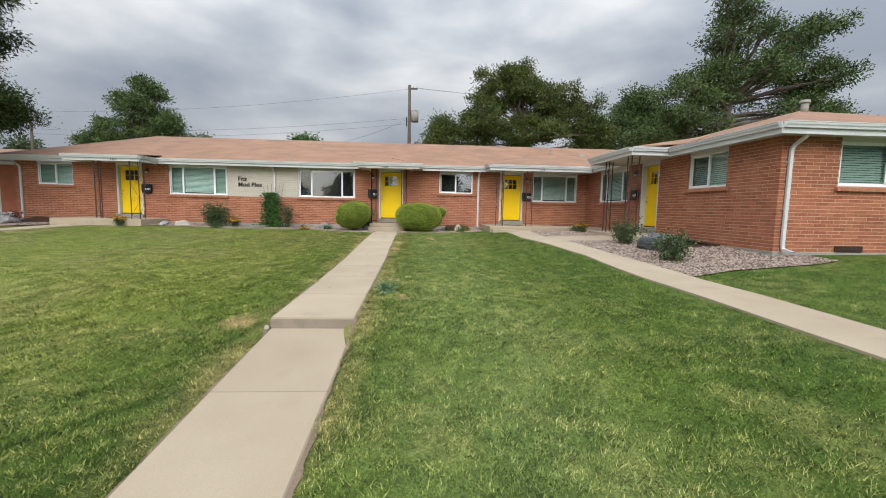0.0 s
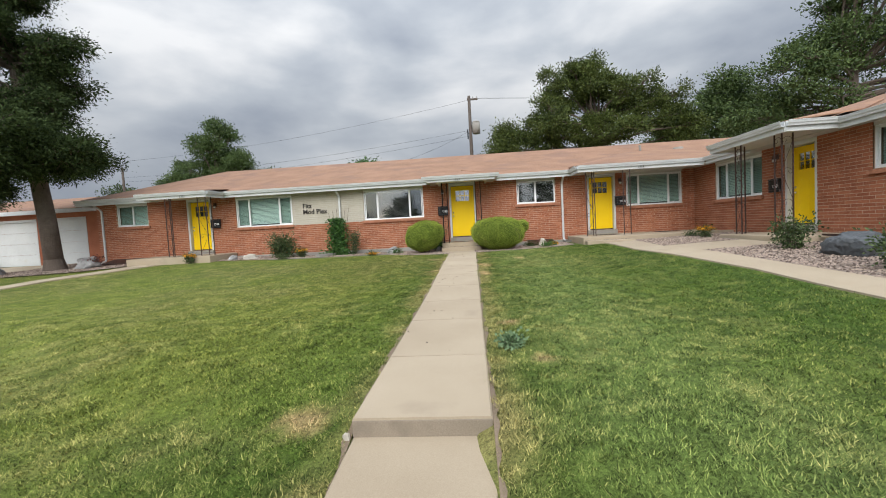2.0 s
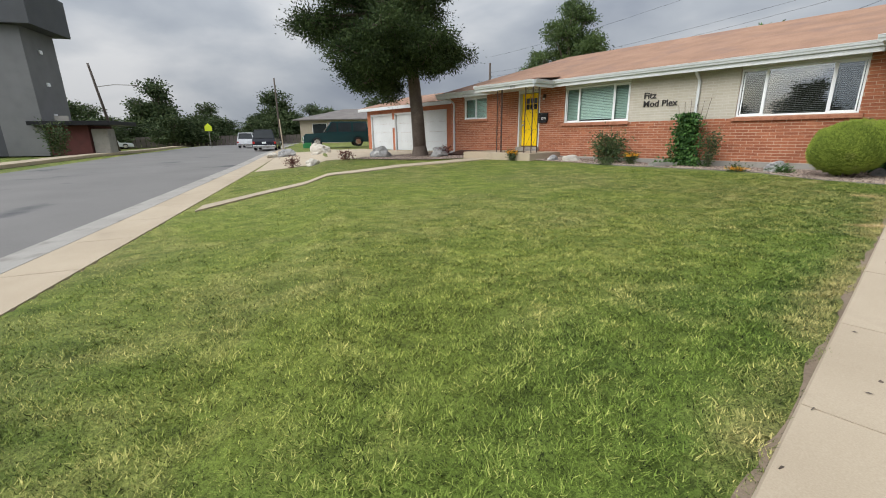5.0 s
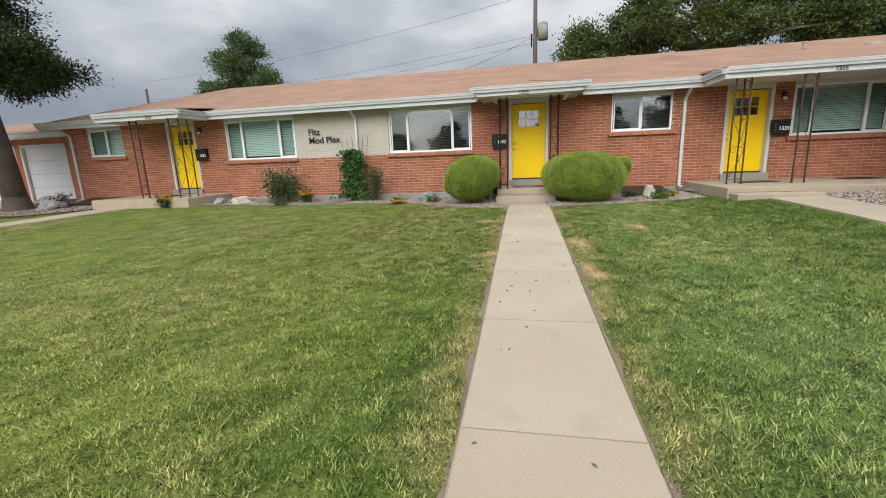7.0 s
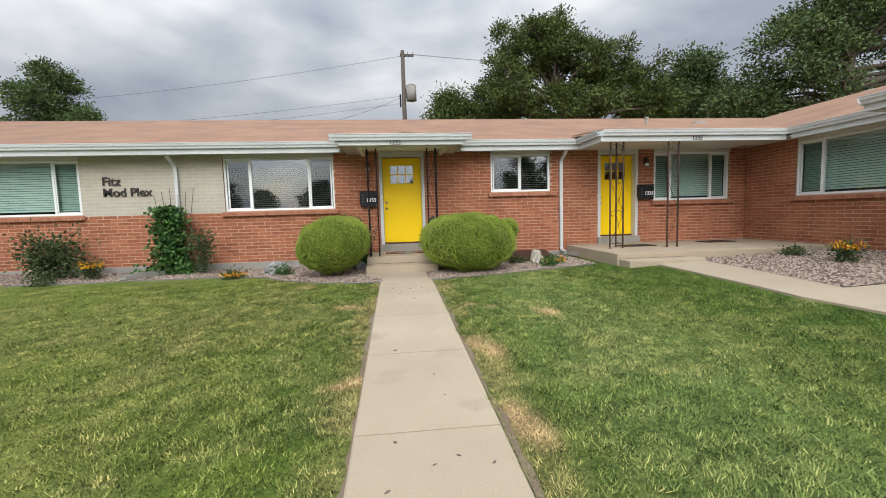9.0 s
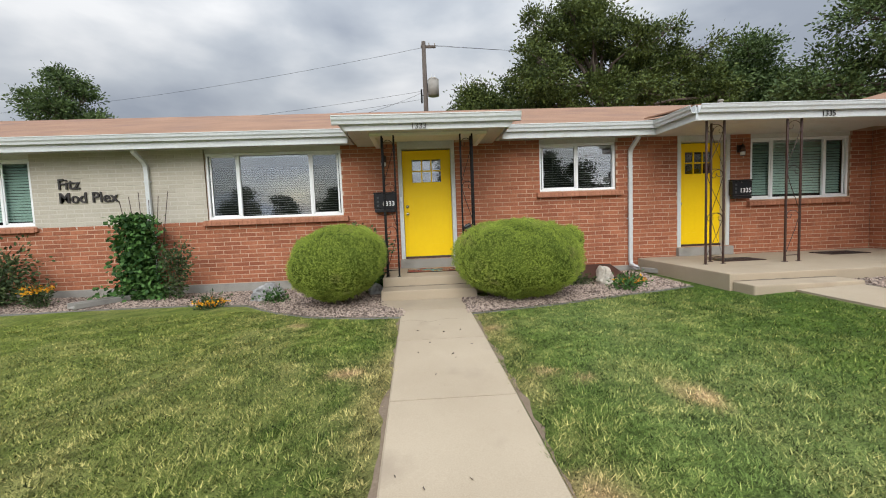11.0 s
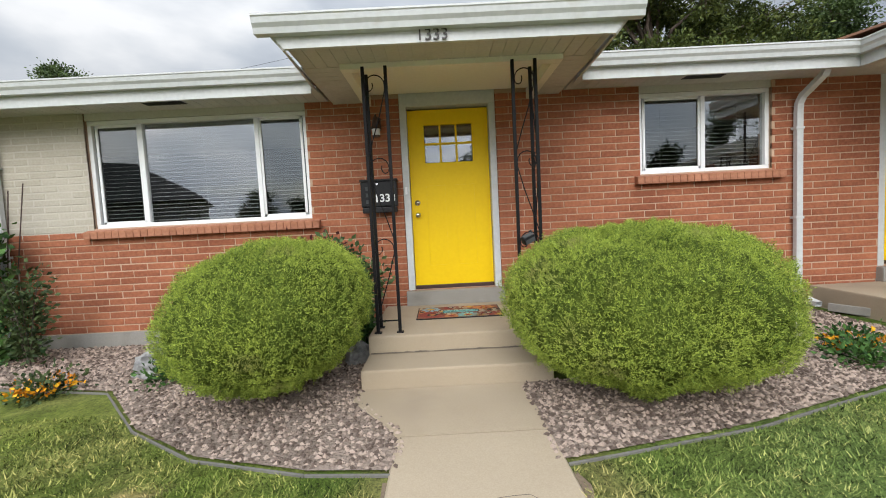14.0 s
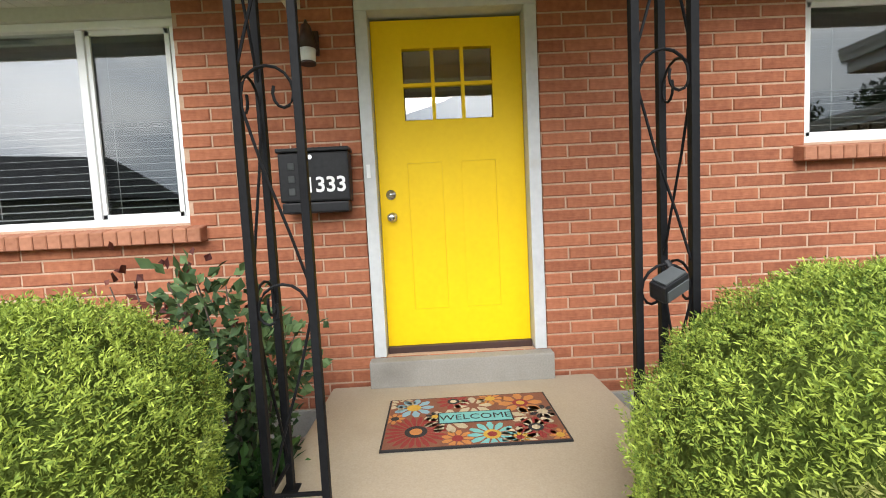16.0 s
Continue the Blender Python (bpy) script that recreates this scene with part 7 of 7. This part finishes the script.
    soft_box(bm, -L - 0.015, -L - 0.003, -0.16, 0.16, belt * 0.6, belt * 0.6 + 0.15, 0.003)
    part("number_plate", bm, M_VINYL, c)
    return c


def paint_mat(name, c):
    m = material(name, tuple(q * 0.92 for q in c), c, 0.25, 1, 30, 0.0)
    return m


M_CARGLASS = material("car_glass", (0.015, 0.02, 0.022), (0.03, 0.035, 0.038), 0.06, 2, 20, 0.0)
M_TAIL = material("tail_lamp", (0.30, 0.012, 0.010), (0.40, 0.02, 0.015), 0.2, 2, 20, 0.0)
M_TEAL = paint_mat("dark_teal_paint", (0.008, 0.036, 0.038))
M_CARBLACK = paint_mat("dark_blue_black_paint", (0.012, 0.014, 0.022))
M_CARWHITE = paint_mat("white_car_paint", (0.72, 0.73, 0.74))
vehicle("sport_utility", "dark teal sport utility parked on the drive", (-31.0, 21.6, gz(-31, 21.6) + 0.1), -112, 5.0, 1.95, 1.85, M_TEAL)
vehicle("sport_utility", "black sport utility parked at the kerb", (-41.0, 19.6, gz(-41, 19.6) + 0.02), 154.8, 4.7, 1.95, 1.80, M_CARBLACK)
vehicle("white_car", "white car parked at the kerb of the street", (-52.5, 21.4, gz(-52.5, 21.4) + 0.02), 154.8, 4.6, 1.85, 1.65, M_CARWHITE)
vehicle("white_car", "pale car parked beyond the far verge", (-70, 9.5, gz(-70, 9.5) + 0.02), 100, 4.5, 1.8, 1.5, M_CARWHITE, False)


# ---- utility poles and wires ----
def utility_pole(name, label, at, height, turn=0, arm=True, transformer=False, lean=0.0):
    p = thing(name, label, "utility pole", (at[0], at[1], gz(*at) - 0.2), group="utility poles", turn=turn)
    bm = bmesh.new()
    tube(bm, [(0, 0, 0), (lean * 0.5, 0, height * 0.5), (lean, 0, height + 0.2)], 0.16, 12, 0.105)
    part("pole", bm, M_POLE, p, "", True)
    if arm:
        bm = bmesh.new()
        soft_box(bm, lean - 0.15, lean + 0.62, -0.05, 0.05, height - 0.12, height, 0.01)
        part("crossarm", bm, M_POLE, p)
        for x in (-0.1, 0.28, 0.57):
            bm = bmesh.new()
            tube(bm, [(lean + x, 0, height), (lean + x, 0, height + 0.14)], 0.03, 8, 0.02)
            part("insulator", bm, M_CONCRETE_GREY, p)
    if transformer:
        bm = bmesh.new()
        tube(bm, [(0.42, 0, height - 2.55), (0.42, 0, height - 1.75)], 0.29, 18)
        bmesh.ops.create_cone(bm, cap_ends=True, segments=18, radius1=0.30, radius2=0.2, depth=0.1, matrix=pose(0.42, 0, height - 1.7))
        tr = part("transformer", bm, M_CONCRETE_GREY, p, "grey cylindrical transformer can", True)
        bm = bmesh.new()
        for x in (0.35, 0.5):
            tube(bm, [(x, 0, height - 1.66), (x, 0, height - 1.45)], 0.03, 8, 0.015)
        part("bushing", bm, M_WHITE, tr)
        bm = bmesh.new()
        soft_box(bm, 0.1, 0.2, -0.03, 0.03, height - 2.4, height - 1.9, 0.005)
        part("bracket", bm, M_IRON, tr)
        bm = bmesh.new()
        tube(bm, [(-0.2, 0, height - 2.9), (-0.2, 0, height - 2.2)], 0.045, 8)
        tube(bm, [(-0.2, 0, height - 2.5), (0, 0, height - 2.5)], 0.02, 6)
        part("cutout", bm, M_IRON, p)
    return p


utility_pole("utility_pole", "weathered wooden utility pole with a transformer behind the roof", (0.45, 34.2), 10.35, 0, True, True)
utility_pole("utility_pole", "distant wooden utility pole over the roofs", (-34.0, 42.0), 8.0, 0, False)
utility_pole("utility_pole", "leaning wooden pole at the bend of the street", (-60, 9.7), 9.0, -90, False, False, 1.1)
utility_pole("utility_pole", "distant wooden utility pole beyond the bend", (-80, -2), 10.0, 0, True)
utility_pole("utility_pole", "distant wooden pole down the street", (-66, 30), 9.5, 0, False)


def wire(label, a, b, sag, r=0.007):
    a, b = Vector(a), Vector(b)
    bm = bmesh.new()
    tube(bm, [a.lerp(b, k / 16) - Vector((0, 0, sag * 4 * (k / 16) * (1 - k / 16))) for k in range(17)], r, 5)
    tagged(part("overhead_wire", bm, M_IRON), label, "wire", "overhead wires")


for a, b, s in (((0.5, 34.2, 10.3), (60, 36, 10.2), 0.9), ((1.0, 34.2, 10.3), (60, 37, 10.2), 0.9), ((0.4, 34.2, 10.2), (-34, 42, 9.2), 0.6), ((0.3, 34.2, 8.0), (-34.0, 42.0, 7.6), 0.5), ((0.3, 34.2, 7.6), (-34.0, 42.0, 7.2), 0.6), ((0.2, 34.2, 7.9), (-5, 27.0, 4.6), 0.25)):
    wire("thin dark overhead wire strung from the pole", a, b, s)

# street lamp arm, road signs, bins, fence
lampost = thing("street_lamp", "street lamp arm on the leaning pole", "street lamp", (-60, 8.92, gz(-60, 9.7) + 6.7), turn=90)
bm = bmesh.new()
tube(bm, [(0, 0, 0), (1.5, 0, 0.3), (3.2, 0, 0.35)], 0.035, 8)
part("arm", bm, M_CONCRETE_GREY, lampost)
bm = bmesh.new()
soft_box(bm, 3.1, 3.75, -0.12, 0.12, 0.25, 0.40, 0.04)
part("lamp_head", bm, M_CONCRETE_GREY, lampost)
M_SIGNYEL = material("fluorescent_sign", (0.62, 0.72, 0.02), (0.68, 0.78, 0.03), 0.5, 3, 30, 0.0)
for x, y, tn in ((-60, 19.0, 60), (-54, 7.0, 60)):
    s = thing("road_sign", "fluorescent yellow-green crossing sign on a post", "road sign", (x, y, gz(x, y)), group="crossing signs", turn=tn)
    bm = bmesh.new()
    soft_box(bm, -0.03, 0.03, -0.03, 0.03, 0, 2.9, 0.006)
    part("post", bm, M_CONCRETE_GREY, s)
    bm = bmesh.new()
    vs = [bm.verts.new((px, -0.035, pz)) for px, pz in ((-0.42, 2.0), (0.42, 2.0), (0.42, 2.55), (0, 2.95), (-0.42, 2.55))]
    f = bm.faces.new(vs)
    r = bmesh.ops.extrude_face_region(bm, geom=[f])
    bmesh.ops.translate(bm, verts=[q for q in r["geom"] if isinstance(q, bmesh.types.BMVert)], vec=(0, -0.012, 0))
    part("panel", bm, M_SIGNYEL, s)
sg = thing("road_sign", "blank grey back of a square sign on a post", "road sign", (-50.0, 5.6, gz(-50, 5.6)), turn=60)
bm = bmesh.new()
soft_box(bm, -0.035, 0.035, -0.035, 0.035, 0, 3.1, 0.006)
part("post", bm, M_CONCRETE_GREY, sg)
bm = bmesh.new()
soft_box(bm, -0.55, 0.55, -0.055, -0.04, 2.2, 3.3, 0.01)
part("panel", bm, M_CONCRETE_GREY, sg)
M_GREENBIN = material("green_bin", (0.02, 0.16, 0.05), (0.03, 0.22, 0.07), 0.45, 2, 30, 0.02)
bn = thing("green_bin", "green plastic dumpster beside the parked truck", "bin", (-36.5, 21.5, gz(-36.5, 21.5)), turn=-25)
bm = bmesh.new()
soft_box(bm, -0.45, 0.45, -0.35, 0.35, 0.06, 0.95, 0.04)
part("tub", bm, M_GREENBIN, bn)
bm = bmesh.new()
soft_box(bm, -0.48, 0.48, -0.38, 0.38, 0.95, 1.02, 0.02)
part("lid", bm, M_GREENBIN, bn)
gp = thing("guy_pole", "thin pale leaning marker pole by the drive", "pole", (-35.5, 19.0, gz(-35.5, 19.0)))
bm = bmesh.new()
tube(bm, [(0, 0, 0), (-0.75, 0.2, 2.6)], 0.05, 8)
part("pole", bm, M_CONCRETE, gp)
M_FENCE = material("grey_fence_wood", (0.10, 0.085, 0.07), (0.18, 0.15, 0.13), 0.9, 2, 40, 0.4)
fence = thing("fence", "dark weathered board fence beyond the bend", "fence")
for k in range(60):
    x, y = -78 + 0.27 * k * 0.35, 12 + k * 0.62
    bm = bmesh.new()
    box(bm, -0.28, 0.28, -0.015, 0.015, 0, 1.5)
    ob = part("board", bm, M_FENCE, fence)
    ob.matrix_basis = pose(x, y, gz(x, y), 0, 0, 81)


# ---- other buildings ----
def plain_house(name, label, at, turn, w, d, h, wall_mat, roof_mat, rise=1.6, wins=()):
    b = thing(name, label, "house", (at[0], at[1], gz(*at) - 0.1), turn=turn)
    bm = bmesh.new()
    for lim in ((-w / 2, w / 2, -d / 2, -d / 2 + 0.2), (-w / 2, w / 2, d / 2 - 0.2, d / 2), (-w / 2, -w / 2 + 0.2, -d / 2 + 0.2, d / 2 - 0.2), (w / 2 - 0.2, w / 2, -d / 2 + 0.2, d / 2 - 0.2)):
        box(bm, *lim, 0, h)
    part("wall", bm, wall_mat, b)
    bm = bmesh.new()
    e = 0.6
    c = [(-w / 2 - e, -d / 2 - e, h), (w / 2 + e, -d / 2 - e, h), (w / 2 + e, d / 2 + e, h), (-w / 2 - e, d / 2 + e, h)]
    r0, r1 = (-w / 2 + d / 2, 0, h + rise), (w / 2 - d / 2, 0, h + rise)
    for s in ((c[0], c[1], r1, r0), (c[1], c[2], r1), (c[2], c[3], r0, r1), (c[3], c[0], r0)):
        sheet(bm, list(s), 0.08)
    box(bm, -w / 2 - e, w / 2 + e, -d / 2 - e, d / 2 + e, h - 0.1, h - 0.02)
    part("roof", bm, roof_mat, b)
    for x, z0, ww, hh in wins:
        bm = bmesh.new()
        for lim in ((x - 0.06, x + ww + 0.06, z0 - 0.06, z0), (x - 0.06, x + ww + 0.06, z0 + hh, z0 + hh + 0.06), (x - 0.06, x, z0, z0 + hh), (x + ww, x + ww + 0.06, z0, z0 + hh)):
            box(bm, lim[0], lim[1], -d / 2 - 0.04, -d / 2 + 0.02, lim[2], lim[3])
        fr = part("window", bm, M_WHITE, b)
        bm = bmesh.new()
        box(bm, x, x + ww, -d / 2 - 0.015, -d / 2 - 0.002, z0, z0 + hh)
        part("pane", bm, M_CARGLASS, fr)
    return b


M_ROOFGREY = material("grey_shingle", (0.09, 0.08, 0.075), (0.19, 0.17, 0.155), 0.95, 1.2, 50, 0.5)
M_ROOFDARK = material("charcoal_shingle", (0.030, 0.030, 0.031), (0.065, 0.064, 0.063), 0.95, 1.2, 50, 0.5)
M_TANWALL = material("tan_siding", (0.30, 0.25, 0.19), (0.42, 0.36, 0.28), 0.85, 1.5, 40, 0.2)
M_DARKWALL = material("charcoal_panel", (0.045, 0.047, 0.052), (0.075, 0.078, 0.084), 0.75, 0.8, 40, 0.15)
M_GREYWALL = material("grey_stucco", (0.13, 0.13, 0.13), (0.19, 0.19, 0.19), 0.9, 1.0, 60, 0.2)
M_DARKRED = material("dark_red_brick", (0.06, 0.018, 0.015), (0.12, 0.035, 0.03), 0.9, 2, 40, 0.3)
plain_house("neighbour_house", "low tan bungalow with a brown roof beyond the drive", (-47, 33), 45, 12, 8, 2.6, M_TANWALL, M_ROOFGREY, 1.3, ((-4.5, 0.9, 1.6, 1.2), (-0.5, 0.2, 0.9, 2.0), (2.4, 0.9, 2.0, 1.2)))
plain_house("opposite_house", "large dark house with a long sloping roof across the street", (-36, -17), 155, 22, 12, 5.0, M_GREYWALL, M_ROOFDARK, 4.4, ((-5, 0.9, 2, 1.2), (1, 0.9, 2, 1.2)))
plain_house("opposite_house", "low brick house across the street, mirrored in the windows", (17, -33), 155, 15, 9, 2.7, M_BRICK, M_ROOFGREY, 2.2, ((-5, 0.9, 2, 1.2), (1, 0.9, 2, 1.2)))
mod = thing("modern_building", "tall charcoal modern apartment block across the street", "building", (-54.2, -3.1, gz(-54.2, -3.1)), turn=-115)
for nm, lim, mt, lb in (("wall", (-5.5, 18, -4.2, 0, 0, 13), M_DARKWALL, "charcoal panelled facade"), ("side_wall", (-8.45, -5.51, -4.0, 0.6, 0, 10.2), M_GREYWALL, "grey stucco stair tower"), ("overhang", (-9.6, -5.52, -4.6, 1.3, 10.21, 13.2), M_DARKWALL, ""),
                        ("base_wall", (-11.5, -8.46, -4, 0.4, 0, 2.5), M_DARKRED, "dark red brick entrance"), ("canopy", (-13.5, -7.6, -4.4, 1.2, 2.5, 2.85), M_BLACK, "flat dark entrance canopy"), ("sign_wall", (-12.8, -11.6, -1.2, 0.2, 0, 2.2), M_CONCRETE_GREY, "")):
    bm = bmesh.new()
    soft_box(bm, *lim, 0.02)
    part(nm, bm, mt, mod, lb)
for k in range(3):
    bm = bmesh.new()
    soft_box(bm, -8.57, -8.46, -1.7, -1.3, 3.2 + k * 2.6, 3.5 + k * 2.6, 0.02)
    part("wall_light", bm, M_LETTER, mod, "small white wall light")
for k in range(12):
    bm = bmesh.new()
    soft_box(bm, -5 + k * 0.9, -4.3 + k * 0.9, 1.6, 1.9, 0.1, 1.3, 0.05)
    part("railing_panel", bm, M_BLACK, mod, "dark terrace railing panel")
shrub("street_bush", "young street tree on the far verge", (-45, 5.0), 0.9, 2.6, M_SHRUB, 1500, 0.16, 91, 10)
shrub("street_bush", "round green bush on the far verge", (-52, 4.2), 1.2, 1.4, M_ELM, 1500, 0.16, 92, 12)
tagged(far_b, "dark leafy tree at the bend of the street")


# ---- the loose-coursed bricks round the front door, each a piece ----
BRICK_MESH = {}
rb = random.Random(12)
for wall, (u0, u1, z0, z1) in LOOSE:
    key = round(u1 - u0, 3)
    if key not in BRICK_MESH:
        vs, fs = brick_arrays([(0.0, u1 - u0, 0.0, z1 - z0)], Vector, 5)
        BRICK_MESH[key] = raw_mesh("brick", vs, fs, M_BRICK)
    ob = new("brick", BRICK_MESH[key])
    ob.parent = wall
    ob.matrix_basis = pose(u0, WALL_Y + rb.uniform(-0.0025, 0.002), z0)
